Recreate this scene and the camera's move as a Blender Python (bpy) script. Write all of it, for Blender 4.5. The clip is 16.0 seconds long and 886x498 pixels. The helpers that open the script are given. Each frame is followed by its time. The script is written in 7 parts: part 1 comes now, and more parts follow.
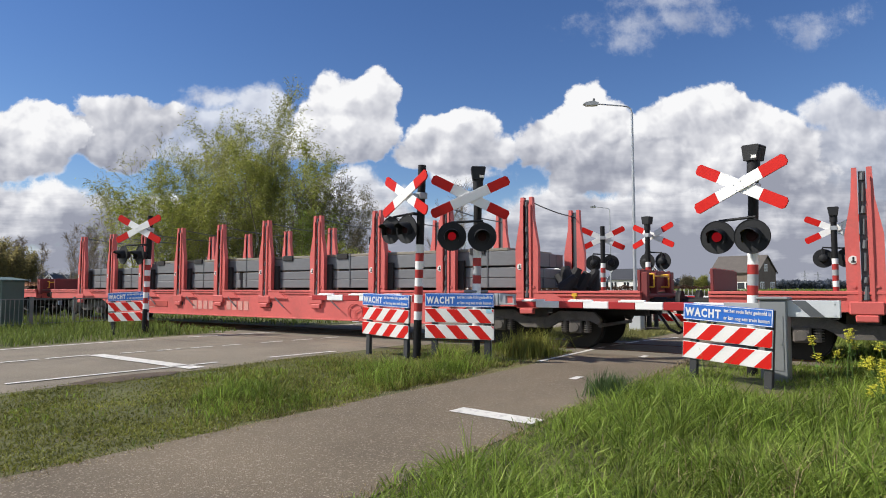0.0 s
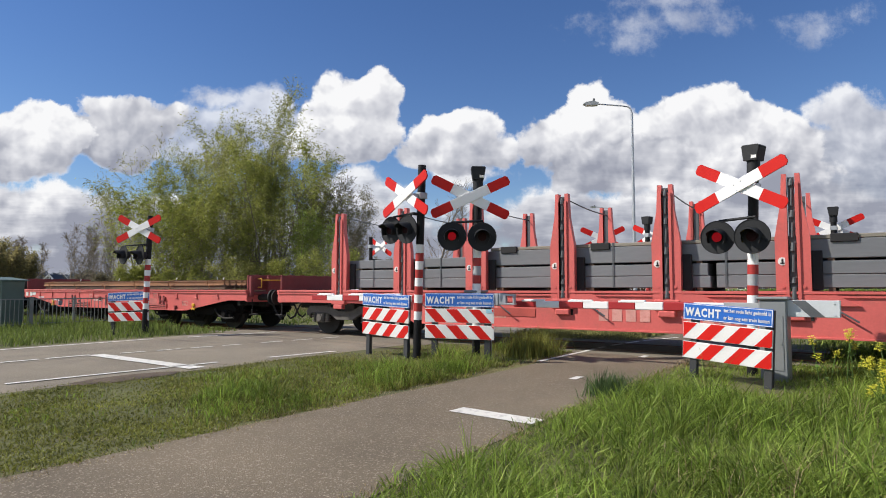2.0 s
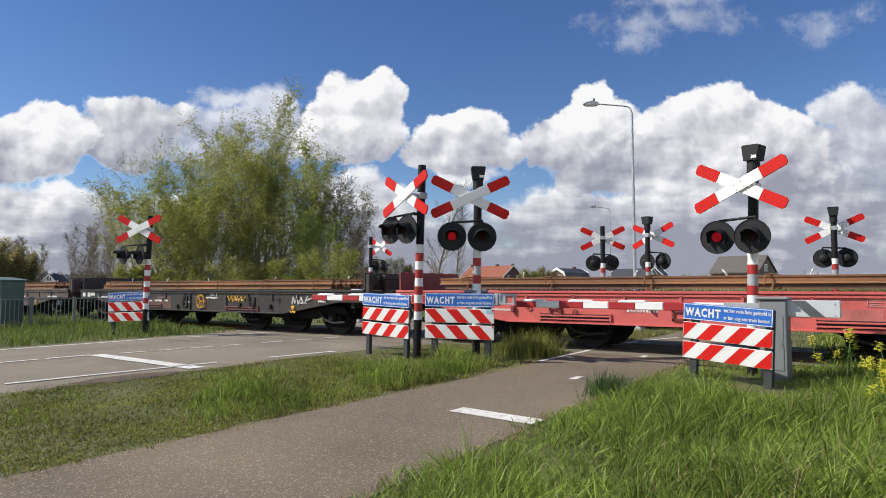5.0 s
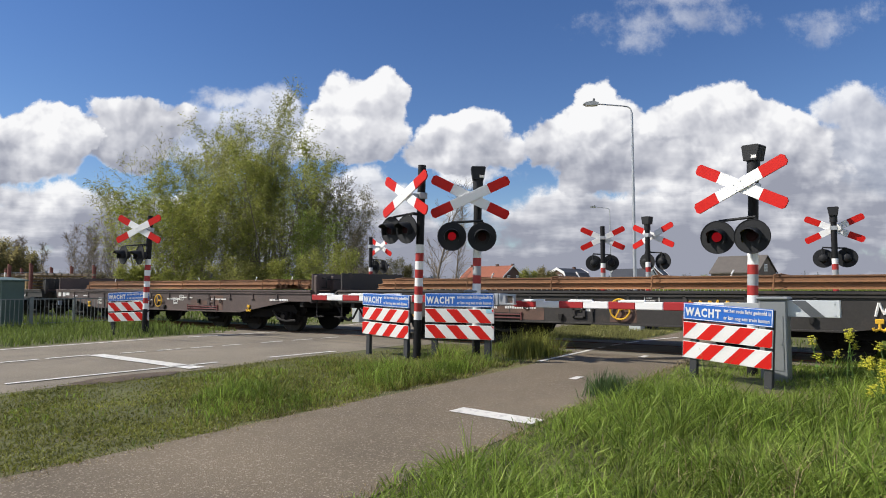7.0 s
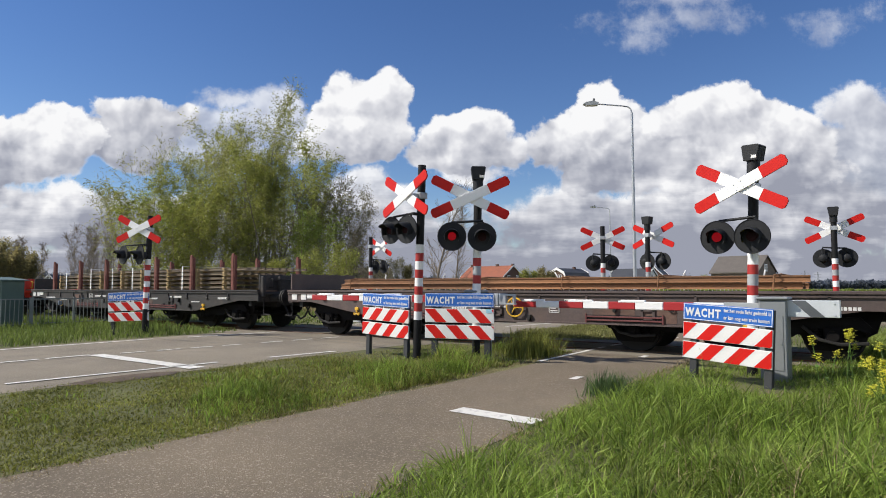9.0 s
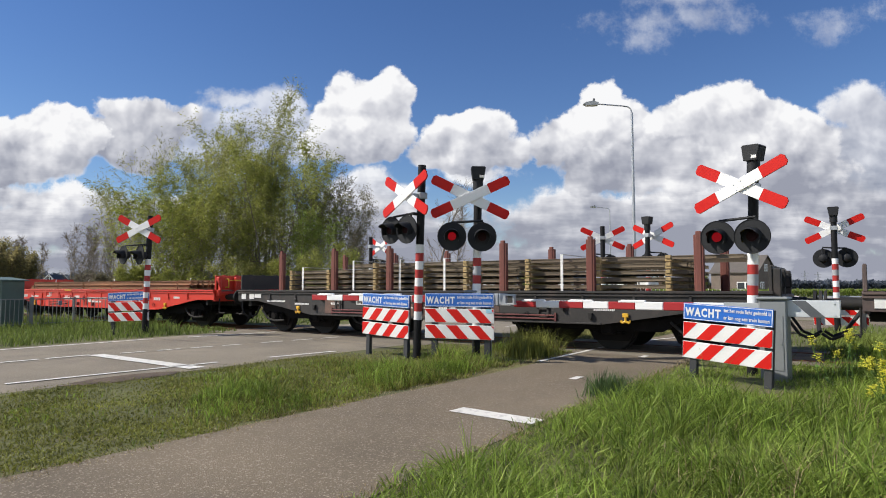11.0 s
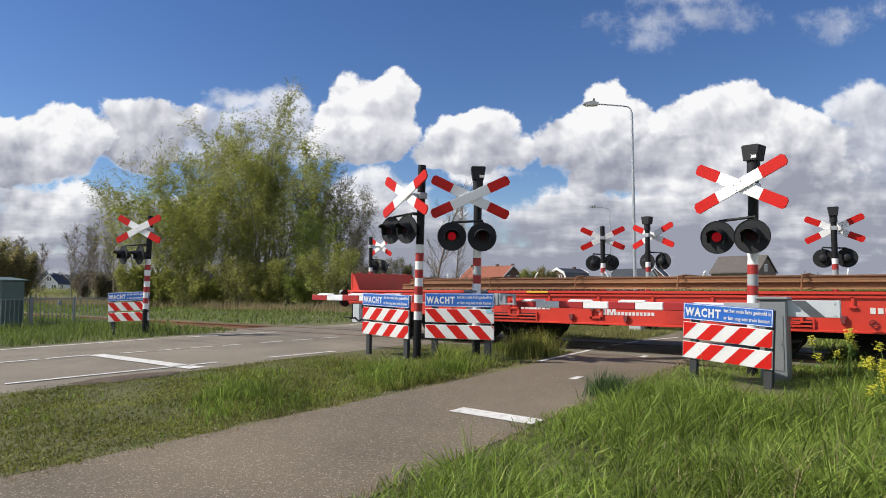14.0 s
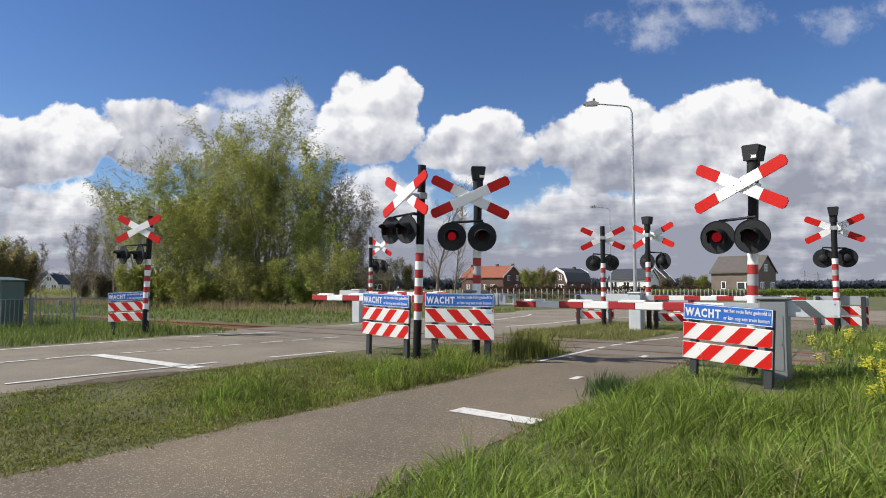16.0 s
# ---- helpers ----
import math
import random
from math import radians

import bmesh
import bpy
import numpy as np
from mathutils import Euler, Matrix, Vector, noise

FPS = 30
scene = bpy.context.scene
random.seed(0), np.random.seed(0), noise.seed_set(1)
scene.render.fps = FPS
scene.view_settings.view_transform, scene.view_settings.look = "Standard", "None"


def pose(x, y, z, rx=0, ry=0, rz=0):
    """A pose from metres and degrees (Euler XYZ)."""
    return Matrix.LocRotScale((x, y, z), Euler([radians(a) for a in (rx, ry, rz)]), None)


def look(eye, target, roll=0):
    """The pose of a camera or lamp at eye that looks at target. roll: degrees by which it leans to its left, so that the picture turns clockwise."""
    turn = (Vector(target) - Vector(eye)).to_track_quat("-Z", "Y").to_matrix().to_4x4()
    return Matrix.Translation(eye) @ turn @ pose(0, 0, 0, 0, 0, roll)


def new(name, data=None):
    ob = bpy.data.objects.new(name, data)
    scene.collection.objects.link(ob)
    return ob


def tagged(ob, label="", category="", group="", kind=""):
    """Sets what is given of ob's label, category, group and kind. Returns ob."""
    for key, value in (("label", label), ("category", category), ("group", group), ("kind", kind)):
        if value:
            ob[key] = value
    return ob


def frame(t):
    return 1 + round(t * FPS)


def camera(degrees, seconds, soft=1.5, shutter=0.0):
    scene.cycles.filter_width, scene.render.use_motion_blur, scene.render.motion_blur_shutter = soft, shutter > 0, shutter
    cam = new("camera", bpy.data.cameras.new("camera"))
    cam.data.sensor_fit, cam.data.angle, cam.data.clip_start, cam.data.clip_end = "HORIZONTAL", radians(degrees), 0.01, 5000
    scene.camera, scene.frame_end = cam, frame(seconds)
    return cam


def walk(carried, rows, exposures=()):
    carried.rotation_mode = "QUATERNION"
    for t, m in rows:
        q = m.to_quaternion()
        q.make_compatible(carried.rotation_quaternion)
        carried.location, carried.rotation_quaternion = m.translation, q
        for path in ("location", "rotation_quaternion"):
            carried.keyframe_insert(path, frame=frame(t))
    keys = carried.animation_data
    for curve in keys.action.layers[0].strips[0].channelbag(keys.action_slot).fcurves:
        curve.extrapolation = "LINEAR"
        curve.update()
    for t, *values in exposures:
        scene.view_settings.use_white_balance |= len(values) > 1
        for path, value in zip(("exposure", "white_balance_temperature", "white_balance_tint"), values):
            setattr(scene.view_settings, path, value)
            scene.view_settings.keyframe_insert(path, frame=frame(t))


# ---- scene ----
# a railway crossing in flat country: x runs along the track, y across it, z = 0 at rail level
cam = camera(71, 16.0, soft=1.0, shutter=0.0)
EYE = pose(0, 0, 1.3, 93.59, 0, 33.8)
walk(cam, [(0, EYE), (16, EYE)])

# ---- light ----
SUN_FROM = Vector((-0.80, -0.60, 0.92)).normalized()
world = bpy.data.worlds.new("world")
scene.world = world
world.use_nodes = True
wn = world.node_tree.nodes
sky = wn.new("ShaderNodeTexSky")
sky.sky_type, sky.sun_disc = "NISHITA", False
sky.sun_elevation = math.asin(SUN_FROM.z)
sky.sun_rotation = math.atan2(SUN_FROM.x, SUN_FROM.y)
sky.air_density, sky.dust_density, sky.ozone_density = 1.0, 0.0, 3.0
wn["Background"].inputs["Strength"].default_value = 0.082
tint = wn.new("ShaderNodeHueSaturation")
tint.inputs["Saturation"].default_value, tint.inputs["Value"].default_value = 1.20, 1.15
tint.inputs["Hue"].default_value = 0.512
world.node_tree.links.new(sky.outputs[0], tint.inputs["Color"])
world.node_tree.links.new(tint.outputs[0], wn["Background"].inputs["Color"])
sun_data = bpy.data.lights.new("sun", "SUN")
sun_data.energy, sun_data.angle, sun_data.color = 4.9, radians(0.6), (1.0, 0.94, 0.85)
sun = new("sun", sun_data)
sun.matrix_world = look(SUN_FROM * 50, (0, 0, 0))
scene.view_settings.exposure = 0.2


# ---- materials ----
def shader(name, base, rough=0.6, metal=0.0, var=0.18, scale=2.5, fine=45.0, bump=0.12, dirt=None, dirt_amount=0.0,
           dirt_scale=1.2, island=0.0, stretch=(1, 1, 1), spec=0.5):
    m = bpy.data.materials.new(name)
    m.use_nodes = True
    t, n, l = m.node_tree, m.node_tree.nodes, m.node_tree.links
    p = n["Principled BSDF"]
    p.inputs["Metallic"].default_value = metal
    p.inputs["Specular IOR Level"].default_value = spec
    tc = n.new("ShaderNodeTexCoord")
    mp = n.new("ShaderNodeMapping")
    mp.inputs["Scale"].default_value = stretch
    l.new(tc.outputs["Object"], mp.inputs[0])

    def noise_node(s, detail):
        k = n.new("ShaderNodeTexNoise")
        k.inputs["Scale"].default_value, k.inputs["Detail"].default_value = s, detail
        l.new(mp.outputs[0], k.inputs["Vector"])
        return k

    def mix(fac, a, b, blend="MIX"):
        k = n.new("ShaderNodeMix")
        k.data_type, k.blend_type = "RGBA", blend
        for socket, v in ((k.inputs[0], fac), (k.inputs[6], a), (k.inputs[7], b)):
            if hasattr(v, "is_linked"):
                l.new(v, socket)
            else:
                socket.default_value = v
        return k.outputs[2]

    big, small = noise_node(scale, 5), noise_node(fine, 3)
    both = n.new("ShaderNodeMath")
    both.operation = "MULTIPLY_ADD"
    l.new(small.outputs[0], both.inputs[0])
    both.inputs[1].default_value = 0.5
    l.new(big.outputs[0], both.inputs[2])
    rng = n.new("ShaderNodeMapRange")
    l.new(both.outputs[0], rng.inputs[0])
    rng.inputs[1].default_value, rng.inputs[2].default_value = 0.5, 1.0
    lo = (*[c * (1 - var) for c in base], 1)
    hi = (*[min(1, c * (1 + var)) for c in base], 1)
    col = mix(rng.outputs[0], lo, hi)
    if island:
        geo = n.new("ShaderNodeNewGeometry")
        r2 = n.new("ShaderNodeMapRange")
        l.new(geo.outputs["Random Per Island"], r2.inputs[0])
        r2.inputs[3].default_value, r2.inputs[4].default_value = 1 - island, 1 + island
        k = n.new("ShaderNodeVectorMath")
        k.operation = "SCALE"
        l.new(col, k.inputs[0])
        l.new(r2.outputs[0], k.inputs["Scale"])
        col = k.outputs[0]
    if dirt:
        d = noise_node(dirt_scale, 8)
        d.inputs["Roughness"].default_value = 0.7
        r3 = n.new("ShaderNodeMapRange")
        l.new(d.outputs[0], r3.inputs[0])
        r3.inputs[1].default_value, r3.inputs[2].default_value = 0.62 - 0.25 * dirt_amount, 0.75
        r3.inputs[4].default_value = min(1.0, 0.45 + dirt_amount)
        col = mix(r3.outputs[0], col, (*dirt, 1))
    l.new(col, p.inputs["Base Color"])
    rr = n.new("ShaderNodeMapRange")
    l.new(big.outputs[0], rr.inputs[0])
    rr.inputs[3].default_value, rr.inputs[4].default_value = max(0.05, rough - 0.12), min(1, rough + 0.12)
    l.new(rr.outputs[0], p.inputs["Roughness"])
    if bump:
        b = n.new("ShaderNodeBump")
        b.inputs["Strength"].default_value, b.inputs["Distance"].default_value = bump, 0.02
        l.new(small.outputs[0], b.inputs["Height"])
        l.new(b.outputs[0], p.inputs["Normal"])
    return m


def leafy(name, base, island=0.35, glow_through=0.64, patches=0.25, scale=0.6):
    """Leaves and blades: diffuse with light passing through."""
    m = shader(name, base, 0.55, var=patches, scale=scale, fine=6, bump=0, island=island, spec=0.25)
    n, l = m.node_tree.nodes, m.node_tree.links
    p, out = n["Principled BSDF"], n["Material Output"]
    tr = n.new("ShaderNodeBsdfTranslucent")
    l.new(p.inputs["Base Color"].links[0].from_socket, tr.inputs["Color"])
    mx = n.new("ShaderNodeMixShader")
    mx.inputs[0].default_value = glow_through
    l.new(p.outputs[0], mx.inputs[1])
    l.new(tr.outputs[0], mx.inputs[2])
    l.new(mx.outputs[0], out.inputs["Surface"])
    return m


def aggregate(name, base, speck, cells=140.0, amount=0.5):
    """Asphalt: a noisy binder with stone grains of several shades, and worn patches."""
    m = shader(name, base, 0.85, var=0.28, scale=0.55, fine=110, bump=0.5, spec=0.3, dirt=tuple(c * 0.72 for c in base), dirt_amount=0.25, dirt_scale=1.3)
    n, l = m.node_tree.nodes, m.node_tree.links
    p = n["Principled BSDF"]
    col = p.inputs["Base Color"].links[0].from_socket
    tc = n.new("ShaderNodeTexCoord")
    v = n.new("ShaderNodeTexVoronoi")
    v.inputs["Scale"].default_value = cells
    l.new(tc.outputs["Object"], v.inputs["Vector"])
    sep = n.new("ShaderNodeSeparateColor")
    l.new(v.outputs["Color"], sep.inputs[0])
    r = n.new("ShaderNodeMapRange")
    l.new(sep.outputs[0], r.inputs[0])
    r.inputs[1].default_value, r.inputs[2].default_value, r.inputs[4].default_value = 0.80, 1.0, amount
    k = n.new("ShaderNodeMix")
    k.data_type = "RGBA"
    l.new(r.outputs[0], k.inputs[0])
    l.new(col, k.inputs[6])
    k.inputs[7].default_value = (*speck, 1)
    l.new(k.outputs[2], p.inputs["Base Color"])
    return m


ASPHALT_PATH = aggregate("path asphalt", (0.160, 0.128, 0.088), (0.46, 0.40, 0.31), 92, 0.62)
ASPHALT_ROAD = aggregate("road asphalt", (0.224, 0.192, 0.144), (0.42, 0.385, 0.33), 110, 0.4)
ASPHALT_DARK = aggregate("crossing asphalt", (0.182, 0.158, 0.122), (0.3, 0.27, 0.25), 110, 0.4)
ROAD_PAINT = shader("worn road paint", (0.70, 0.68, 0.62), 0.6, var=0.08, fine=60, bump=0.3, dirt=(0.3, 0.28, 0.26), dirt_amount=0.5, dirt_scale=9)
SOIL = shader("grassy soil", (0.100, 0.103, 0.032), 0.95, var=0.4, scale=0.9, fine=18, bump=0.6, dirt=(0.125, 0.098, 0.050), dirt_amount=0.3, dirt_scale=1.5)
BARE_SOIL = shader("bare brown soil", (0.10, 0.072, 0.048), 0.95, var=0.45, scale=4, fine=40, bump=0.8, dirt=(0.06, 0.045, 0.03), dirt_amount=0.3, dirt_scale=3)
BALLAST = shader("weedy ballast", (0.15, 0.125, 0.09), 0.95, var=0.5, scale=3, fine=35, bump=0.9, dirt=(0.07, 0.085, 0.03), dirt_amount=0.4, dirt_scale=0.9)
RUST = shader("rusty steel", (0.17, 0.075, 0.038), 0.8, 0.0, var=0.45, scale=1.7, fine=60, bump=0.25, dirt=(0.30, 0.16, 0.07), dirt_amount=0.35, dirt_scale=1.5, stretch=(0.35, 1, 1))
RUST_PALE = shader("pale rusty rail", (0.235, 0.115, 0.052), 0.75, 0.0, var=0.4, scale=1.2, fine=50, bump=0.2, dirt=(0.10, 0.055, 0.035), dirt_amount=0.35, dirt_scale=0.8, stretch=(0.2, 1, 1), island=0.25)
RUST_DARK = shader("dark rusty rail", (0.105, 0.062, 0.040), 0.8, 0.0, var=0.4, scale=1.2, fine=50, bump=0.2, dirt=(0.2, 0.1, 0.05), dirt_amount=0.3, stretch=(0.2, 1, 1), island=0.25)
SIGNAL_RED = shader("signal red", (0.53, 0.012, 0.008), 0.45, var=0.06, bump=0.03, dirt=(0.33, 0.03, 0.02), dirt_amount=0.05, spec=0.2)
SIGNAL_WHITE = shader("signal white", (0.80, 0.80, 0.79), 0.4, var=0.04, bump=0.03, dirt=(0.5, 0.5, 0.46), dirt_amount=0.06)
MAST_BLACK = shader("black paint", (0.010, 0.010, 0.011), 0.6, var=0.3, bump=0.06, spec=0.25)
BAND_RED = shader("dull mast red", (0.36, 0.024, 0.020), 0.5, var=0.12, bump=0.03)
BOOM_RED = shader("dull boom red", (0.36, 0.018, 0.020), 0.45, var=0.08, bump=0.03)
MAROON = shader("maroon slats", (0.15, 0.045, 0.042), 0.6, var=0.2, bump=0.06)
MAST_GREY = shader("reflector grey", (0.33, 0.34, 0.35), 0.5, bump=0.04)
LAMP_BLACK = shader("lamp black", (0.016, 0.017, 0.019), 0.65, var=0.25, bump=0.05, spec=0.3)
LENS_DARK = shader("unlit red lens", (0.022, 0.004, 0.004), 0.5, bump=0, spec=0.1)
STEEL_GREY = shader("grey paint", (0.36, 0.38, 0.39), 0.5, var=0.1, bump=0.06, dirt=(0.18, 0.17, 0.15), dirt_amount=0.15)
STEEL_DARK = shader("dark grey paint", (0.085, 0.092, 0.10), 0.5, var=0.15, bump=0.06)
CABINET_PALE = shader("pale grey cabinet", (0.52, 0.55, 0.57), 0.5, var=0.08, bump=0.05, dirt=(0.25, 0.25, 0.22), dirt_amount=0.12)
CABINET_GREEN = shader("green cabinet", (0.075, 0.12, 0.105), 0.55, var=0.12, bump=0.06, dirt=(0.05, 0.06, 0.05), dirt_amount=0.2)
BOARD_WHITE = shader("weathered board white", (0.67, 0.67, 0.655), 0.45, var=0.08, bump=0.03, dirt=(0.45, 0.45, 0.40), dirt_amount=0.15)
BOARD_BLUE = shader("sign blue", (0.012, 0.115, 0.46), 0.4, var=0.05, bump=0.02)
POST_PLASTIC = shader("charcoal plastic", (0.032, 0.034, 0.037), 0.7, var=0.2, bump=0.1)
GALVANISED = shader("galvanised steel", (0.42, 0.44, 0.46), 0.45, 0.5, var=0.12, bump=0.05)
FENCE_STEEL = shader("dull fence steel", (0.20, 0.215, 0.21), 0.6, 0.2, var=0.2, bump=0.05)
WAGON_PINK = shader("sun-faded red paint", (0.59, 0.118, 0.105), 0.55, var=0.12, scale=1.3, fine=25, bump=0.05, dirt=(0.34, 0.11, 0.085), dirt_amount=0.28, dirt_scale=1.6)
WAGON_RED = shader("traffic red paint", (0.62, 0.045, 0.025), 0.45, var=0.08, scale=1.3, fine=25, bump=0.05, dirt=(0.40, 0.05, 0.03), dirt_amount=0.12, dirt_scale=1.6)
WAGON_BROWN = shader("grimy brown paint", (0.085, 0.062, 0.056), 0.65, var=0.3, scale=1.1, fine=25, bump=0.08, dirt=(0.15, 0.10, 0.08), dirt_amount=0.35, dirt_scale=1.3)
WAGON_GREY = shader("grimy dark grey paint", (0.032, 0.029, 0.027), 0.65, var=0.3, scale=1.1, fine=25, bump=0.08, dirt=(0.11, 0.075, 0.06), dirt_amount=0.3, dirt_scale=1.3)
PATCH_PINK = shader("scuffed pale red paint", (0.50, 0.15, 0.13), 0.65, var=0.25, scale=2.5, bump=0.05, dirt=(0.30, 0.10, 0.08), dirt_amount=0.45, dirt_scale=3)
PATCH_RED = shader("scuffed red paint", (0.52, 0.035, 0.022), 0.5, var=0.15, scale=2.5, bump=0.05, dirt=(0.32, 0.05, 0.035), dirt_amount=0.35, dirt_scale=3)
PATCH_BROWN = shader("rust-brown patched paint", (0.13, 0.075, 0.055), 0.7, var=0.3, scale=2.5, bump=0.06, dirt=(0.07, 0.05, 0.045), dirt_amount=0.45, dirt_scale=3)
HEADBOARD_RED = shader("brownish red headboard", (0.20, 0.035, 0.035), 0.7, var=0.2, bump=0.08, dirt=(0.12, 0.03, 0.03), dirt_amount=0.3)
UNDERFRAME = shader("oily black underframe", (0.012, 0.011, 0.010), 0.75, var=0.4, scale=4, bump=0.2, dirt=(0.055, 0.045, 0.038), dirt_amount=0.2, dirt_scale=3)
BOGIE_GREY = shader("dusty bogie steel", (0.095, 0.086, 0.078), 0.75, var=0.4, scale=4, bump=0.2, dirt=(0.12, 0.105, 0.09), dirt_amount=0.25, dirt_scale=3)
# near-black steel of the three-axle bogies, much darker than BOGIE_GREY
BOGIE_BLACK = shader("near-black bogie steel", (0.009, 0.008, 0.008), 0.85, var=0.4, scale=4, bump=0.2, spec=0.15)
BEAM_GREY = shader("grey primed steel", (0.172, 0.180, 0.192), 0.5, 0.1, var=0.12, scale=0.8, fine=20, bump=0.04, dirt=(0.23, 0.22, 0.21), dirt_amount=0.2, dirt_scale=0.7, stretch=(0.25, 1, 1))
BEAM_TAN = shader("weathered tan steel", (0.235, 0.215, 0.175), 0.6, 0.1, var=0.2, scale=0.8, fine=20, bump=0.04, dirt=(0.16, 0.13, 0.10), dirt_amount=0.35, dirt_scale=0.9, stretch=(0.25, 1, 1))
RUBBER = shader("black rubber", (0.018, 0.018, 0.019), 0.8, bump=0.1)
TIMBER = shader("sawn pale timber", (0.43, 0.31, 0.145), 0.8, var=0.25, scale=6, fine=60, bump=0.2, island=0.2)
YELLOW = shader("yellow paint", (0.72, 0.42, 0.03), 0.5, bump=0.05)
MARK_WHITE = shader("white marking", (0.74, 0.73, 0.70), 0.6, var=0.1, bump=0.02, dirt=(0.5, 0.42, 0.38), dirt_amount=0.25, dirt_scale=5)
OLD_RAIL = shader("weathered olive-brown rail", (0.150, 0.118, 0.080), 0.75, 0.0, var=0.35, scale=1.2, fine=40, bump=0.15, dirt=(0.11, 0.075, 0.05), dirt_amount=0.35, dirt_scale=0.9, stretch=(0.2, 1, 1), island=0.2)
TAR = shader("tar seam", (0.035, 0.032, 0.030), 0.5, bump=0.2)
STRAP_WHITE = shader("white strap", (0.78, 0.77, 0.74), 0.7, bump=0.05)
CONCRETE = shader("weathered concrete", (0.36, 0.34, 0.31), 0.9, var=0.2, fine=50, bump=0.25, dirt=(0.2, 0.19, 0.16), dirt_amount=0.25)
BRICK_WALL = shader("brown brick", (0.165, 0.130, 0.105), 0.9, var=0.2, scale=1, fine=9, bump=0.1)
BRICK_RED = shader("dark red brick", (0.105, 0.060, 0.046), 0.9, var=0.2, scale=1, fine=9, bump=0.1)
ROOF_ORANGE = shader("orange clay tiles", (0.25, 0.080, 0.042), 0.8, var=0.18, scale=1, fine=5, bump=0.15)
ROOF_BROWN = shader("brown concrete tiles", (0.105, 0.092, 0.082), 0.85, var=0.15, scale=1, fine=5, bump=0.15)
ROOF_DARK = shader("dark roof tiles", (0.045, 0.048, 0.055), 0.6, var=0.2, scale=1, fine=5, bump=0.15)
RENDER_WHITE = shader("white plaster", (0.74, 0.73, 0.70), 0.9, var=0.06, bump=0.05)
TRIM_WHITE = shader("white trim", (0.78, 0.78, 0.76), 0.5, bump=0.02)
GLASS_DARK = shader("window glass", (0.02, 0.024, 0.03), 0.08, var=0.1, bump=0, spec=0.8)
BARK = shader("grey-brown bark", (0.25, 0.215, 0.16), 0.95, var=0.3, scale=3, fine=30, bump=0.5)
BARK_DARK = shader("dark bark", (0.17, 0.145, 0.11), 0.95, var=0.3, scale=3, fine=30, bump=0.5)
FADED_MARK = shader("faded marking", (0.62, 0.30, 0.26), 0.7, var=0.15, bump=0.02, dirt=(0.5, 0.14, 0.12), dirt_amount=0.5, dirt_scale=6)
TWIG_OLIVE = shader("olive willow twigs", (0.235, 0.215, 0.10), 0.9, var=0.3, bump=0)
TWIG_PALE = shader("pale twigs", (0.20, 0.165, 0.125), 0.95, var=0.3, bump=0.1)
LEAF_SPRING = leafy("spring willow leaves", (0.300, 0.318, 0.078))
LEAF_FRESH = leafy("fresh green leaves", (0.265, 0.330, 0.075))
LEAF_OLIVE = leafy("olive budding leaves", (0.315, 0.320, 0.092))
LEAF_DULL = leafy("dull budding leaves", (0.190, 0.170, 0.105))
LEAF_BROWN = leafy("brownish olive leaves", (0.27, 0.235, 0.105))
LEAF_DARK = leafy("dark olive leaves", (0.165, 0.150, 0.070))
GRASS_LONG = leafy("long meadow grass", (0.192, 0.268, 0.044), 0.5, 0.4, 0.45, 1.1)
GRASS_PALE = leafy("pale broad grass", (0.240, 0.292, 0.066), 0.45, 0.4, 0.4, 1.3)
GRASS_SHORT = leafy("short verge grass", (0.192, 0.200, 0.044), 0.5, 0.3, 0.4, 1.2)
GRASS_FAR = leafy("far grass", (0.178, 0.230, 0.056), 0.4, 0.3)
GRASS_DARK = leafy("dark rushes", (0.095, 0.150, 0.055), 0.4, 0.3)
GRASS_DRY = leafy("dry straw grass", (0.34, 0.27, 0.15), 0.3, 0.3)
PETAL = leafy("yellow petals", (0.80, 0.77, 0.11), 0.15, 0.35)
GRASS_STRAW = leafy("sparse olive straw grass", (0.238, 0.235, 0.085), 0.45, 0.3)
CABINET_GREY = shader("mid grey drive cabinet", (0.21, 0.225, 0.23), 0.5, var=0.12, bump=0.06, dirt=(0.12, 0.12, 0.11), dirt_amount=0.2)
RAIL_DULL = shader("dull brown rail", (0.105, 0.075, 0.055), 0.7, var=0.3, scale=1.5, fine=50, bump=0.15, dirt=(0.17, 0.095, 0.055), dirt_amount=0.2)
STALK = leafy("green stalks", (0.11, 0.19, 0.04), 0.25, 0.2)


def glowing(name, colour, strength):
    m = bpy.data.materials.new(name)
    m.use_nodes = True
    p = m.node_tree.nodes["Principled BSDF"]
    p.inputs["Base Color"].default_value = (0.05, 0.004, 0.004, 1)
    p.inputs["Emission Color"].default_value = (*colour, 1)
    p.inputs["Emission Strength"].default_value = strength
    p.inputs["Specular IOR Level"].default_value = 0.1
    return m


LENS_LIT = glowing("lit red lens", (1.0, 0.012, 0.03), 0.17)


# ---- mesh helpers ----
def box(bm, lo, hi, bevel=0.0):
    c = [(a + b) / 2 for a, b in zip(lo, hi)]
    s = [abs(b - a) for a, b in zip(lo, hi)]
    made = bmesh.ops.create_cube(bm, size=1, matrix=Matrix.LocRotScale(c, None, s))["verts"]
    if bevel:
        edges = {e for v in made for e in v.link_edges}
        bmesh.ops.bevel(bm, geom=list(edges), offset=bevel, segments=1, affect="EDGES")
    return made


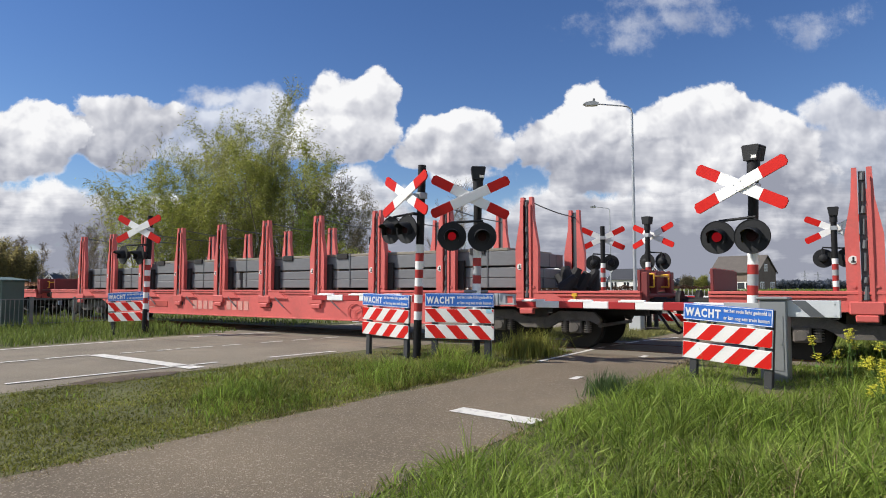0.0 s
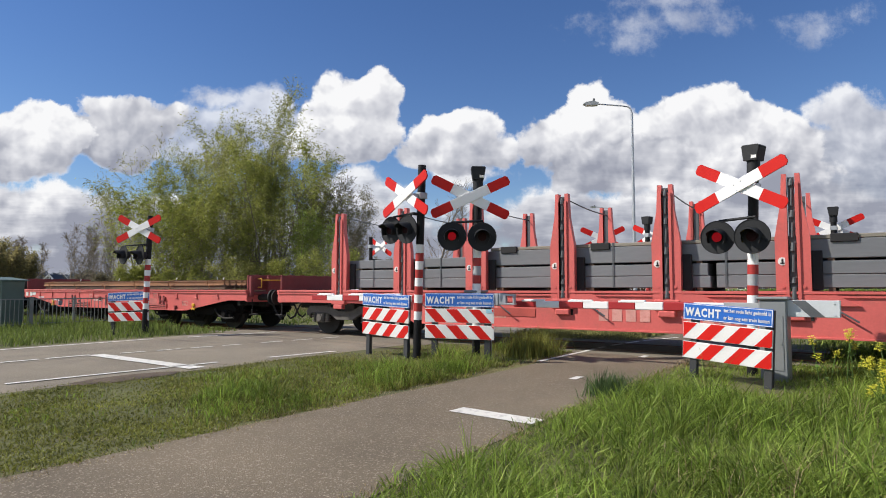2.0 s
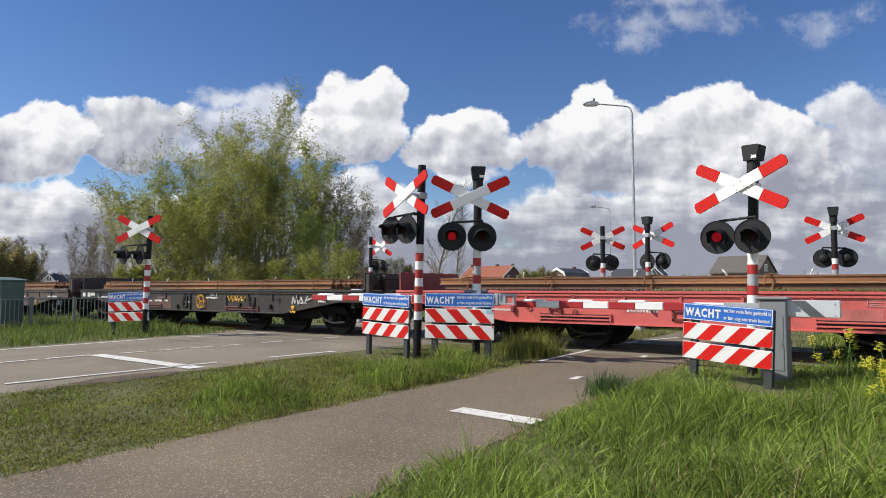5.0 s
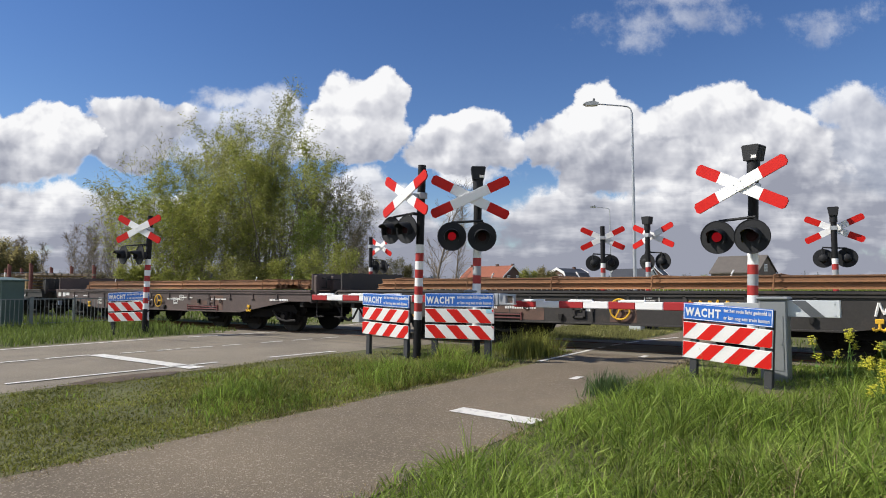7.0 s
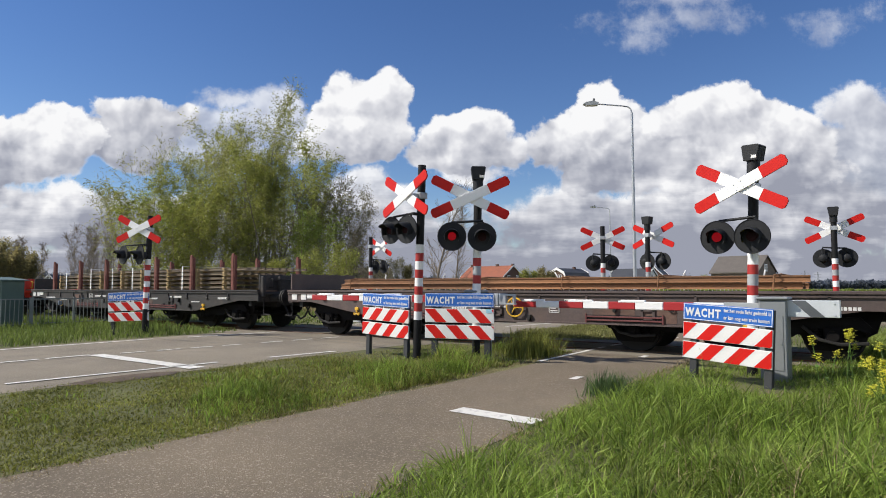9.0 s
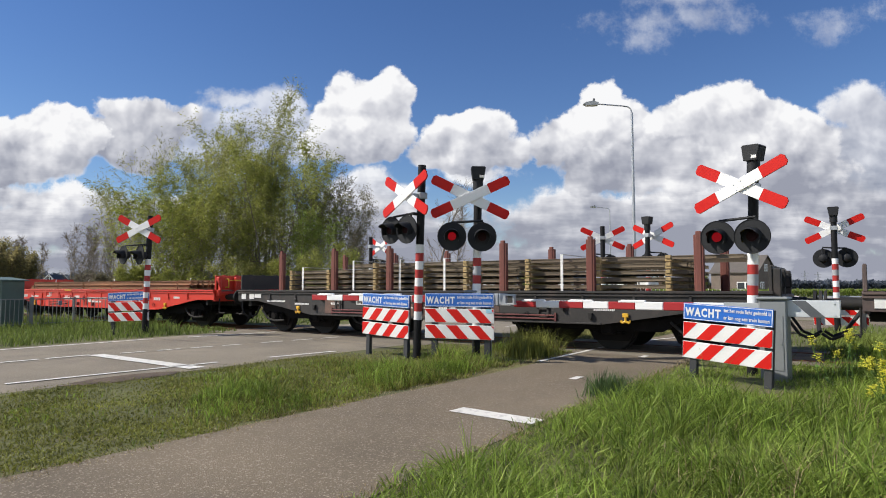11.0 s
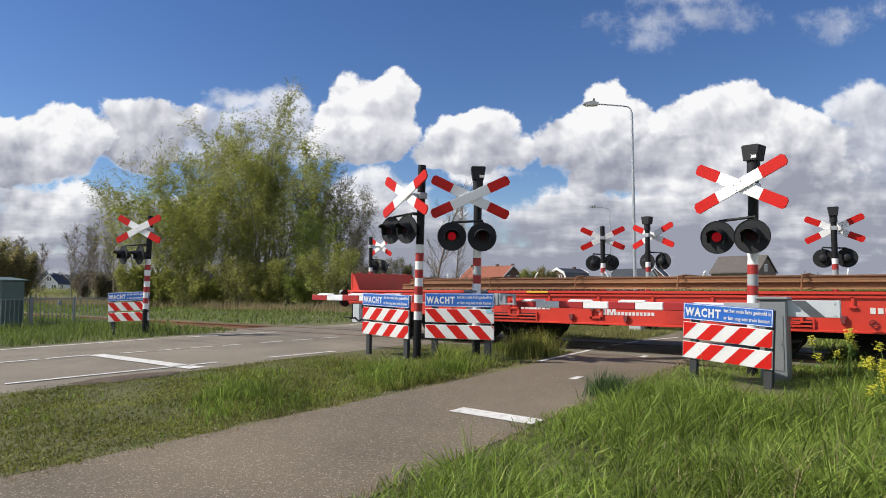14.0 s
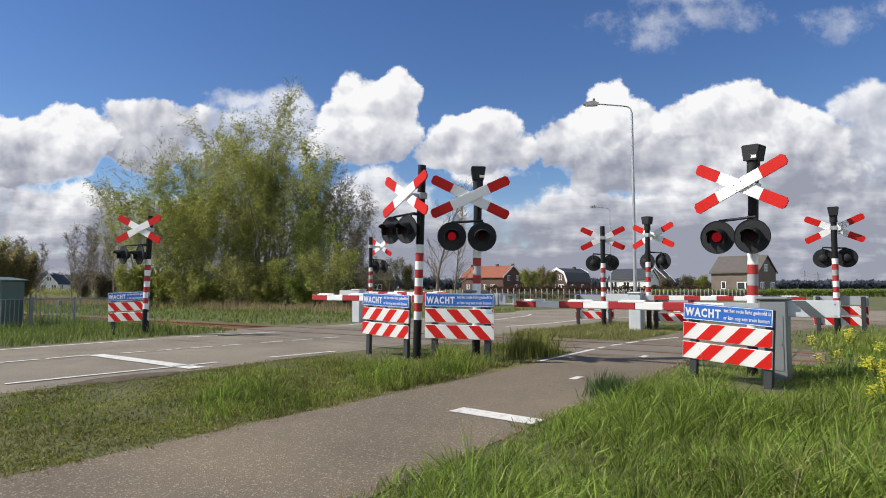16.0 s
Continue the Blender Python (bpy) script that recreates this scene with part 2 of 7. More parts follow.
def rod(bm, p0, p1, r0, r1=None, seg=10, caps=True):
    p0, p1 = Vector(p0), Vector(p1)
    d = p1 - p0
    m = Matrix.Translation((p0 + p1) / 2) @ d.to_track_quat("Z", "Y").to_matrix().to_4x4()
    return bmesh.ops.create_cone(bm, cap_ends=caps, segments=seg, radius1=r0, radius2=r0 if r1 is None else r1,
                                 depth=d.length, matrix=m)["verts"]


def tube(bm, points, r, seg=8):
    for a, b in zip(points[:-1], points[1:]):
        rod(bm, a, b, r, r, seg)


def prism(bm, outline, a, b, axis="y"):
    """An outline in two axes, drawn out from a to b along the third."""
    def at(p, q, h):
        return {"y": (p, h, q), "x": (h, p, q), "z": (p, q, h)}[axis]
    front = [bm.verts.new(at(p, q, a)) for p, q in outline]
    back = [bm.verts.new(at(p, q, b)) for p, q in outline]
    n = len(outline)
    bm.faces.new(front)
    bm.faces.new(back[::-1])
    for i in range(n):
        bm.faces.new((front[i], back[i], back[(i + 1) % n], front[(i + 1) % n]))


def mesh_of(name, bm, material, angle=35):
    bmesh.ops.recalc_face_normals(bm, faces=bm.faces[:])
    me = bpy.data.meshes.new(name)
    bm.to_mesh(me)
    bm.free()
    me.materials.append(material)
    me.polygons.foreach_set("use_smooth", [True] * len(me.polygons))
    me.set_sharp_from_angle(angle=radians(angle))
    return me


def part(name, bm, material, parent, label="", at=None):
    ob = new(name, mesh_of(name, bm, material))
    ob.parent = parent
    if at is not None:
        ob.matrix_basis = at
    return tagged(ob, label)


def thing(name, m, label, category, group="", kind=""):
    ob = new(name)
    ob.empty_display_size = 0.2
    ob.matrix_basis = m
    return tagged(ob, label, category, group, kind)


def solid(name, bm, material, label, category, group="", kind="", m=None):
    ob = new(name, mesh_of(name, bm, material))
    if m is not None:
        ob.matrix_basis = m
    return tagged(ob, label, category, group, kind)


def triangles(name, verts, tris, material, smooth=False):
    me = bpy.data.meshes.new(name)
    me.vertices.add(len(verts))
    me.vertices.foreach_set("co", np.asarray(verts, np.float32).ravel())
    me.loops.add(3 * len(tris))
    me.polygons.add(len(tris))
    me.loops.foreach_set("vertex_index", np.asarray(tris, np.int32).ravel())
    me.polygons.foreach_set("loop_start", np.arange(0, 3 * len(tris), 3, dtype=np.int32))
    me.polygons.foreach_set("use_smooth", np.full(len(tris), smooth))
    me.update(calc_edges=True)
    me.validate()
    me.materials.append(material)
    return me


def lettering(words, size, width=None, weight=0.03, spacing=1.0):
    """Words as a mesh in the x-z plane, facing -y; its lower left corner at the origin."""
    c = bpy.data.curves.new("words", "FONT")
    c.body, c.size, c.extrude, c.resolution_u, c.offset, c.space_character = words, size, 0.002, 2, size * weight, spacing
    ob = new("words", c)
    bpy.context.view_layer.update()
    me = bpy.data.meshes.new_from_object(ob.evaluated_get(bpy.context.evaluated_depsgraph_get()))
    bpy.data.objects.remove(ob)
    lo = min(v.co.x for v in me.vertices)
    hi = max(v.co.x for v in me.vertices)
    k = width / (hi - lo) if width else 1
    me.transform(Matrix.Rotation(radians(90), 4, "X") @ Matrix.Diagonal((k, 1, 1, 1)) @ Matrix.Translation((-lo, 0, 0)))
    return me


# ---- ground ----
def flat(name, outline, z, material, label, category="", kind="structure"):
    bm = bmesh.new()
    bm.faces.new([bm.verts.new((x, y, z)) for x, y in outline])
    bmesh.ops.triangulate(bm, faces=bm.faces[:])
    return solid(name, bm, material, label, category or name, kind=kind)


def ribbon(name, left, right, z, material, label, category, thick=0.0):
    bm = bmesh.new()
    a = [bm.verts.new((x, y, z)) for x, y in left]
    b = [bm.verts.new((x, y, z)) for x, y in right]
    for i in range(len(a) - 1):
        bm.faces.new((a[i], b[i], b[i + 1], a[i + 1]))
    return solid(name, bm, material, label, category, kind="structure")


def curve_points(points, steps=8):
    """A smooth line through the points."""
    pts = [Vector((*p, 0)) for p in points]
    pts = [2 * pts[0] - pts[1], *pts, 2 * pts[-1] - pts[-2]]
    out = []
    for i in range(1, len(pts) - 2):
        p0, p1, p2, p3 = pts[i - 1:i + 3]
        for k in range(steps):
            t = k / steps
            q = 0.5 * (2 * p1 + (p2 - p0) * t + (2 * p0 - 5 * p1 + 4 * p2 - p3) * t * t + (3 * p1 - p0 - 3 * p2 + p3) * t ** 3)
            out.append((q.x, q.y))
    return out + [(pts[-2].x, pts[-2].y)]


def make_ground():
    edges = [-4200, -1500, -500, -160, -80, -50]
    lines = edges + [i * 1.0 for i in range(-45, 31)] + [50, 80, 160, 500, 1500, 4200]
    deep = [-4200, -800, -100, -30] + [i * 1.0 for i in range(-12, 41)] + [60, 100, 200, 500, 1500, 4200]
    verts, faces = [], []
    for y in deep:
        for x in lines:
            z = -0.004
            if x < -16.5 and 12 < y < 15.5:
                z = -0.13
            if -2.6 < x < 9 and y < 12.2:
                z -= 0.07 * min(1, max(0, (x + 2.0) / 1.5))
            verts.append((x, y, z))
    w = len(lines)
    for j in range(len(deep) - 1):
        for i in range(w - 1):
            a = j * w + i
            faces += [(a, a + 1, a + w + 1), (a, a + w + 1, a + w)]
    ob = new("ground", triangles("ground", verts, faces, SOIL, True))
    tagged(ob, "flat grassy ground with patches of bare soil", "ground", kind="structure")


make_ground()
ROAD_L, ROAD_R = -15.35, -8.75
road_left = curve_points([(ROAD_L, -60), (ROAD_L, -40), (ROAD_L, -20), (ROAD_L, -8), (ROAD_L, 0), (ROAD_L, 6), (ROAD_L - 0.1, 11), (ROAD_L - 0.1, 17), (ROAD_L - 0.6, 24), (-16.6, 29), (-15.5, 35), (-10, 40), (10, 46), (60, 56)])
road_right = curve_points([(-9.0, -60), (-9.0, -40), (-9.0, -20), (-8.95, -8), (-8.9, 0), (-8.8, 5), (-8.75, 8), (-8.6, 14), (-8.3, 18), (-7.6, 22), (-6.2, 25.5), (-2.0, 29), (14, 33.5), (60, 43)])
ribbon("road", road_left, road_right, 0.0, ASPHALT_ROAD, "worn grey asphalt road over the level crossing", "road")
path_left = curve_points([(-4.95, -40), (-4.95, -20), (-4.95, -8), (-4.95, -2), (-4.92, 2), (-4.85, 5), (-4.68, 9), (-4.75, 14), (-4.5, 17), (-4.3, 22), (-3.4, 27), (1, 30.5)])
path_right = curve_points([(-2.55, -40), (-2.55, -20), (-2.55, -8), (-2.55, -2), (-2.56, 2), (-2.6, 5), (-2.62, 9), (-2.5, 14), (-2.2, 17), (-1.6, 22), (0.2, 26), (4, 29)])
ribbon("cycle_path", path_left, path_right, 0.004, ASPHALT_PATH, "brownish grey asphalt cycle path with light grains", "cycle path")
flat("crossing_slab", [(ROAD_L - 1.0, 11.6), (ROAD_R + 0.5, 11.5), (ROAD_R + 0.5, 15.4), (ROAD_L - 1.0, 15.4)], 0.006, ASPHALT_DARK, "darker asphalt slab between the rails of the road")
flat("crossing_slab", [(-5.2, 12.0), (-1.1, 11.9), (-1.1, 15.2), (-5.2, 15.2)], 0.008, ASPHALT_DARK, "dark asphalt slab between the rails of the cycle path")
for x0, x1 in ((-170, ROAD_L - 1.02), (ROAD_R + 0.52, -5.22), (-1.08, 120)):
    flat("track_bed", [(x0, 12.1), (x1, 12.1), (x1, 15.2), (x0, 15.2)], -0.118 if x0 < -100 else 0.0, BALLAST, "weed-grown ballast under the rails")

# painted lines on the asphalt
def stripe(points, width, label="worn white painted line on the asphalt", z=0.012):
    bm = bmesh.new()
    pts = [Vector((*p, 0)) for p in points]
    prev = None
    for i, p in enumerate(pts):
        d = (pts[min(i + 1, len(pts) - 1)] - pts[max(i - 1, 0)]).normalized()
        s = Vector((-d.y, d.x, 0)) * width / 2
        pair = (bm.verts.new((*(p + s).xy, z)), bm.verts.new((*(p - s).xy, z)))
        if prev:
            bm.faces.new((prev[0], prev[1], pair[1], pair[0]))
        prev = pair
    return solid("road_marking", bm, ROAD_PAINT, label, "road marking", kind="structure")


def seam(points, width):
    ob = stripe(points, width, "thin dark tar seam in the asphalt", 0.010)
    ob.name = "tar_seam"
    ob.data.materials[0] = TAR
    tagged(ob, "", "tar seam")


seam([(-15.3, 11.05), (-13.4, 11.0), (-11.2, 11.1), (-8.7, 10.95)], 0.035)
seam([(-12.2, -3), (-12.15, 3), (-12.05, 9.5)], 0.02)
seam([(-14.8, 9.2), (-12.6, 9.3), (-11.9, 9.9)], 0.03)
seam([(-4.9, 11.75), (-3.6, 11.7), (-2.4, 11.78)], 0.03)
seam([(-4.7, 15.3), (-2.2, 15.35)], 0.03)
stripe([(-15.0, -30), (-15.0, 4), (-14.95, 9.1)], 0.12)
stripe([(-14.72, 9.9), (-14.3, 12.5)], 0.12)
for k in range(12):
    stripe([(-12.62 + 0.018 * k, -4.2 + 0.88 * k), (-12.60 + 0.018 * k, -3.42 + 0.88 * k)], 0.10)
for k in range(4):
    stripe([(-12.22 + 0.10 * k, 6.75 + 0.72 * k), (-12.14 + 0.10 * k, 7.22 + 0.72 * k)], 0.09)
for k in range(3):
    stripe([(-11.80 + 0.12 * k, 9.9 + 0.85 * k), (-11.70 + 0.12 * k, 10.5 + 0.85 * k)], 0.09)
stripe([(-12.35, 6.35), (-8.95, 6.22)], 0.30, "wide worn white stop line across one lane")
stripe([(-9.55, -30), (-9.6, 1.0)], 0.12)
stripe([(-9.62, 3.75), (-9.35, 6.9)], 0.10)
stripe([(-9.2, 7.9), (-8.95, 9.4)], 0.11)
stripe([(-3.62, 5.66), (-2.62, 5.56)], 0.26, "thick worn white bar across the cycle path")
for y in (8.58, 11.95):
    stripe([(-3.43, y - 0.16), (-3.43, y + 0.16)], 0.11)
stripe(curve_points([(-4.74, 10.1), (-4.72, 12), (-4.70, 13.4)], 4), 0.10)
stripe(curve_points([(-4.68, 13.8), (-4.5, 15.2)], 4), 0.10)
stripe(curve_points([(-4.45, 15.5), (-4.0, 17.0)], 4), 0.10)
stripe(curve_points([(-9.9, 18.6), (-9.5, 21), (-9.2, 25.2), (-7.0, 28.6), (-3, 30.6)], 6), 0.12)
stripe(curve_points([(-15.0, 16.5), (-15.2, 24), (-15.4, 27.3), (-13.9, 28.2), (-12.9, 26.3), (-12.3, 22)], 6), 0.12)
flat("verge", [(-17.8, 27.5), (-15.9, 27.0), (-15.6, 30), (-17.0, 33.6), (-19, 34)], 0.02, GRASS_SHORT, "small grass island beside the bend")


def soil_patch(x, y, rx, ry, seed):
    bm = bmesh.new()
    ring = [bm.verts.new((x + rx * math.cos(a) * (1 + 0.35 * noise.noise((3 * math.cos(a), 3 * math.sin(a), seed))), y + ry * math.sin(a) * (1 + 0.35 * noise.noise((3 * math.cos(a), 3 * math.sin(a), seed + 9))), 0.004)) for a in [k * math.tau / 40 for k in range(40)]]
    top = bm.verts.new((x, y, 0.05))
    for k in range(40):
        bm.faces.new((ring[k], ring[(k + 1) % 40], top))
    solid("soil_patch", bm, BARE_SOIL, "bare dark brown soil beside the road", "soil", kind="structure")


soil_patch(-8.85, 5.0, 0.28, 0.85, 1.0)
soil_patch(-8.8, 2.6, 0.2, 0.6, 4.0)
soil_patch(-7.6, 1.9, 0.5, 0.35, 7.0)


def rail_profile(h, foot, head, web=0.018):
    f, k = foot / 2, head / 2
    return [(-f, 0), (f, 0), (f, h * 0.07), (web, h * 0.2), (web, h * 0.7), (k, h * 0.78), (k, h * 0.97), (k * 0.8, h),
            (-k * 0.8, h), (-k, h * 0.97), (-k, h * 0.78), (-web, h * 0.7), (-web, h * 0.2), (-f, h * 0.07)]


TRACK_Y = 13.62
for side in (-1, 1):
    bm = bmesh.new()
    prism(bm, [(p + TRACK_Y + side * 0.753, q) for p, q in rail_profile(0.17, 0.14, 0.072)], -170, 120, "x")
    bmesh.ops.translate(bm, vec=(0, 0, -0.15), verts=bm.verts)
    solid("track_rail", bm, RUST, "rusty steel running rail of the single track", "rail", "rails of the track", "structure")
    bm = bmesh.new()
    for x0, x1 in ((-16.6, -8.2), (-5.2, -1.1)):
        box(bm, (x0, TRACK_Y + side * 0.753 - 0.037, 0.012), (x1, TRACK_Y + side * 0.753 + 0.037, 0.0235), 0.003)
    solid("rail_head", bm, RAIL_DULL, "worn dull rail head flush with the crossing slab", "rail", "", "structure")


# ---- clouds: a far backdrop that drifts ----
def cloud_material():
    m = bpy.data.materials.new("cumulus backdrop")
    m.use_nodes = True
    n, l = m.node_tree.nodes, m.node_tree.links
    n.clear()
    uv = n.new("ShaderNodeUVMap")

    def math_node(op, *ins):
        k = n.new("ShaderNodeMath")
        k.operation = op
        for s, v in zip(k.inputs, ins):
            if hasattr(v, "is_linked"):
                l.new(v, s)
            else:
                s.default_value = v
        return k.outputs[0]

    def vec(op, a, b=None, scale=None):
        k = n.new("ShaderNodeVectorMath")
        k.operation = op
        for s, v in zip(k.inputs, (a, b)):
            if v is None:
                continue
            if hasattr(v, "is_linked"):
                l.new(v, s)
            else:
                s.default_value = v
        if scale is not None:
            k.inputs["Scale"].default_value = scale
        return k

    def fbm(v, scale, detail, rough=0.55):
        k = n.new("ShaderNodeTexNoise")
        k.inputs["Scale"].default_value, k.inputs["Detail"].default_value, k.inputs["Roughness"].default_value = scale, detail, rough
        l.new(v, k.inputs["Vector"])
        return k

    # banks from far to near: opacity, whiteness, softness, foot and head; then heaps by centre across and up, half width and half height,
    # in hundredths of the view's unit
    banks = (
        # far grey banks
        (1.00, -0.12, 0.40, 7.3, 16.5, ((0.0, 2.7, 102.8, 5.6), (42.6, 10.0, 39.3, 5.8), (19.7, 9.6, 14.0, 3.7), (-66.2, 10.9, 14.0, 3.9), (-70.0, 15.0, 10.3, 1.9), (-41.4, 7.7, 21.5, 5.1), (-13.2, 9.1, 15.9, 5.1), (4.2, 8.2, 5.6, 1.9))),
        # mid grey streaks
        (0.95, -0.22, 0.20, 7.3, 18.3, ((33.5, 11.4, 21.5, 3.2), (50.0, 14.6, 15.9, 3.7), (20.7, 10.0, 8.9, 2.4), (65.4, 10.0, 15.0, 3.7), (4.2, 18.3, 5.6, 1.5), (-66.4, 14.6, 11.2, 2.1), (-48.9, 12.3, 8.4, 2.4))),
        # veil over the wood
        (0.70, -0.12, 0.30, 17.4, 33.3, ((-32.8, 31.6, 4.5, 1.2), (-41.0, 28.6, 3.4, 1.3), (-28.1, 28.1, 5.1, 4.5), (-23.4, 24.4, 5.6, 3.9), (-41.9, 26.3, 2.2, 1.7), (-36.3, 23.9, 8.4, 4.7))),
        # grey heap
        (1.00, -0.24, 0.00, 19.3, 31.9, ((-54.9, 29.0, 2.4, 2.1), (-48.2, 27.5, 5.8, 3.6), (-43.6, 27.5, 3.6, 3.2), (-50.9, 24.1, 8.9, 4.1), (-58.5, 25.3, 3.7, 2.8))),
        # western heap
        (1.00, 0.18, 0.00, 15.1, 31.9, ((-63.9, 26.5, 5.4, 4.3), (-74.1, 23.4, 6.4, 5.4), (-59.6, 24.8, 3.4, 3.2), (-69.3, 20.2, 9.3, 3.6), (-67.8, 27.2, 3.6, 2.8))),
        # eastern bank
        (0.90, -0.24, 0.32, 11.9, 32.8, ((67.3, 29.7, 5.8, 3.0), (64.1, 22.8, 10.3, 5.4), (72.3, 21.6, 8.4, 7.5), (77.2, 26.7, 7.5, 4.7), (60.2, 16.5, 15.0, 4.7))),
        # low white heap
        (0.90, 0.05, 0.15, 10.9, 19.7, ((-11.8, 16.5, 4.9, 3.0), (-8.6, 15.1, 4.7, 2.2), (-16.0, 15.1, 3.7, 2.3), (-55.3, 12.6, 4.7, 2.4))),
        # tower
        (1.00, 0.22, 0.00, 17.6, 36.3, ((-16.9, 31.8, 3.5, 3.7), (-9.3, 32.2, 2.8, 3.2), (-12.8, 28.0, 7.5, 6.2), (-18.4, 27.7, 3.6, 4.5), (-15.8, 22.8, 5.6, 3.4), (-10.3, 23.9, 4.5, 3.4), (-7.6, 30.9, 1.9, 2.4), (-21.0, 23.5, 3.0, 2.8))),
        # middle heap
        (1.00, 0.15, 0.00, 17.6, 29.1, ((4.4, 24.8, 6.0, 3.0), (7.2, 26.7, 3.0, 1.9), (0.4, 23.5, 5.2, 3.2), (-4.2, 21.3, 3.7, 2.2), (9.0, 22.2, 3.7, 2.4), (1.5, 20.7, 8.4, 2.1))),
        # great heap
        (1.00, 0.10, 0.00, 14.4, 35.2, ((25.1, 30.9, 3.2, 4.1), (21.0, 25.0, 6.5, 4.9), (16.4, 22.8, 3.4, 3.6), (28.4, 26.3, 5.4, 5.0), (36.7, 22.8, 10.8, 5.0), (25.4, 19.1, 9.3, 3.4))),
        # great heap's shoulder
        (1.00, 0.12, 0.00, 14.4, 32.4, ((46.0, 27.2, 8.2, 4.5), (52.4, 26.2, 6.7, 4.3), (38.9, 27.3, 5.2, 3.0), (59.1, 24.7, 5.6, 4.3), (39.2, 19.3, 17.8, 4.3), (52.1, 20.2, 12.2, 5.1))),
        # high shreds
        (0.42, -0.25, 0.90, 37.1, 47.6, ((33.2, 43.8, 6.7, 2.4), (41.6, 45.1, 7.7, 2.4), (33.0, 41.1, 3.0, 1.9), (27.1, 43.3, 2.8, 0.9), (63.2, 42.8, 3.9, 2.2), (69.6, 44.7, 2.4, 1.3), (38.0, 48.6, 8.4, 2.1))),
    )

    def billow(p):
        """Rounded heads of several sizes, as on a cauliflower."""
        k = n.new("ShaderNodeTexVoronoi")
        k.feature = "SMOOTH_F1"
        k.inputs["Scale"].default_value, k.inputs["Detail"].default_value, k.inputs["Roughness"].default_value = 9.0, 3.0, 0.45
        k.inputs["Lacunarity"].default_value, k.inputs["Smoothness"].default_value = 2.3, 0.22
        l.new(p, k.inputs["Vector"])
        return math_node("SUBTRACT", 0.5, k.outputs["Distance"])

    def ranged(v, a, b, c, d, kind="LINEAR"):
        k = n.new("ShaderNodeMapRange")
        k.interpolation_type = kind
        for s, x in zip(k.inputs, (v, a, b, c, d)):
            if hasattr(x, "is_linked"):
                l.new(x, s)
            else:
                s.default_value = x
        return k.outputs[0]

    p = uv.outputs[0]
    sep = n.new("ShaderNodeSeparateXYZ")
    l.new(p, sep.inputs[0])
    up = sep.outputs[1]
    rag = fbm(p, 7.0, 7, 0.6)
    off = vec("SUBTRACT", rag.outputs["Color"], (0.5, 0.5, 0.5)).outputs[0]
    q = vec("ADD", p, vec("MULTIPLY", off, (0.085, 0.07, 0)).outputs[0]).outputs[0]
    soft = vec("ADD", p, vec("MULTIPLY", off, (0.04, 0.04, 0)).outputs[0]).outputs[0]
    heads, heads_sunward = billow(soft), billow(vec("ADD", soft, (-0.012, 0.016, 0)).outputs[0])
    relief = math_node("SUBTRACT", heads, heads_sunward)
    wisps = math_node("SUBTRACT", fbm(p, 24.0, 6, 0.68).outputs[0], 0.5)
    drift = math_node("SUBTRACT", fbm(vec("MULTIPLY", q, (1.0, 1.8, 0)).outputs[0], 5.0, 2, 0.5).outputs[0], 0.5)
    # flat layers seen edge on above the horizon
    streaks = math_node("SUBTRACT", fbm(vec("MULTIPLY", p, (3.0, 17.0, 0)).outputs[0], 2.2, 5, 0.6).outputs[0], 0.50)
    streaks = math_node("MULTIPLY", streaks, ranged(up, 0.06, 0.26, 2.6, 0.0))
    colour, alpha = None, None
    for opacity, white, ragged, foot, head, heaps in banks:
        depth = None
        for cx, cy, rx, ry in heaps:
            s = vec("MULTIPLY", vec("SUBTRACT", q, (cx / 100, cy / 100, 0)).outputs[0], (100 / rx, 100 / ry, 0))
            d = math_node("MULTIPLY_ADD", vec("LENGTH", s.outputs[0]).outputs["Value"], -ry / 4.2, ry / 4.2)
            depth = d if depth is None else math_node("SMOOTH_MAX", depth, d, 0.3)
        body = math_node("MULTIPLY_ADD", heads, 0.75 - 0.5 * min(1, ragged), math_node("ADD", depth, 0.43 + 0.25 * ragged if ragged < 0.6 else 0.38))
        body = math_node("MULTIPLY_ADD", wisps, 0.5 + 1.6 * ragged, body)
        cover = math_node("MULTIPLY", ranged(body, -0.04, 0.15 + 0.9 * ragged, 0.0, 1.0, "SMOOTHSTEP"), opacity)
        # bright heads, grey feet; the relief catches the sun
        lit = ranged(up, foot / 100, head / 100, white - 0.10, white + 1.05)
        lit = math_node("MULTIPLY_ADD", relief, 1.7 - ragged, lit)
        lit = math_node("MULTIPLY_ADD", drift, 1.3, lit)
        lit = math_node("MULTIPLY_ADD", wisps, 0.15, lit)
        lit = math_node("ADD", lit, streaks)
        lit = math_node("SUBTRACT", lit, ranged(body, 0.3, 1.6, 0.0, 0.22))
        if colour is None:
            colour, alpha = lit, cover
        else:
            colour = math_node("MULTIPLY_ADD", math_node("SUBTRACT", lit, colour), cover, colour)
            alpha = math_node("SUBTRACT", math_node("ADD", alpha, cover), math_node("MULTIPLY", alpha, cover))
    ramp = n.new("ShaderNodeValToRGB")
    l.new(ranged(colour, -0.30, 1.0, 0.0, 1.0), ramp.inputs[0])
    e = ramp.color_ramp.elements
    e[0].position, e[0].color = 0.0, (0.29, 0.305, 0.37, 1)
    e[1].position, e[1].color = 0.97, (0.84, 0.84, 0.85, 1)
    for pos, c in ((0.25, (0.385, 0.40, 0.46, 1)), (0.5, (0.52, 0.53, 0.58, 1)), (0.75, (0.68, 0.685, 0.72, 1))):
        k = e.new(pos)
        k.color = c
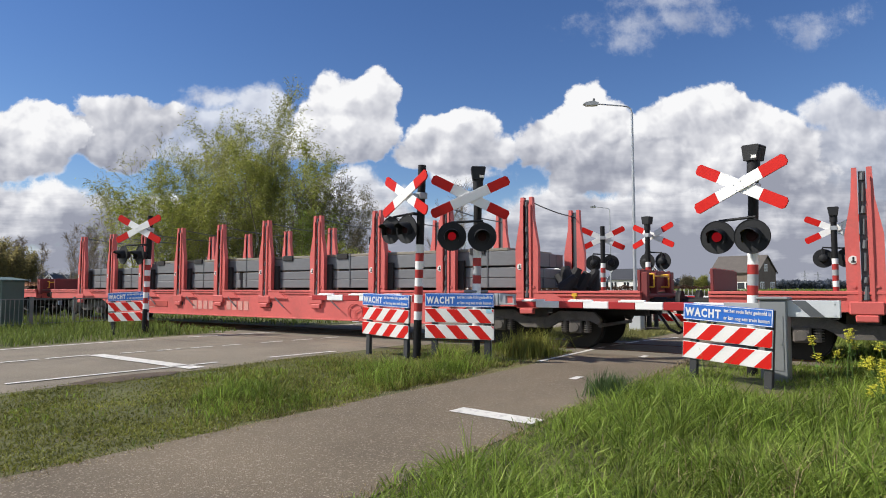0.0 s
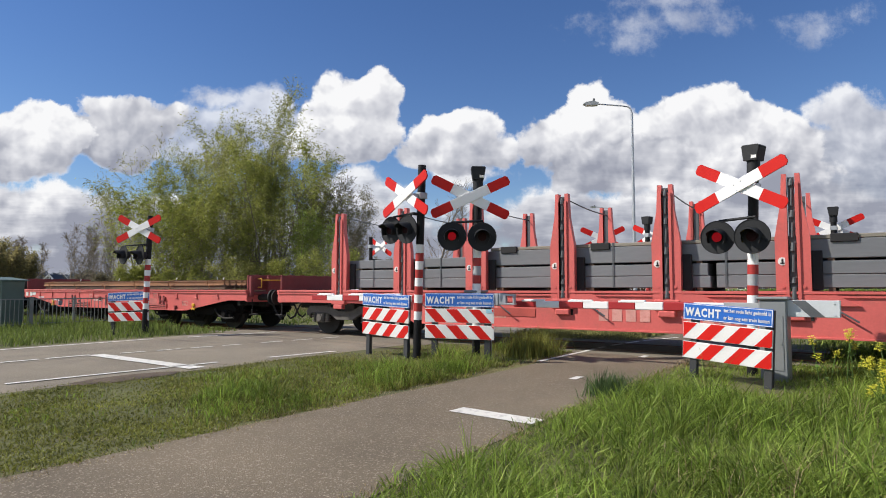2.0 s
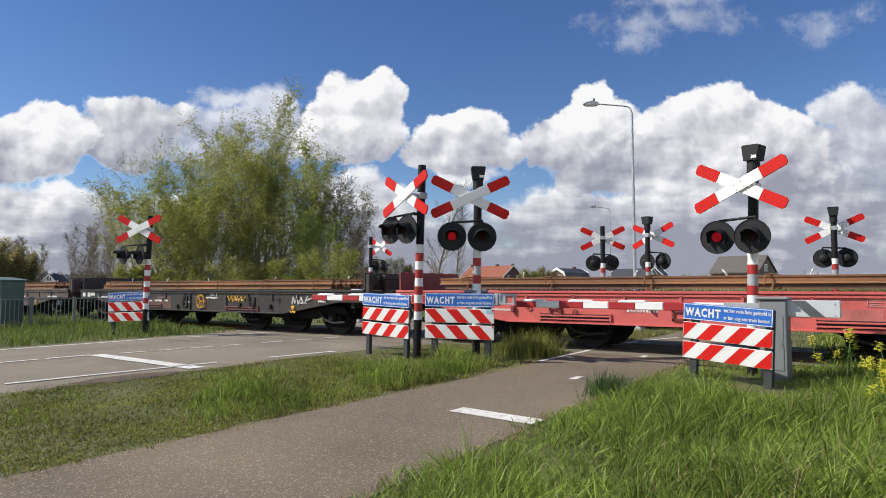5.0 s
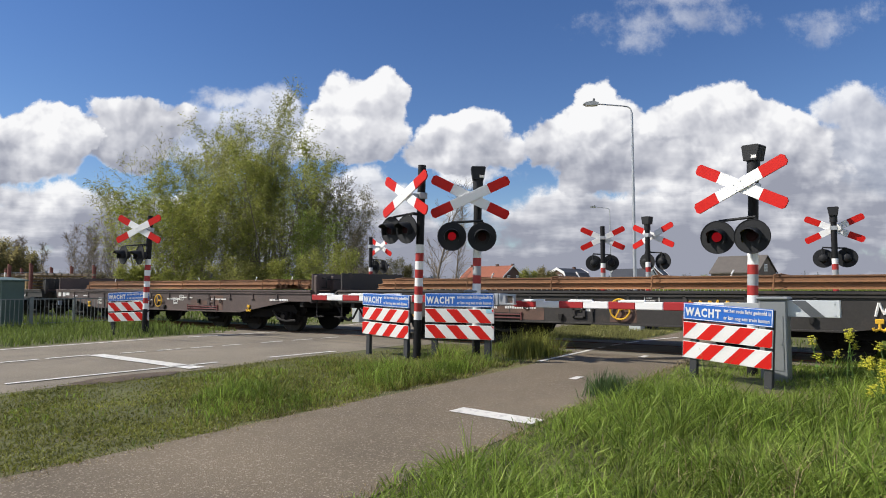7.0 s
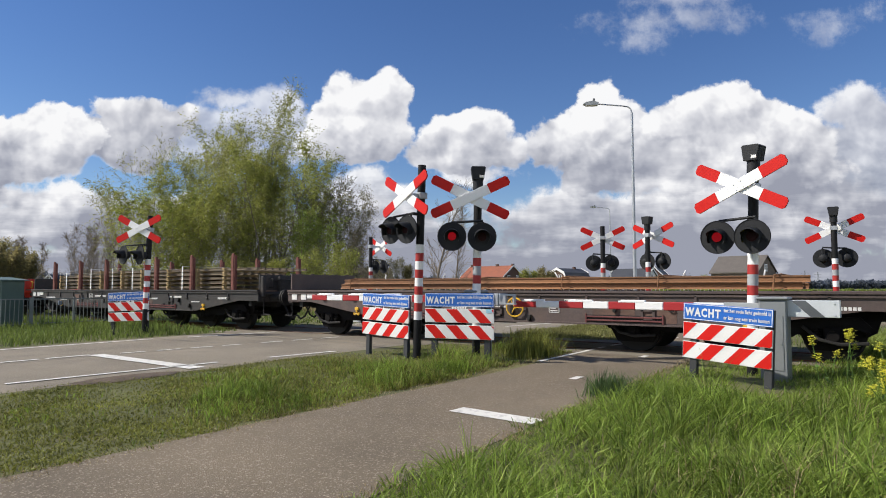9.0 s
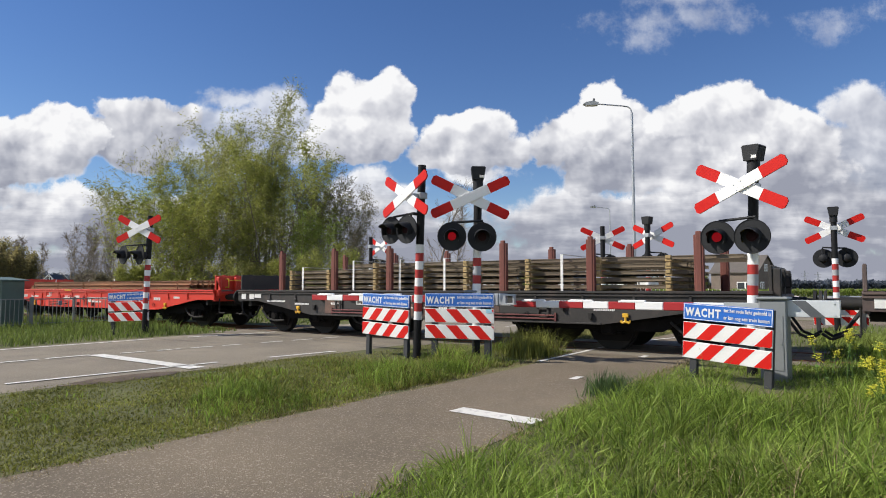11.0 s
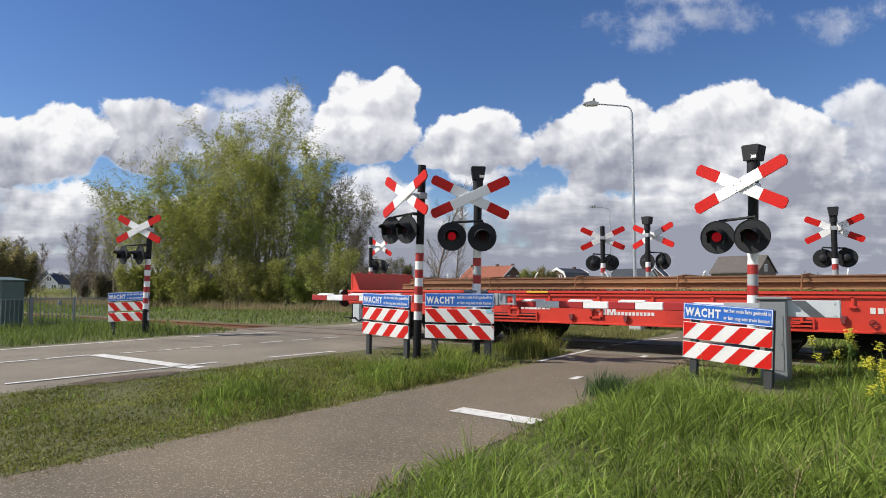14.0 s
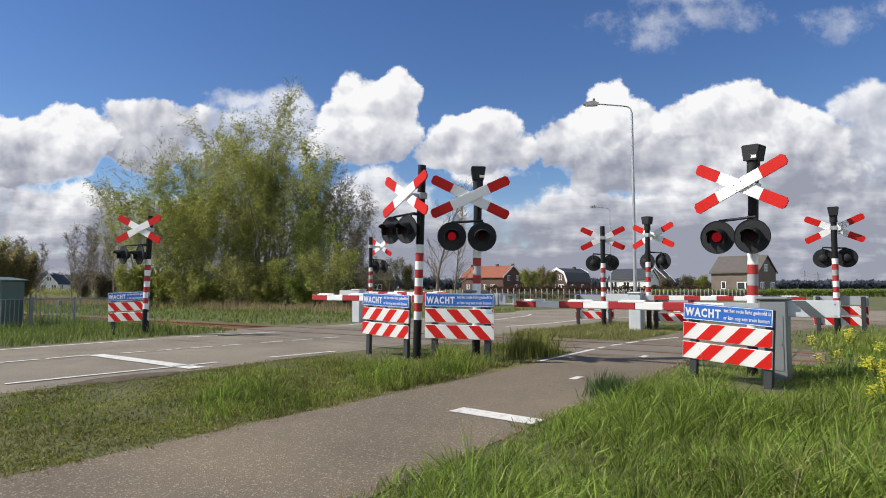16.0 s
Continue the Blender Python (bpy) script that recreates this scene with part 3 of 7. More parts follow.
    em = n.new("ShaderNodeEmission")
    l.new(ramp.outputs[0], em.inputs[0])
    em.inputs[1].default_value = 0.98
    clear = n.new("ShaderNodeBsdfTransparent")
    mx = n.new("ShaderNodeMixShader")
    l.new(alpha, mx.inputs[0])
    l.new(clear.outputs[0], mx.inputs[1])
    l.new(em.outputs[0], mx.inputs[2])
    out = n.new("ShaderNodeOutputMaterial")
    l.new(mx.outputs[0], out.inputs[0])
    return m


def make_clouds():
    """A piece of a great sphere round the view, with flat coordinates as seen from its middle."""
    bm = bmesh.new()
    layer = bm.loops.layers.uv.new("UVMap")
    R, cols, rows = 3600, 72, 22
    place = {}
    grid = []
    for j in range(rows + 1):
        row = []
        for i in range(cols + 1):
            az, el = radians(-52 + 104 * i / cols), radians(-0.4 + 34 * j / rows)
            v = bm.verts.new((R * math.cos(el) * math.sin(az), R * math.cos(el) * math.cos(az), R * math.sin(el)))
            place[v] = (math.tan(az), math.tan(el) / math.cos(az))
            row.append(v)
        grid.append(row)
    for j in range(rows):
        for i in range(cols):
            f = bm.faces.new((grid[j][i], grid[j][i + 1], grid[j + 1][i + 1], grid[j + 1][i]))
            for lp in f.loops:
                lp[layer].uv = place[lp.vert]
    me = bpy.data.meshes.new("backdrop")
    bm.to_mesh(me)
    bm.free()
    me.materials.append(cloud_material())
    ob = new("backdrop", me)
    ob.matrix_basis = pose(0, 0, 1.3, 0, 0, 33.8)
    return tagged(ob, "white and grey cumulus clouds in a blue spring sky", "clouds", kind="structure")


clouds = make_clouds()


def make_fill_clouds():
    """Unseen broken clouds round the rest of the horizon, glowing as added fill light."""
    m = bpy.data.materials.new("fill clouds round the horizon")
    m.use_nodes = True
    n, l = m.node_tree.nodes, m.node_tree.links
    n.clear()
    tc, k, r = n.new("ShaderNodeTexCoord"), n.new("ShaderNodeTexNoise"), n.new("ShaderNodeMapRange")
    k.inputs["Scale"].default_value, k.inputs["Detail"].default_value = 0.0016, 6
    l.new(tc.outputs["Object"], k.inputs["Vector"])
    l.new(k.outputs[0], r.inputs[0])
    r.inputs[1].default_value, r.inputs[2].default_value = 0.40, 0.54
    em, clear, mx, out = n.new("ShaderNodeEmission"), n.new("ShaderNodeBsdfTransparent"), n.new("ShaderNodeMixShader"), n.new("ShaderNodeOutputMaterial")
    em.inputs[0].default_value, em.inputs[1].default_value = (0.84, 0.88, 0.95, 1), 0.95
    l.new(r.outputs[0], mx.inputs[0])
    l.new(clear.outputs[0], mx.inputs[1])
    l.new(em.outputs[0], mx.inputs[2])
    l.new(mx.outputs[0], out.inputs[0])
    bm = bmesh.new()
    rows = []
    for j in range(9):
        el = radians(-0.4 + 33 * j / 8)
        rows.append([bm.verts.new((3600 * math.cos(el) * math.sin(a), 3600 * math.cos(el) * math.cos(a), 3600 * math.sin(el)))
                     for a in [radians(-33.8 + 52.5 + 255 * i / 64) for i in range(65)]])
    for j in range(8):
        for i in range(64):
            bm.faces.new((rows[j][i], rows[j][i + 1], rows[j + 1][i + 1], rows[j + 1][i]))
    me = bpy.data.meshes.new("backdrop")
    bm.to_mesh(me)
    bm.free()
    me.materials.append(m)
    tagged(new("backdrop", me), "broken white clouds out of view, glowing as added fill light", "clouds", kind="structure")


make_fill_clouds()


# ---- the crossing: masts with crosses and lamps ----
LENSES = []


def band_mast(parent, height, top_black, bands, grey_band=True, white_to=0.0):
    """The pole: black foot, red, white and grey bands, black head."""
    z = [0.0, 0.72]
    if white_to:
        # long white foot section, then red, grey, red and white
        bm = bmesh.new()
        rod(bm, (0, 0, -0.2), (0, 0, 0.44), 0.075, seg=16)
        part("pole_foot", bm, MAST_BLACK, parent, "black foot of the pole")
        bm = bmesh.new()
        rod(bm, (0, 0, 2.02), (0, 0, height), 0.075, seg=16)
        rod(bm, (0, 0, height - 0.62), (0, 0, height - 0.60), 0.082, seg=16)
        part("pole", bm, MAST_BLACK, parent, "black round steel pole")
        low = 0.44
        for top, material, label in ((white_to, SIGNAL_WHITE, "white band"), (white_to + 0.15, BAND_RED, "red band"), (white_to + 0.32, MAST_GREY, "grey band"), (white_to + 0.47, BAND_RED, "red band"), (2.02, SIGNAL_WHITE, "white band")):
            bm = bmesh.new()
            rod(bm, (0, 0, low), (0, 0, top), 0.078, seg=16)
            part("band", bm, material, parent, label)
            low = top
        return z
    step = (top_black - 0.72) / bands
    bm = bmesh.new()
    rod(bm, (0, 0, -0.2), (0, 0, 0.72), 0.075, seg=16)
    part("pole_foot", bm, MAST_BLACK, parent, "black foot of the pole")
    bm = bmesh.new()
    rod(bm, (0, 0, top_black), (0, 0, height), 0.075, seg=16)
    rod(bm, (0, 0, height - 0.62), (0, 0, height - 0.60), 0.082, seg=16)
    part("pole", bm, MAST_BLACK, parent, "black round steel pole")
    for k in range(bands):
        bm = bmesh.new()
        rod(bm, (0, 0, 0.72 + k * step), (0, 0, 0.72 + (k + 1) * step), 0.078, seg=16)
        grey = grey_band and k == bands - 3
        part("band", bm, MAST_GREY if grey else (SIGNAL_WHITE if k % 2 == 0 else BAND_RED), parent,
             "grey band" if grey else ("white band" if k % 2 == 0 else "red band"))
    return z


def cross_arm(parent, angle, y):
    """One arm of the cross, in the x-z plane, with clipped ends and red tips."""
    half, w, c = 0.77, 0.089, 0.04
    turn = pose(0, y, 0, 0, angle, 0)
    bm = bmesh.new()
    box(bm, (-half + 0.40, -0.012, -w), (half - 0.40, 0.012, w), 0.003)
    for x in (-0.06, 0.06):
        for z in (-0.05, 0.05):
            rod(bm, (x, -0.02, z), (x, 0.01, z), 0.012, seg=6)
    arm = part("cross_arm", bm, SIGNAL_WHITE, parent, "white reflective board", turn)
    for s in (-1, 1):
        bm = bmesh.new()
        prism(bm, [(s * (half - 0.40), -w), (s * (half - c), -w), (s * half, -w + c), (s * half, w - c), (s * (half - c), w), (s * (half - 0.40), w)], -0.0125, 0.0125)
        part("red_tip", bm, SIGNAL_RED, arm, "red reflective tip")


def flash_lamp(parent, at, lens_faces=True):
    """Round black backing board, hooded red lamp, housing behind."""
    bm = bmesh.new()
    rod(bm, (0, 0.0, 0), (0, 0.014, 0), 0.262, seg=32)
    tor = [(0.255 * math.cos(a), 0.0, 0.255 * math.sin(a)) for a in [i * math.tau / 32 for i in range(33)]]
    tube(bm, tor, 0.008, 5)
    rod(bm, (0, 0.01, 0), (0, 0.16, 0), 0.125, 0.10, seg=20)
    rod(bm, (0, 0.16, 0), (0, 0.19, 0), 0.10, 0.05, seg=20)
    lamp = part("flash_lamp", bm, LAMP_BLACK, parent, "round black backing board with a lamp", at)
    bm = bmesh.new()
    inner, outer = [], []
    steps = 14
    for i in range(steps + 1):
        a = radians(-35 + 250 * i / steps)
        d = 0.23 if 25 < math.degrees(a) < 155 else 0.11
        inner.append((bm.verts.new((0.138 * math.cos(a), 0, 0.138 * math.sin(a))), bm.verts.new((0.130 * math.cos(a), -d, 0.130 * math.sin(a) - 0.03))))
        outer.append((bm.verts.new((0.146 * math.cos(a), 0, 0.146 * math.sin(a))), bm.verts.new((0.138 * math.cos(a), -d, 0.138 * math.sin(a) - 0.03))))
    for i in range(steps):
        for q in (inner, outer):
            bm.faces.new((q[i][0], q[i + 1][0], q[i + 1][1], q[i][1]))
        bm.faces.new((inner[i][1], inner[i + 1][1], outer[i + 1][1], outer[i][1]))
    part("hood", bm, LAMP_BLACK, lamp, "black sun hood")
    if lens_faces:
        bm = bmesh.new()
        rod(bm, (0, -0.012, 0), (0, 0.0, 0), 0.076, 0.076, seg=20)
        for f in bm.faces:
            f.material_index = 0
        for f in bm.faces:
            if f.normal.y > 0.5 or f.calc_center_median().y > -0.007:
                f.material_index = 1
        me = mesh_of("lens", bm, LENS_LIT)
        me.materials.append(LENS_DARK)
        lens = new("lens", me)
        lens.parent = lamp
        lens.location = (0, -0.02, 0)
        tagged(lens, "red flashing signal lens")
        return lens


def crossing_signal(x, y, facing, lean=0.0, height=3.5, bell=True, lateral=-0.05, reach=0.28, base=0.0, label="", phase=0, lenses=True, tip=0.0, zl=2.12, zc=2.93, aside=0.0, lamp_turn=0.0, white_to=0.0):
    """facing: degrees by which the sign turns from looking along -y, counter-clockwise from above."""
    m = thing("crossing_signal", pose(x, y, base, tip, lean, facing), label, "crossing signal", "crossing signals")
    band_mast(m, height, 2.10, 9, bell or not lenses, white_to)
    if bell:
        bm = bmesh.new()
        rod(bm, (0, 0, height - 0.42), (0, 0, height - 0.22), 0.095, seg=16)
        prism(bm, [(-0.10, height - 0.24), (0.10, height - 0.24), (0.135, height - 0.02), (0.115, height), (-0.115, height), (-0.135, height - 0.02)], -0.12, 0.12)
        b = part("bell", bm, LAMP_BLACK, m, "black boxed bell")
        bm = bmesh.new()
        box(bm, (0.02, -0.124, height - 0.21), (0.10, -0.1205, height - 0.165))
        part("label_plate", bm, MARK_WHITE, b, "small white label")
    bm = bmesh.new()
    box(bm, (min(-0.03, aside), -reach, zc - 0.03), (0.03, -reach + 0.05, zc + 0.03))
    box(bm, (-0.03, -reach + 0.05, zc - 0.03), (0.03, -0.06, zc + 0.03))
    box(bm, (-0.085, -0.085, zc - 0.06), (0.085, 0.085, zc + 0.06), 0.01)
    part("bracket", bm, GALVANISED, m, "galvanised bracket")
    cross = part("cross", bmesh_plate(zc, reach), SIGNAL_WHITE, m, "white hub of the warning cross", pose(aside, 0, 0))
    cross_arm(cross, -25.5, -reach - 0.03)
    cross_arm(cross, 25.5, -reach - 0.0)
    for o in cross.children:
        o.matrix_basis = Matrix.Translation((0, 0, zc)) @ o.matrix_basis
    bm = bmesh.new()
    tube(bm, [(lateral - 0.29, -0.16, zl), (lateral - 0.29, -0.16, zl + 0.26), (max(0.02, lateral + 0.29), -0.16, zl + 0.30)], 0.022)
    tube(bm, [(lateral + 0.29, -0.16, zl), (lateral + 0.29, -0.16, zl + 0.28)], 0.022)
    tube(bm, [(0, 0, zl + 0.29), (0, -0.16, zl + 0.29)], 0.03)
    part("lamp_arm", bm, LAMP_BLACK, m, "black lamp arm")
    for k, s in enumerate((-1, 1)):
        ln = flash_lamp(m, pose(lateral + s * 0.272, -0.24, zl, 0, 0, lamp_turn), lenses)
        if ln and not bell:
            for slot in range(2):
                ln.material_slots[slot].link = "OBJECT"
                ln.material_slots[slot].material = LENS_DARK
        elif ln:
            LENSES.append((ln, (k + phase) % 2))
    bm = bmesh.new()
    box(bm, (-0.16, -0.16, -0.35), (0.16, 0.16, -0.06), 0.02)
    part("foot", bm, CONCRETE, m, "concrete foot")
    return m


def bmesh_plate(zc, reach):
    bm = bmesh.new()
    box(bm, (-0.07, -reach + 0.012, zc - 0.07), (0.07, -reach + 0.024, zc + 0.07))
    return bm


def facing_of(nx, ny):
    """Degrees of turn for a sign whose front looks towards (nx, ny)."""
    return math.degrees(math.atan2(nx, -ny))


tall = "banded crossing signal with cross and two lamps"
crossing_signal(-1.408, 10.60, facing_of(-0.33, -0.94), 2.1, 3.52, True, -0.17, 0.33, -0.02, tall + ", beside the cycle path", zc=2.87, zl=2.10, aside=-0.045, lamp_turn=12, white_to=1.21)
crossing_signal(-5.842, 9.80, facing_of(0.556, -0.83), 0.9, 3.53, True, -0.20, 0.20, 0.0, tall + ", in the grass strip", zc=2.94, zl=2.22, aside=-0.15, white_to=1.38)
crossing_signal(-6.80, 9.29, facing_of(-0.33, -0.94), 2.6, 3.57, False, -0.37, 0.28, 0.0, "leaning " + tall, zc=3.0, zl=2.37, aside=-0.10, lamp_turn=12)
crossing_signal(-16.50, 9.78, facing_of(0.32, -0.95), 1.6, 3.31, False, -0.36, 0.26, 0.0, tall + ", on the road's verge", zc=2.92, zl=2.20, aside=-0.12, lamp_turn=-24)
crossing_signal(-0.53, 19.98, facing_of(0.0, 1.0), 0, 3.51, True, 0.0, 0.25, 0.0, tall + ", beyond the track", lenses=False)
crossing_signal(-5.41, 19.48, facing_of(0.28, 0.96), 0, 3.51, True, -0.10, 0.28, 0.0, tall + ", beyond the track", lenses=False)
crossing_signal(-6.91, 19.68, facing_of(-0.34, 0.94), 0, 3.31, False, 0.02, 0.25, 0.0, tall + ", beyond the track", lenses=False)
crossing_signal(-15.93, 18.69, facing_of(0.245, 0.97), 0, 3.30, False, -0.25, 0.45, 0.0, tall + ", across the road", lenses=False)


# ---- striped warning boards ----
def clip_x(poly, lo, hi):
    for bound, keep in ((lo, 1), (hi, -1)):
        out = []
        for i, p in enumerate(poly):
            q = poly[(i + 1) % len(poly)]
            a, b = keep * (p[0] - bound) >= 0, keep * (q[0] - bound) >= 0
            if a:
                out.append(p)
            if a != b:
                t = (bound - p[0]) / (q[0] - p[0])
                out.append((bound, p[1] + t * (q[1] - p[1])))
        poly = out
        if not poly:
            return []
    return poly


def striped_plate(parent, z0, h, w, slant, both, y=-0.03):
    bm = bmesh.new()
    box(bm, (-w / 2, y, z0), (w / 2, y + 0.022, z0 + h), 0.006)
    plate = part("striped_board", bm, BOARD_WHITE, parent, "white and red striped board")
    period, shift = 0.413, h * 0.9 * slant
    k = -w / 2 - 1.5 * period
    while k < w:
        poly = clip_x([(k, z0 + 0.006), (k + period / 2, z0 + 0.006), (k + period / 2 + shift, z0 + h - 0.006), (k + shift, z0 + h - 0.006)], -w / 2 + 0.008, w / 2 - 0.008)
        if len(poly) > 2:
            bm = bmesh.new()
            prism(bm, poly, y - 0.003, y - 0.0005)
            part("red_stripe", bm, SIGNAL_RED, plate)
            if both:
                bm = bmesh.new()
                prism(bm, poly, y + 0.0225, y + 0.025)
                part("red_stripe", bm, SIGNAL_RED, plate)
        k += period


def warning_board(x, y, facing, tilt, slant, base=0.0, both=False, blue=True, w=1.27, label="", legs=(-0.52, 0.52)):
    t = thing("warning_board", pose(x, y, base, 0, tilt, facing), label, "warning board", "warning boards")
    for s in legs:
        bm = bmesh.new()
        box(bm, (s - 0.055, -0.005, -0.25), (s + 0.055, 0.07, 1.12), 0.008)
        part("post", bm, POST_PLASTIC, t, "charcoal plastic post")
    striped_plate(t, 0.33, 0.245, w, slant, both)
    striped_plate(t, 0.615, 0.245, w, slant, both)
    if blue:
        bm = bmesh.new()
        box(bm, (-w / 2, -0.035, 0.895), (w / 2, -0.010, 1.135), 0.004)
        sign = part("sign", bm, BOARD_BLUE, t, "blue sign with white words")
        bm = bmesh.new()
        a, b, c, d = -w / 2 + 0.008, w / 2 - 0.008, 0.903, 1.127
        for lo, hi in (((a, c), (b, c + 0.008)), ((a, d - 0.008), (b, d)), ((a, c + 0.008), (a + 0.008, d - 0.008)), ((b - 0.008, c + 0.008), (b, d - 0.008))):
            box(bm, (lo[0], -0.037, lo[1]), (hi[0], -0.0352, hi[1]))
        part("border", bm, SIGNAL_WHITE, sign, "thin white border")
        bm = bmesh.new()
        box(bm, (-w / 2 + 0.004, -0.0099, 0.90), (w / 2 - 0.004, -0.006, 1.13))
        part("sign_back", bm, STEEL_GREY, sign, "grey back")
        for words, size, width, px, pz, weight, spacing in (("WACHT", 0.165, 0.53, -0.605, 0.955, 0.04, 1.25), ("tot het rode licht gedoofd is", 0.075, 0.635, -0.03, 1.045, 0.022, 1.1), ("er kan nog een trein komen", 0.075, 0.62, -0.03, 0.945, 0.022, 1.1)):
            me = lettering(words, size, width * w / 1.27, weight, spacing)
            me.materials.append(BOARD_WHITE)
            ob = new("words", me)
            ob.parent = sign
            ob.matrix_basis = Matrix.Translation((px * w / 1.27, -0.0375, pz))
            tagged(ob, "white lettering")
    return t


stick = bmesh.new()
box(stick, (0.50, -0.0365, 0.80), (0.60, -0.0335, 0.86))
front = "blue waiting sign above two striped boards"
warning_board(-1.62, 9.55, facing_of(-0.28, -0.96), 3.2, 1, -0.085, label=front + ", in long grass", legs=(-0.48, 0.575))
warning_board(-7.58, 9.33, facing_of(-0.19, -0.98), 1.6, 1, 0.05, w=1.37, label=front + ", beside the road", legs=(-0.53, 0.58))
side_board = warning_board(-5.913, 9.345, facing_of(0.25, -0.97), 0.3, -1, 0.07, w=1.28, label=front + ", beside the cycle path", legs=(-0.47, 0.51))
warning_board(-16.95, 9.60, facing_of(0.40, -0.92), -2.2, -1, 0.05, label=front + ", on the road's verge")
part("sticker", stick, shader("pale blue sticker", (0.35, 0.62, 0.75), 0.5), side_board, "pale blue sticker")
back = "red and white striped boards on dark posts, beyond the track"
warning_board(-0.45, 20.1, facing_of(0.0, 1.0), 0, 1, -0.05, True, label=back)
warning_board(-4.75, 19.75, facing_of(0.1, 1.0), 0, 1, -0.05, True, label=back)
warning_board(-7.35, 20.0, facing_of(-0.2, 1.0), 0, 1, -0.05, True, label=back)
warning_board(-15.3, 18.5, facing_of(0.3, 0.95), 0, 1, -0.05, True, label=back)


# ---- barriers ----
def barrier(x, y, facing, length, z, cabinet, label, weight=True, first_red=True, base=0.0, weight_x=0.85, cab_x=0.35, cab_w=0.37, cab_low=-0.25):
    """A boom along its own -x, from the pivot at the origin; behind it the weight."""
    t = thing("crossing_barrier", pose(x, y, base, 0, 0, facing), label, "barrier", "crossing barriers")
    bm = bmesh.new()
    n = round(length / 0.45)
    step = length / n
    for k in range(n):
        bm = bmesh.new()
        h = 0.059 + 0.012 * k / n
        box(bm, (-length + k * step, -0.05, z - h), (-length + (k + 1) * step, 0.05, z + h), 0.012)
        red = (k % 2 == 0) == first_red
        part("boom_section", bm, BOOM_RED if red else SIGNAL_WHITE, t, "red boom section" if red else "white boom section")
        if k % 2 == 1 and k < n - 2:
            bm = bmesh.new()
            box(bm, (-length + (k - 0.55) * step, -0.03, z + h), (-length + (k + 0.35) * step, 0.03, z + h + 0.03), 0.006)
            box(bm, (-length + (k - 0.62) * step, -0.055, z + h - 0.012), (-length + (k + 0.30) * step, -0.045, z + h + 0.02), 0.003)
            part("boom_lamp", bm, SIGNAL_WHITE, t, "flat white boom lamp")
    bm = bmesh.new()
    box(bm, (-0.02, -0.045, z - 0.085), (0.55, 0.045, z + 0.075), 0.008)
    part("arm", bm, STEEL_GREY, t, "grey steel arm")
    bm = bmesh.new()
    c0, c1 = cab_x, cab_x + cab_w
    box(bm, (c0, -0.20, cab_low), (c1, 0.20, z + 0.12), 0.02)
    box(bm, (c0 - 0.03, -0.23, z + 0.12), (c1 + 0.03, 0.23, z + 0.17), 0.02)
    cab = part("cabinet", bm, cabinet, t, "grey drive cabinet")
    bm = bmesh.new()
    box(bm, (c0 + 0.05, -0.208, max(0.1, cab_low + 0.04)), (c1 - 0.05, -0.199, z - 0.1), 0.006)
    rod(bm, (c1 - 0.09, -0.225, max(0.5, cab_low + 0.12)), (c1 - 0.09, -0.20, max(0.5, cab_low + 0.12)), 0.015, seg=8)
    part("door", bm, cabinet, cab, "cabinet door with a latch")
    if weight:
        bm = bmesh.new()
        box(bm, (weight_x - 0.10, -0.10, z - 0.12), (weight_x + 0.62, -0.06, z + 0.12), 0.006)
        box(bm, (weight_x - 0.10, 0.06, z - 0.12), (weight_x + 0.62, 0.10, z + 0.12), 0.006)
        for px in (weight_x - 0.02, weight_x + 0.55):
            for pz in (-0.08, 0.08):
                rod(bm, (px, -0.112, z + pz), (px, 0.112, z + pz), 0.012, seg=6)
        w = part("counterweight", bm, CABINET_PALE, t, "pale grey counterweight")
        bm = bmesh.new()
        prism(bm, [(weight_x + 0.02, z + 0.117), (weight_x + 0.20, z + 0.117), (weight_x + 0.44, z - 0.117), (weight_x + 0.26, z - 0.117)], -0.104, -0.1005)
        part("dark_stripe", bm, STEEL_DARK, w, "dark diagonal stripe")
    return t


barrier(-1.75, 10.50, -2.0, 3.72, 1.0, CABINET_GREY, "red and white barrier boom lowered over the cycle path", base=0.0, weight_x=0.90, cab_x=0.50)
barrier(-6.45, 9.95, 0.0, 3.70, 1.09, CABINET_GREY, "red and white barrier boom lowered over the road's lane", weight=False, cab_x=0.42, cab_w=0.22, cab_low=0.62)
barrier(-15.55, 18.2, 180.0, 3.6, 1.09, CABINET_PALE, "red and white barrier boom lowered over the far lane")
barrier(-5.2, 19.3, 180.0, 4.0, 1.0, CABINET_PALE, "red and white barrier boom lowered over the far cycle path")
bm = bmesh.new()
for lo, hi in (((-5.42, 9.90, 1.0), (-5.28, 9.98, 1.20)), ((-5.28, 9.90, 1.155), (-5.10, 9.98, 1.19)), ((-5.28, 9.90, 1.0), (-5.10, 9.98, 1.03)), ((-5.14, 9.90, 1.03), (-5.11, 9.98, 1.155))):
    box(bm, lo, hi, 0.004)
box(bm, (-5.62, 9.88, 0.98), (-5.42, 10.0, 1.20), 0.01)
box(bm, (-5.71, 9.99, -0.2), (-5.64, 10.05, 1.0), 0.006)
solid("weight_frame", bm, GALVANISED, "galvanised weight frame of the road barrier on a short stand", "barrier weight")


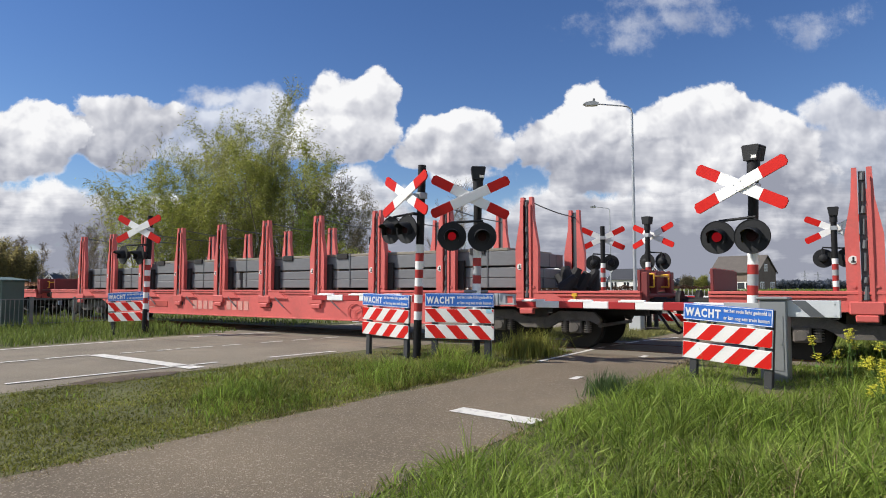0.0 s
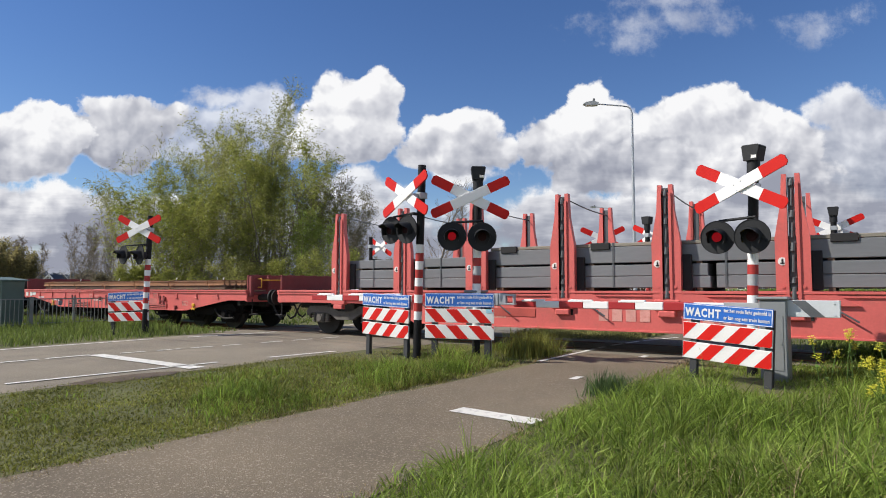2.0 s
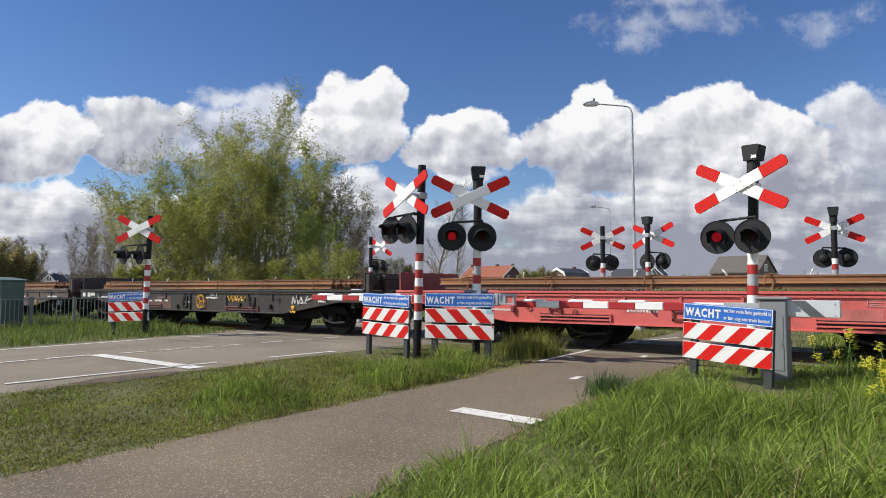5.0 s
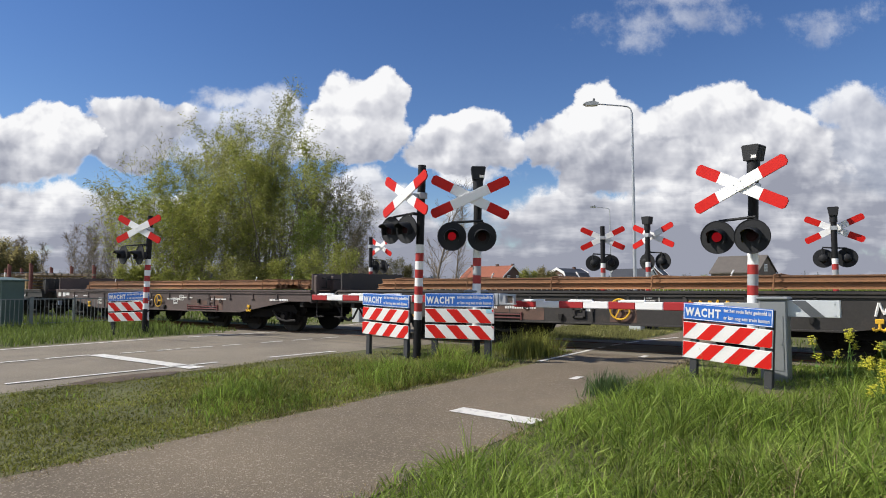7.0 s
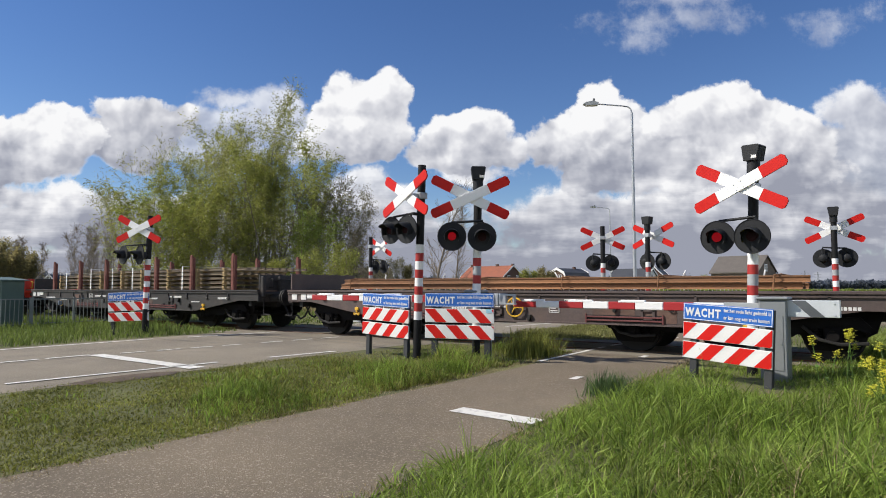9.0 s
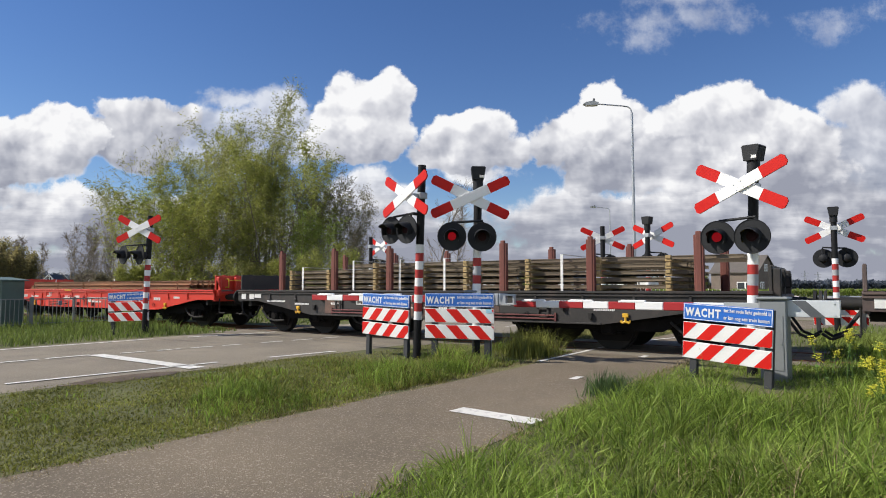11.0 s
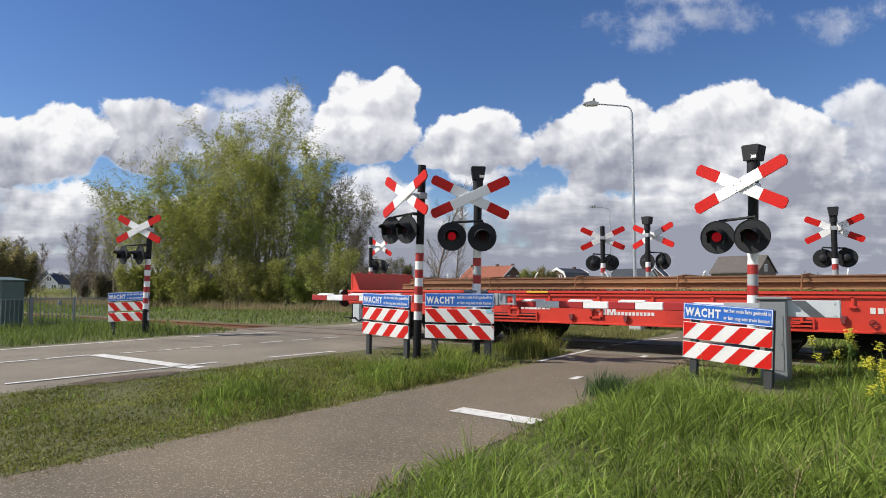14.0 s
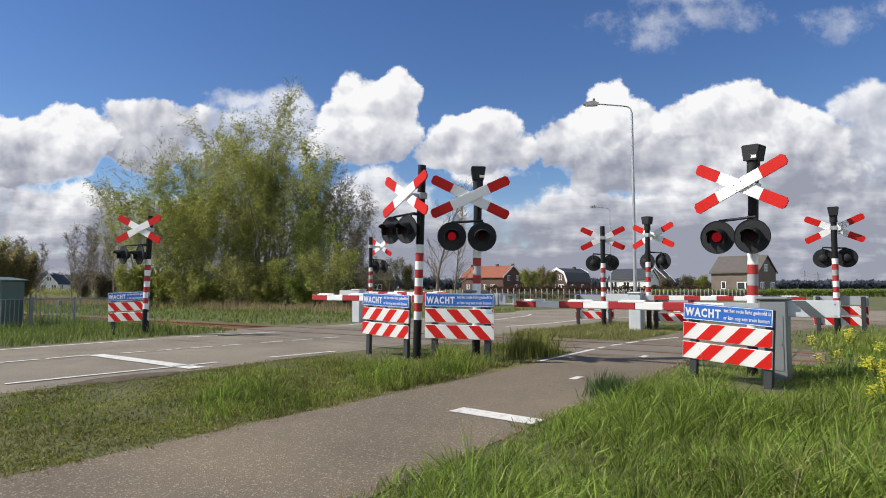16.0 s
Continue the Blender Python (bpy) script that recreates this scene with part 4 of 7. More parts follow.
# ---- cabinet and fence on the verge ----
def relay_cabinet():
    t = thing("relay_cabinet", pose(-22.6, 8.57, 0, 0, 0, 8), "dark green metal relay cabinet with a shallow pitched lid", "electrical cabinet")
    bm = bmesh.new()
    box(bm, (-1.2, -0.34, -0.2), (0.70, 0.34, 1.52), 0.02)
    part("body", bm, CABINET_GREEN, t)
    bm = bmesh.new()
    prism(bm, [(-1.3, 1.52), (0.79, 1.52), (0.79, 1.55), (-0.25, 1.65), (-1.3, 1.55)], -0.43, 0.43)
    part("lid", bm, CABINET_GREEN, t, "paler overhanging lid")
    for x0, x1 in ((-1.14, -0.27), (-0.22, 0.64)):
        bm = bmesh.new()
        box(bm, (x0, -0.355, 0.1), (x1, -0.341, 1.44), 0.006)
        part("door", bm, CABINET_GREEN, t, "cabinet door")


relay_cabinet()


def bar_fence(a, b, height=0.98, gap=0.125):
    a, b = Vector((*a, 0)), Vector((*b, 0))
    d = b - a
    t = thing("bar_fence", pose(a.x, a.y, 0, 0, 0, math.degrees(math.atan2(d.y, d.x))), "low grey steel bar fence in long grass", "fence", "fences by the track")
    L = d.length
    for z in (0.16, height - 0.05):
        bm = bmesh.new()
        box(bm, (0, -0.02, z), (L, 0.02, z + 0.035), 0.003)
        part("rail", bm, FENCE_STEEL, t)
    n = max(1, round(L / 1.7))
    bm = bmesh.new()
    box(bm, (-0.03, -0.03, -0.2), (0.03, 0.03, height + 0.03), 0.004)
    post = mesh_of("post", bm, FENCE_STEEL)
    for k in range(n + 1):
        o = new("post", post)
        o.parent, o.location = t, (k * L / n, 0, 0)
    bm = bmesh.new()
    rod(bm, (0, 0, 0.18), (0, 0, height - 0.04), 0.011, seg=6)
    bar = mesh_of("bar", bm, FENCE_STEEL)
    k = gap
    while k < L - 0.05:
        o = new("bar", bar)
        o.parent, o.location = t, (k, 0, 0)
        k += gap
    return t


bar_fence((-21.6, 6.4), (-21.75, 9.1))
bar_fence((-21.75, 9.15), (-21.9, 11.75))
bm = bmesh.new()
box(bm, (-21.95, 10.0, 0.74), (-21.88, 10.1, 0.88), 0.01)
solid("small_sign", bm, shader("dull blue enamel", (0.13, 0.17, 0.24), 0.5), "small dull blue plate on the bar fence", "sign")


# ---- street lamps ----
def street_lamp(x, y, height, arm, facing, label):
    t = thing("street_lamp", pose(x, y, 0, 0, 0, facing), label, "street lamp", "street lamps")
    bm = bmesh.new()
    rod(bm, (0, 0, -0.2), (0, 0, 1.0), 0.085, 0.085, 14)
    rod(bm, (0, 0, 1.0), (0, 0, height - 0.25), 0.07, 0.045, 14)
    part("pole", bm, GALVANISED, t, "tapered galvanised pole")
    bm = bmesh.new()
    pts = [(0, 0, height - 0.25), (-0.05, 0, height - 0.08), (-0.16, 0, height), (-0.35, 0, height + 0.04), (-arm, 0, height + 0.16)]
    tube(bm, pts, 0.028)
    part("arm", bm, GALVANISED, t, "curved arm")
    bm = bmesh.new()
    prism(bm, [(-arm - 0.52, height + 0.16), (-arm - 0.40, height + 0.10), (-arm + 0.05, height + 0.10), (-arm + 0.08, height + 0.20), (-arm - 0.15, height + 0.27), (-arm - 0.40, height + 0.23)], -0.11, 0.11)
    head = part("head", bm, STEEL_GREY, t, "grey lamp head")
    bm = bmesh.new()
    rod(bm, (-arm - 0.1, 0, height + 0.25), (-arm - 0.1, 0, height + 0.38), 0.05, 0.04)
    part("sensor", bm, STEEL_DARK, head, "dark light sensor")
    bm = bmesh.new()
    box(bm, (-arm - 0.44, -0.08, height + 0.08), (-arm - 0.05, 0.08, height + 0.104), 0.01)
    part("lens", bm, SIGNAL_WHITE, head, "clear lens")
    return t


street_lamp(-7.20, 24.1, 8.42, 1.35, 26, "tall galvanised street lamp with one curved arm")
street_lamp(-19.9, 58.8, 9.0, 1.35, 30, "far galvanised street lamp with one curved arm")


# ---- the goods train; each wagon's space: x from its left end, z = 0 on the rail, near side at -y ----
SPEED, HALF = 6.75, 1.34
TRAIN, WHEELSETS = [], []


def on_train(ob, q):
    ob.matrix_basis = pose(q, TRACK_Y, 0.02)
    TRAIN.append((ob, q))
    return ob


def wheelset_mesh():
    bm = bmesh.new()
    rod(bm, (0, -1.0, 0), (0, 1.0, 0), 0.075, seg=12)
    for s in (-1, 1):
        rod(bm, (0, s * 0.70, 0), (0, s * 0.82, 0), 0.46, 0.455, 28)
        rod(bm, (0, s * 0.68, 0), (0, s * 0.70, 0), 0.49, 0.49, 28)
        rod(bm, (0, s * 0.82, 0), (0, s * 0.85, 0), 0.14, 0.12, 14)
        for k in range(6):
            a = k * math.tau / 6
            rod(bm, (0.28 * math.cos(a), s * 0.82, 0.28 * math.sin(a)), (0.28 * math.cos(a), s * 0.826, 0.28 * math.sin(a)), 0.035, seg=8)
    return mesh_of("wheelset", bm, UNDERFRAME)


WHEEL_MESH = wheelset_mesh()


def bogie_frame_mesh(axles):
    """A cast side frame with axle boxes and coil springs on both sides."""
    bm = bmesh.new()
    a, b = axles[0], axles[-1]
    for s in (-1, 1):
        y0, y1 = (s * 1.02, s * 1.14) if s > 0 else (s * 1.14, s * 1.02)
        outline = [(a - 0.55, 0.62), (a - 0.40, 0.78), (a + 0.35, 0.80), (a + 0.65, 0.66), (b - 0.65, 0.66), (b - 0.35, 0.80), (b + 0.40, 0.78), (b + 0.55, 0.62),
                   (b + 0.50, 0.52), (b + 0.30, 0.60), (b - 0.35, 0.58), (b - 0.62, 0.42), (a + 0.62, 0.42), (a + 0.35, 0.58), (a - 0.30, 0.60), (a - 0.50, 0.52)]
        prism(bm, outline, y0, y1)
        for x in axles:
            box(bm, (x - 0.14, y0 - 0.03, 0.33), (x + 0.14, y1 + 0.03, 0.62), 0.03)
            rod(bm, (x, s * 1.10, 0.46), (x, s * 1.20, 0.46), 0.105, 0.09, 14)
            for dx in (-0.25, 0.25):
                for k in range(5):
                    rod(bm, (x + dx, s * 1.08, 0.36 + k * 0.045), (x + dx, s * 1.08, 0.375 + k * 0.045), 0.085, seg=12)
                rod(bm, (x + dx, s * 1.08, 0.34), (x + dx, s * 1.08, 0.60), 0.045, seg=8)
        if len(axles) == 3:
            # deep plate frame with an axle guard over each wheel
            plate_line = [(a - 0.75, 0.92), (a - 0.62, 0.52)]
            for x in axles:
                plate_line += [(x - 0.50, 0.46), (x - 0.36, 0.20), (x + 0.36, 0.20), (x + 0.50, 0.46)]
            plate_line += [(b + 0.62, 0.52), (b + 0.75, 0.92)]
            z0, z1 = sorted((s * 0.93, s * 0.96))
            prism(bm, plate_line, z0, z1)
    box(bm, ((a + b) / 2 - 0.25, -1.02, 0.5), ((a + b) / 2 + 0.25, 1.02, 0.85))
    for x in (a - 0.5, b + 0.5):
        rod(bm, (x, -1.05, 0.5), (x, 1.05, 0.5), 0.04)
    return mesh_of("bogie", bm, BOGIE_BLACK if len(axles) == 3 else BOGIE_GREY)


BOGIES = {2: bogie_frame_mesh([-0.9, 0.9]), 3: bogie_frame_mesh([-1.7, 0.0, 1.7])}


def add_bogie(wagon, x, axles):
    b = new("bogie", BOGIES[axles])
    b.parent, b.location = wagon, (x, 0, 0)
    tagged(b, "dusty steel bogie" if axles == 2 else "near-black three-axle bogie")
    for dx in ((-0.9, 0.9) if axles == 2 else (-1.7, 0.0, 1.7)):
        w = new("wheelset", WHEEL_MESH)
        w.parent = b
        w.matrix_basis = pose(dx, 0, 0.46)
        tagged(w, "dark steel wheelset")
    bm = bmesh.new()
    box(bm, (-0.12, -0.95, 0.85), (0.12, 0.95, 0.98))
    part("bolster", bm, UNDERFRAME, b)
    if axles == 3:
        for dx in (-2.2, 1.25):
            bm = bmesh.new()
            tube(bm, [(dx, -1.17, 0.62), (dx + 0.25, -1.19, 0.40), (dx + 0.55, -1.19, 0.33), (dx + 0.95, -1.17, 0.36)], 0.03, 6)
            part("brake_rod", bm, UNDERFRAME, b, "curved brake rod")


def running_gear(t, L, paint):
    """Buffers, hooks, hoses and brake gear at both ends and below."""
    for end, s in ((0, -1), (L, 1)):
        for y in (-0.875, 0.875):
            bm = bmesh.new()
            rod(bm, (end, y, 1.0), (end + s * 0.36, y, 1.0), 0.10, seg=16)
            rod(bm, (end + s * 0.36, y, 1.0), (end + s * 0.58, y, 1.0), 0.075, seg=16)
            rod(bm, (end + s * 0.575, y, 1.0), (end + s * 0.62, y, 1.0), 0.235, 0.225, seg=24)
            part("buffer", bm, UNDERFRAME, t, "round black buffer")
        bm = bmesh.new()
        box(bm, (min(end, end + s * 0.3), -0.06, 0.9), (max(end, end + s * 0.3), 0.06, 1.05), 0.02)
        tube(bm, [(end + s * 0.25, 0, 0.98), (end + s * 0.45, 0, 0.92), (end + s * 0.62, 0, 0.95)], 0.04)
        part("coupling", bm, UNDERFRAME, t, "screw coupling")
        for y in (-0.45, 0.42):
            bm = bmesh.new()
            tube(bm, [(end + s * 0.02, y, 0.85), (end + s * 0.16, y, 0.66), (end + s * 0.30, y, 0.44), (end + s * 0.48, y, 0.36), (end + s * 0.62, y, 0.46)], 0.028)
            part("brake_hose", bm, RUBBER, t, "black brake hose")
        bm = bmesh.new()
        tube(bm, [(end + s * 0.03, -1.2, 0.95), (end + s * 0.03, -1.2, 0.5), (end + s * 0.30, -1.2, 0.5)], 0.016)
        tube(bm, [(end + s * 0.05, -1.05, 0.48), (end + s * 0.05, -1.3, 0.48)], 0.02)
        part("step", bm, UNDERFRAME, t, "shunter's step")
    bm = bmesh.new()
    rod(bm, (L * 0.38, 0.2, 0.62), (L * 0.38 + 0.9, 0.2, 0.62), 0.2, seg=18)
    box(bm, (L * 0.55, -0.5, 0.5), (L * 0.55 + 0.5, 0.3, 0.8), 0.03)
    rod(bm, (1.2, 0, 0.55), (L - 1.2, 0, 0.55), 0.03)
    part("brake_gear", bm, UNDERFRAME, t, "brake cylinder, tank and rods")


def bars(t, rows, y=-HALF - 0.052, material=None):
    """Plain bars where the wagon's writing stands: x, z, width, height."""
    for x, z, w, h in rows:
        bm = bmesh.new()
        n = max(1, round(w / (h * 1.1)))
        for k in range(n):
            box(bm, (x + k * w / n, y, z), (x + (k + 0.72) * w / n, y + 0.008, z + h))
        part("marking", bm, material or MARK_WHITE, t, "pale stencilled marking")


def plate(t, x, z, w, h, material=None, label="white plate", y=-HALF - 0.058):
    bm = bmesh.new()
    box(bm, (x, y, z), (x + w, y + 0.014, z + h), 0.003)
    part("plate", bm, material or MARK_WHITE, t, label)


def vent_box(t, x, z, w, h, paint, slats=3):
    paint = MAROON if paint in (WAGON_GREY, WAGON_BROWN) else paint
    # A barred step panel on the side beam, its recess painted as black shade.
    """A recessed step panel with bars in the side beam."""
    bm = bmesh.new()
    box(bm, (x, -HALF - 0.06, z), (x + w, -HALF - 0.046, z + h))
    v = part("side_panel", bm, UNDERFRAME, t, "black panel painted as a shaded recess")
    for k in range(slats):
        bm = bmesh.new()
        zz = z + (k + 0.25) * h / slats
        box(bm, (x, -HALF - 0.085, zz), (x + w, -HALF - 0.061, zz + 0.45 * h / slats), 0.004)
        part("bar", bm, paint, v)
    for px in (x - 0.03, x + w):
        bm = bmesh.new()
        box(bm, (px, -HALF - 0.08, z - 0.02), (px + 0.03, -HALF - 0.046, z + h + 0.02))
        part("bar", bm, paint, v)


def yellow_hook(t, x, z):
    bm = bmesh.new()
    y = -HALF - 0.07
    tube(bm, [(x, y, z + 0.12), (x, y, z), (x - 0.07, y, z - 0.03), (x - 0.09, y, z + 0.02)], 0.022)
    tube(bm, [(x, y, z), (x + 0.07, y, z - 0.03), (x + 0.09, y, z + 0.02)], 0.022)
    box(bm, (x - 0.06, y - 0.02, z + 0.08), (x + 0.06, y + 0.03, z + 0.16), 0.01)
    part("hook", bm, YELLOW, t, "yellow rope hook")


def hand_wheel(t, x, z, r=0.2):
    bm = bmesh.new()
    y = -HALF - 0.10
    tube(bm, [(x + r * math.cos(a), y, z + r * math.sin(a)) for a in [i * math.tau / 20 for i in range(21)]], 0.018, 6)
    for k in range(3):
        a = k * math.tau / 3
        tube(bm, [(x, y, z), (x + r * math.cos(a), y, z + r * math.sin(a))], 0.013, 6)
    rod(bm, (x, y, z), (x, y + 0.1, z), 0.03)
    part("hand_wheel", bm, YELLOW, t, "yellow hand brake wheel")


def side_beams(t, L, paint, deep, end_low, r0, r1, top=1.17):
    """The two long beams: shallow over the ends, deep between r0 and r1 from each end, with ribs."""
    for s in (-1, 1):
        y0, y1 = (-HALF - 0.045, -HALF + 0.02) if s < 0 else (HALF - 0.02, HALF + 0.045)
        bm = bmesh.new()
        prism(bm, [(0, end_low), (r0, end_low), (r1, deep), (L - r1, deep), (L - r0, end_low), (L, end_low), (L, top - 0.01), (0, top - 0.01)], y0, y1)
        ys = -HALF - 0.075 if s < 0 else HALF + 0.02
        for a, b, z in ((0, L, top - 0.06), (r1, L - r1, deep)):
            box(bm, (a, min(ys, ys + 0.055), z), (b, max(ys, ys + 0.055), z + 0.035), 0.004)
        part("side_beam", bm, paint, t, "deep side beam with flanges")
    bm = bmesh.new()
    box(bm, (0, -HALF, 0.86), (0.1, HALF, top - 0.012))
    part("end_beam", bm, paint, t)
    bm = bmesh.new()
    box(bm, (L - 0.1, -HALF, 0.86), (L, HALF, top - 0.012))
    part("end_beam", bm, paint, t)
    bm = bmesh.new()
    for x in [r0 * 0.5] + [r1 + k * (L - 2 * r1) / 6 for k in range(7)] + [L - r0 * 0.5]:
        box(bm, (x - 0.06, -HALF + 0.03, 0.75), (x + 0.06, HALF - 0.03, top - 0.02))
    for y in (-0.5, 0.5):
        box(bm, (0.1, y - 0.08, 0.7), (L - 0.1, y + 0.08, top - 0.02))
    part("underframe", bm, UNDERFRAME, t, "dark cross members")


def deck(t, L, paint, wood=RUST_DARK, top=1.17):
    bm = bmesh.new()
    box(bm, (0, -HALF - 0.09, top), (L, -HALF + 0.06, top + 0.05), 0.006)
    box(bm, (0, HALF - 0.06, top), (L, HALF + 0.09, top + 0.05), 0.006)
    part("deck_edge", bm, paint, t, "projecting deck flange")
    bm = bmesh.new()
    n = round(L / 0.3)
    for k in range(n):
        box(bm, (k * L / n + 0.004, -HALF + 0.061, top - 0.01), ((k + 1) * L / n - 0.004, HALF - 0.061, top + 0.035))
    part("deck", bm, wood, t, "dark planked deck")


def headboard(t, x, paint, gear, height=0.42, top=1.22, inward=1):
    """A low end board of pressed steel with its hinges, and gear on the outside."""
    bm = bmesh.new()
    box(bm, (x, -HALF + 0.02, top), (x + 0.06, HALF - 0.02, top + height), 0.01)
    xi = x + (0.06 if inward > 0 else 0.0)
    for y in (-HALF + 0.03, HALF - 0.07) if paint is WAGON_RED else ():
        prism(bm, [(xi, top), (xi - inward * 0.30, top), (xi - inward * 0.03, top + height * 0.92), (xi, top + height * 0.92)] if inward < 0 else [(x, top), (x + 0.30, top), (x + 0.09, top + height * 0.92), (x, top + height * 0.92)], y, y + 0.04)
    for y in (-0.98, -0.5, 0.0, 0.5, 0.98):
        box(bm, (x + 0.005, y - 0.06, top + height - 0.01), (x + 0.055, y + 0.06, top + height + 0.018), 0.006)
    h = part("headboard", bm, paint, t, "folding end board")
    if gear:
        rails = YELLOW if paint in (HEADBOARD_RED, WAGON_RED) else UNDERFRAME
        s = -inward
        bm = bmesh.new()
        xo = x + (0.06 if s > 0 else 0)
        for y in (-0.95, 0.2):
            tube(bm, [(xo, y, top + 0.08), (xo + s * 0.16, y, top + 0.08), (xo + s * 0.16, y, top + 0.34), (xo, y, top + 0.34)], 0.018)
        tube(bm, [(xo + s * 0.16, -0.95, top + 0.30), (xo + s * 0.16, 0.2, top + 0.30)], 0.016)
        part("grab_rail", bm, rails, h, "grab rail")
        bm = bmesh.new()
        for y in (-1.25, -0.6, 0.55):
            box(bm, (min(xo, xo + s * 0.14), y - 0.06, top - 0.2), (max(xo, xo + s * 0.14), y + 0.06, top + height * 0.9), 0.02)
        rod(bm, (xo + s * 0.1, -1.2, top - 0.1), (xo + s * 0.1, 1.1, top - 0.1), 0.05)
        part("hinge", bm, paint, h, "hinges and lock bars")


# -- wagons with tall posts --
STAKES = [2.40 + 2.113 * k for k in range(10)]


def stake_meshes():
    bm = bmesh.new()
    for side in (-1, 1):
        o = side * 0.065
        prism(bm, [(o, 0.98), (o + side * 0.20, 0.98), (o + side * 0.205, 2.15), (o + side * 0.10, 2.75), (o + side * 0.075, 3.26), (o, 3.26)], -0.06, 0.06)
        box(bm, (min(o, o + side * 0.05), -0.09, 1.05), (max(o, o + side * 0.05), 0.06, 3.1))
    rod(bm, (-0.16, -0.075, 1.30), (-0.16, 0.0, 1.30), 0.03, seg=8)
    rod(bm, (0.16, -0.075, 1.30), (0.16, 0.0, 1.30), 0.03, seg=8)
    stake = mesh_of("stake", bm, WAGON_PINK)
    bm = bmesh.new()
    for z, h, r in ((1.08, 0.22, 0.05), (1.36, 0.10, 0.04), (1.55, 0.30, 0.028), (1.92, 0.14, 0.045), (2.15, 0.26, 0.025), (2.50, 0.12, 0.045), (2.70, 0.3, 0.022), (3.05, 0.12, 0.04)):
        rod(bm, (0, -0.04, z), (0.012, -0.04, z + h), r, r * 0.8, 8)
    # dark strip behind the links puts the gap's shade into its colour
    box(bm, (-0.05, -0.02, 1.0), (0.05, 0.02, 3.2))
    chain_and_gap = mesh_of("chain_and_gap", bm, STEEL_DARK)
    bm = bmesh.new()
    rod(bm, (0, 0, 0), (0, -0.012, 0), 0.07, 0.07, 18)
    disc = mesh_of("mark_disc", bm, MARK_WHITE)
    bm = bmesh.new()
    box(bm, (-0.012, -0.018, -0.04), (0.012, -0.0125, 0.045))
    box(bm, (-0.03, -0.018, -0.045), (0.035, -0.0125, -0.022))
    symbol = mesh_of("symbol", bm, RUBBER)
    bm = bmesh.new()
    box(bm, (-0.24, -0.10, 0.84), (0.24, 0.05, 1.06), 0.02)
    box(bm, (-0.16, -0.11, 0.72), (0.16, 0.02, 0.84), 0.02)
    socket = mesh_of("stake_socket", bm, WAGON_PINK)
    bm = bmesh.new()
    prism(bm, [(0.25, 1.16), (0.62, 1.16), (0.95, 0.98), (0.25, 0.98)], -0.08, 0.0)
    gusset = mesh_of("gusset", bm, WAGON_PINK)
    bm = bmesh.new()
    tube(bm, [(0.50, -0.10, 1.0), (0.70, -0.12, 0.86), (0.92, -0.13, 0.72)], 0.016, 6)
    lever = mesh_of("lever", bm, STEEL_DARK)
    return stake, chain_and_gap, disc, socket, gusset, lever, symbol


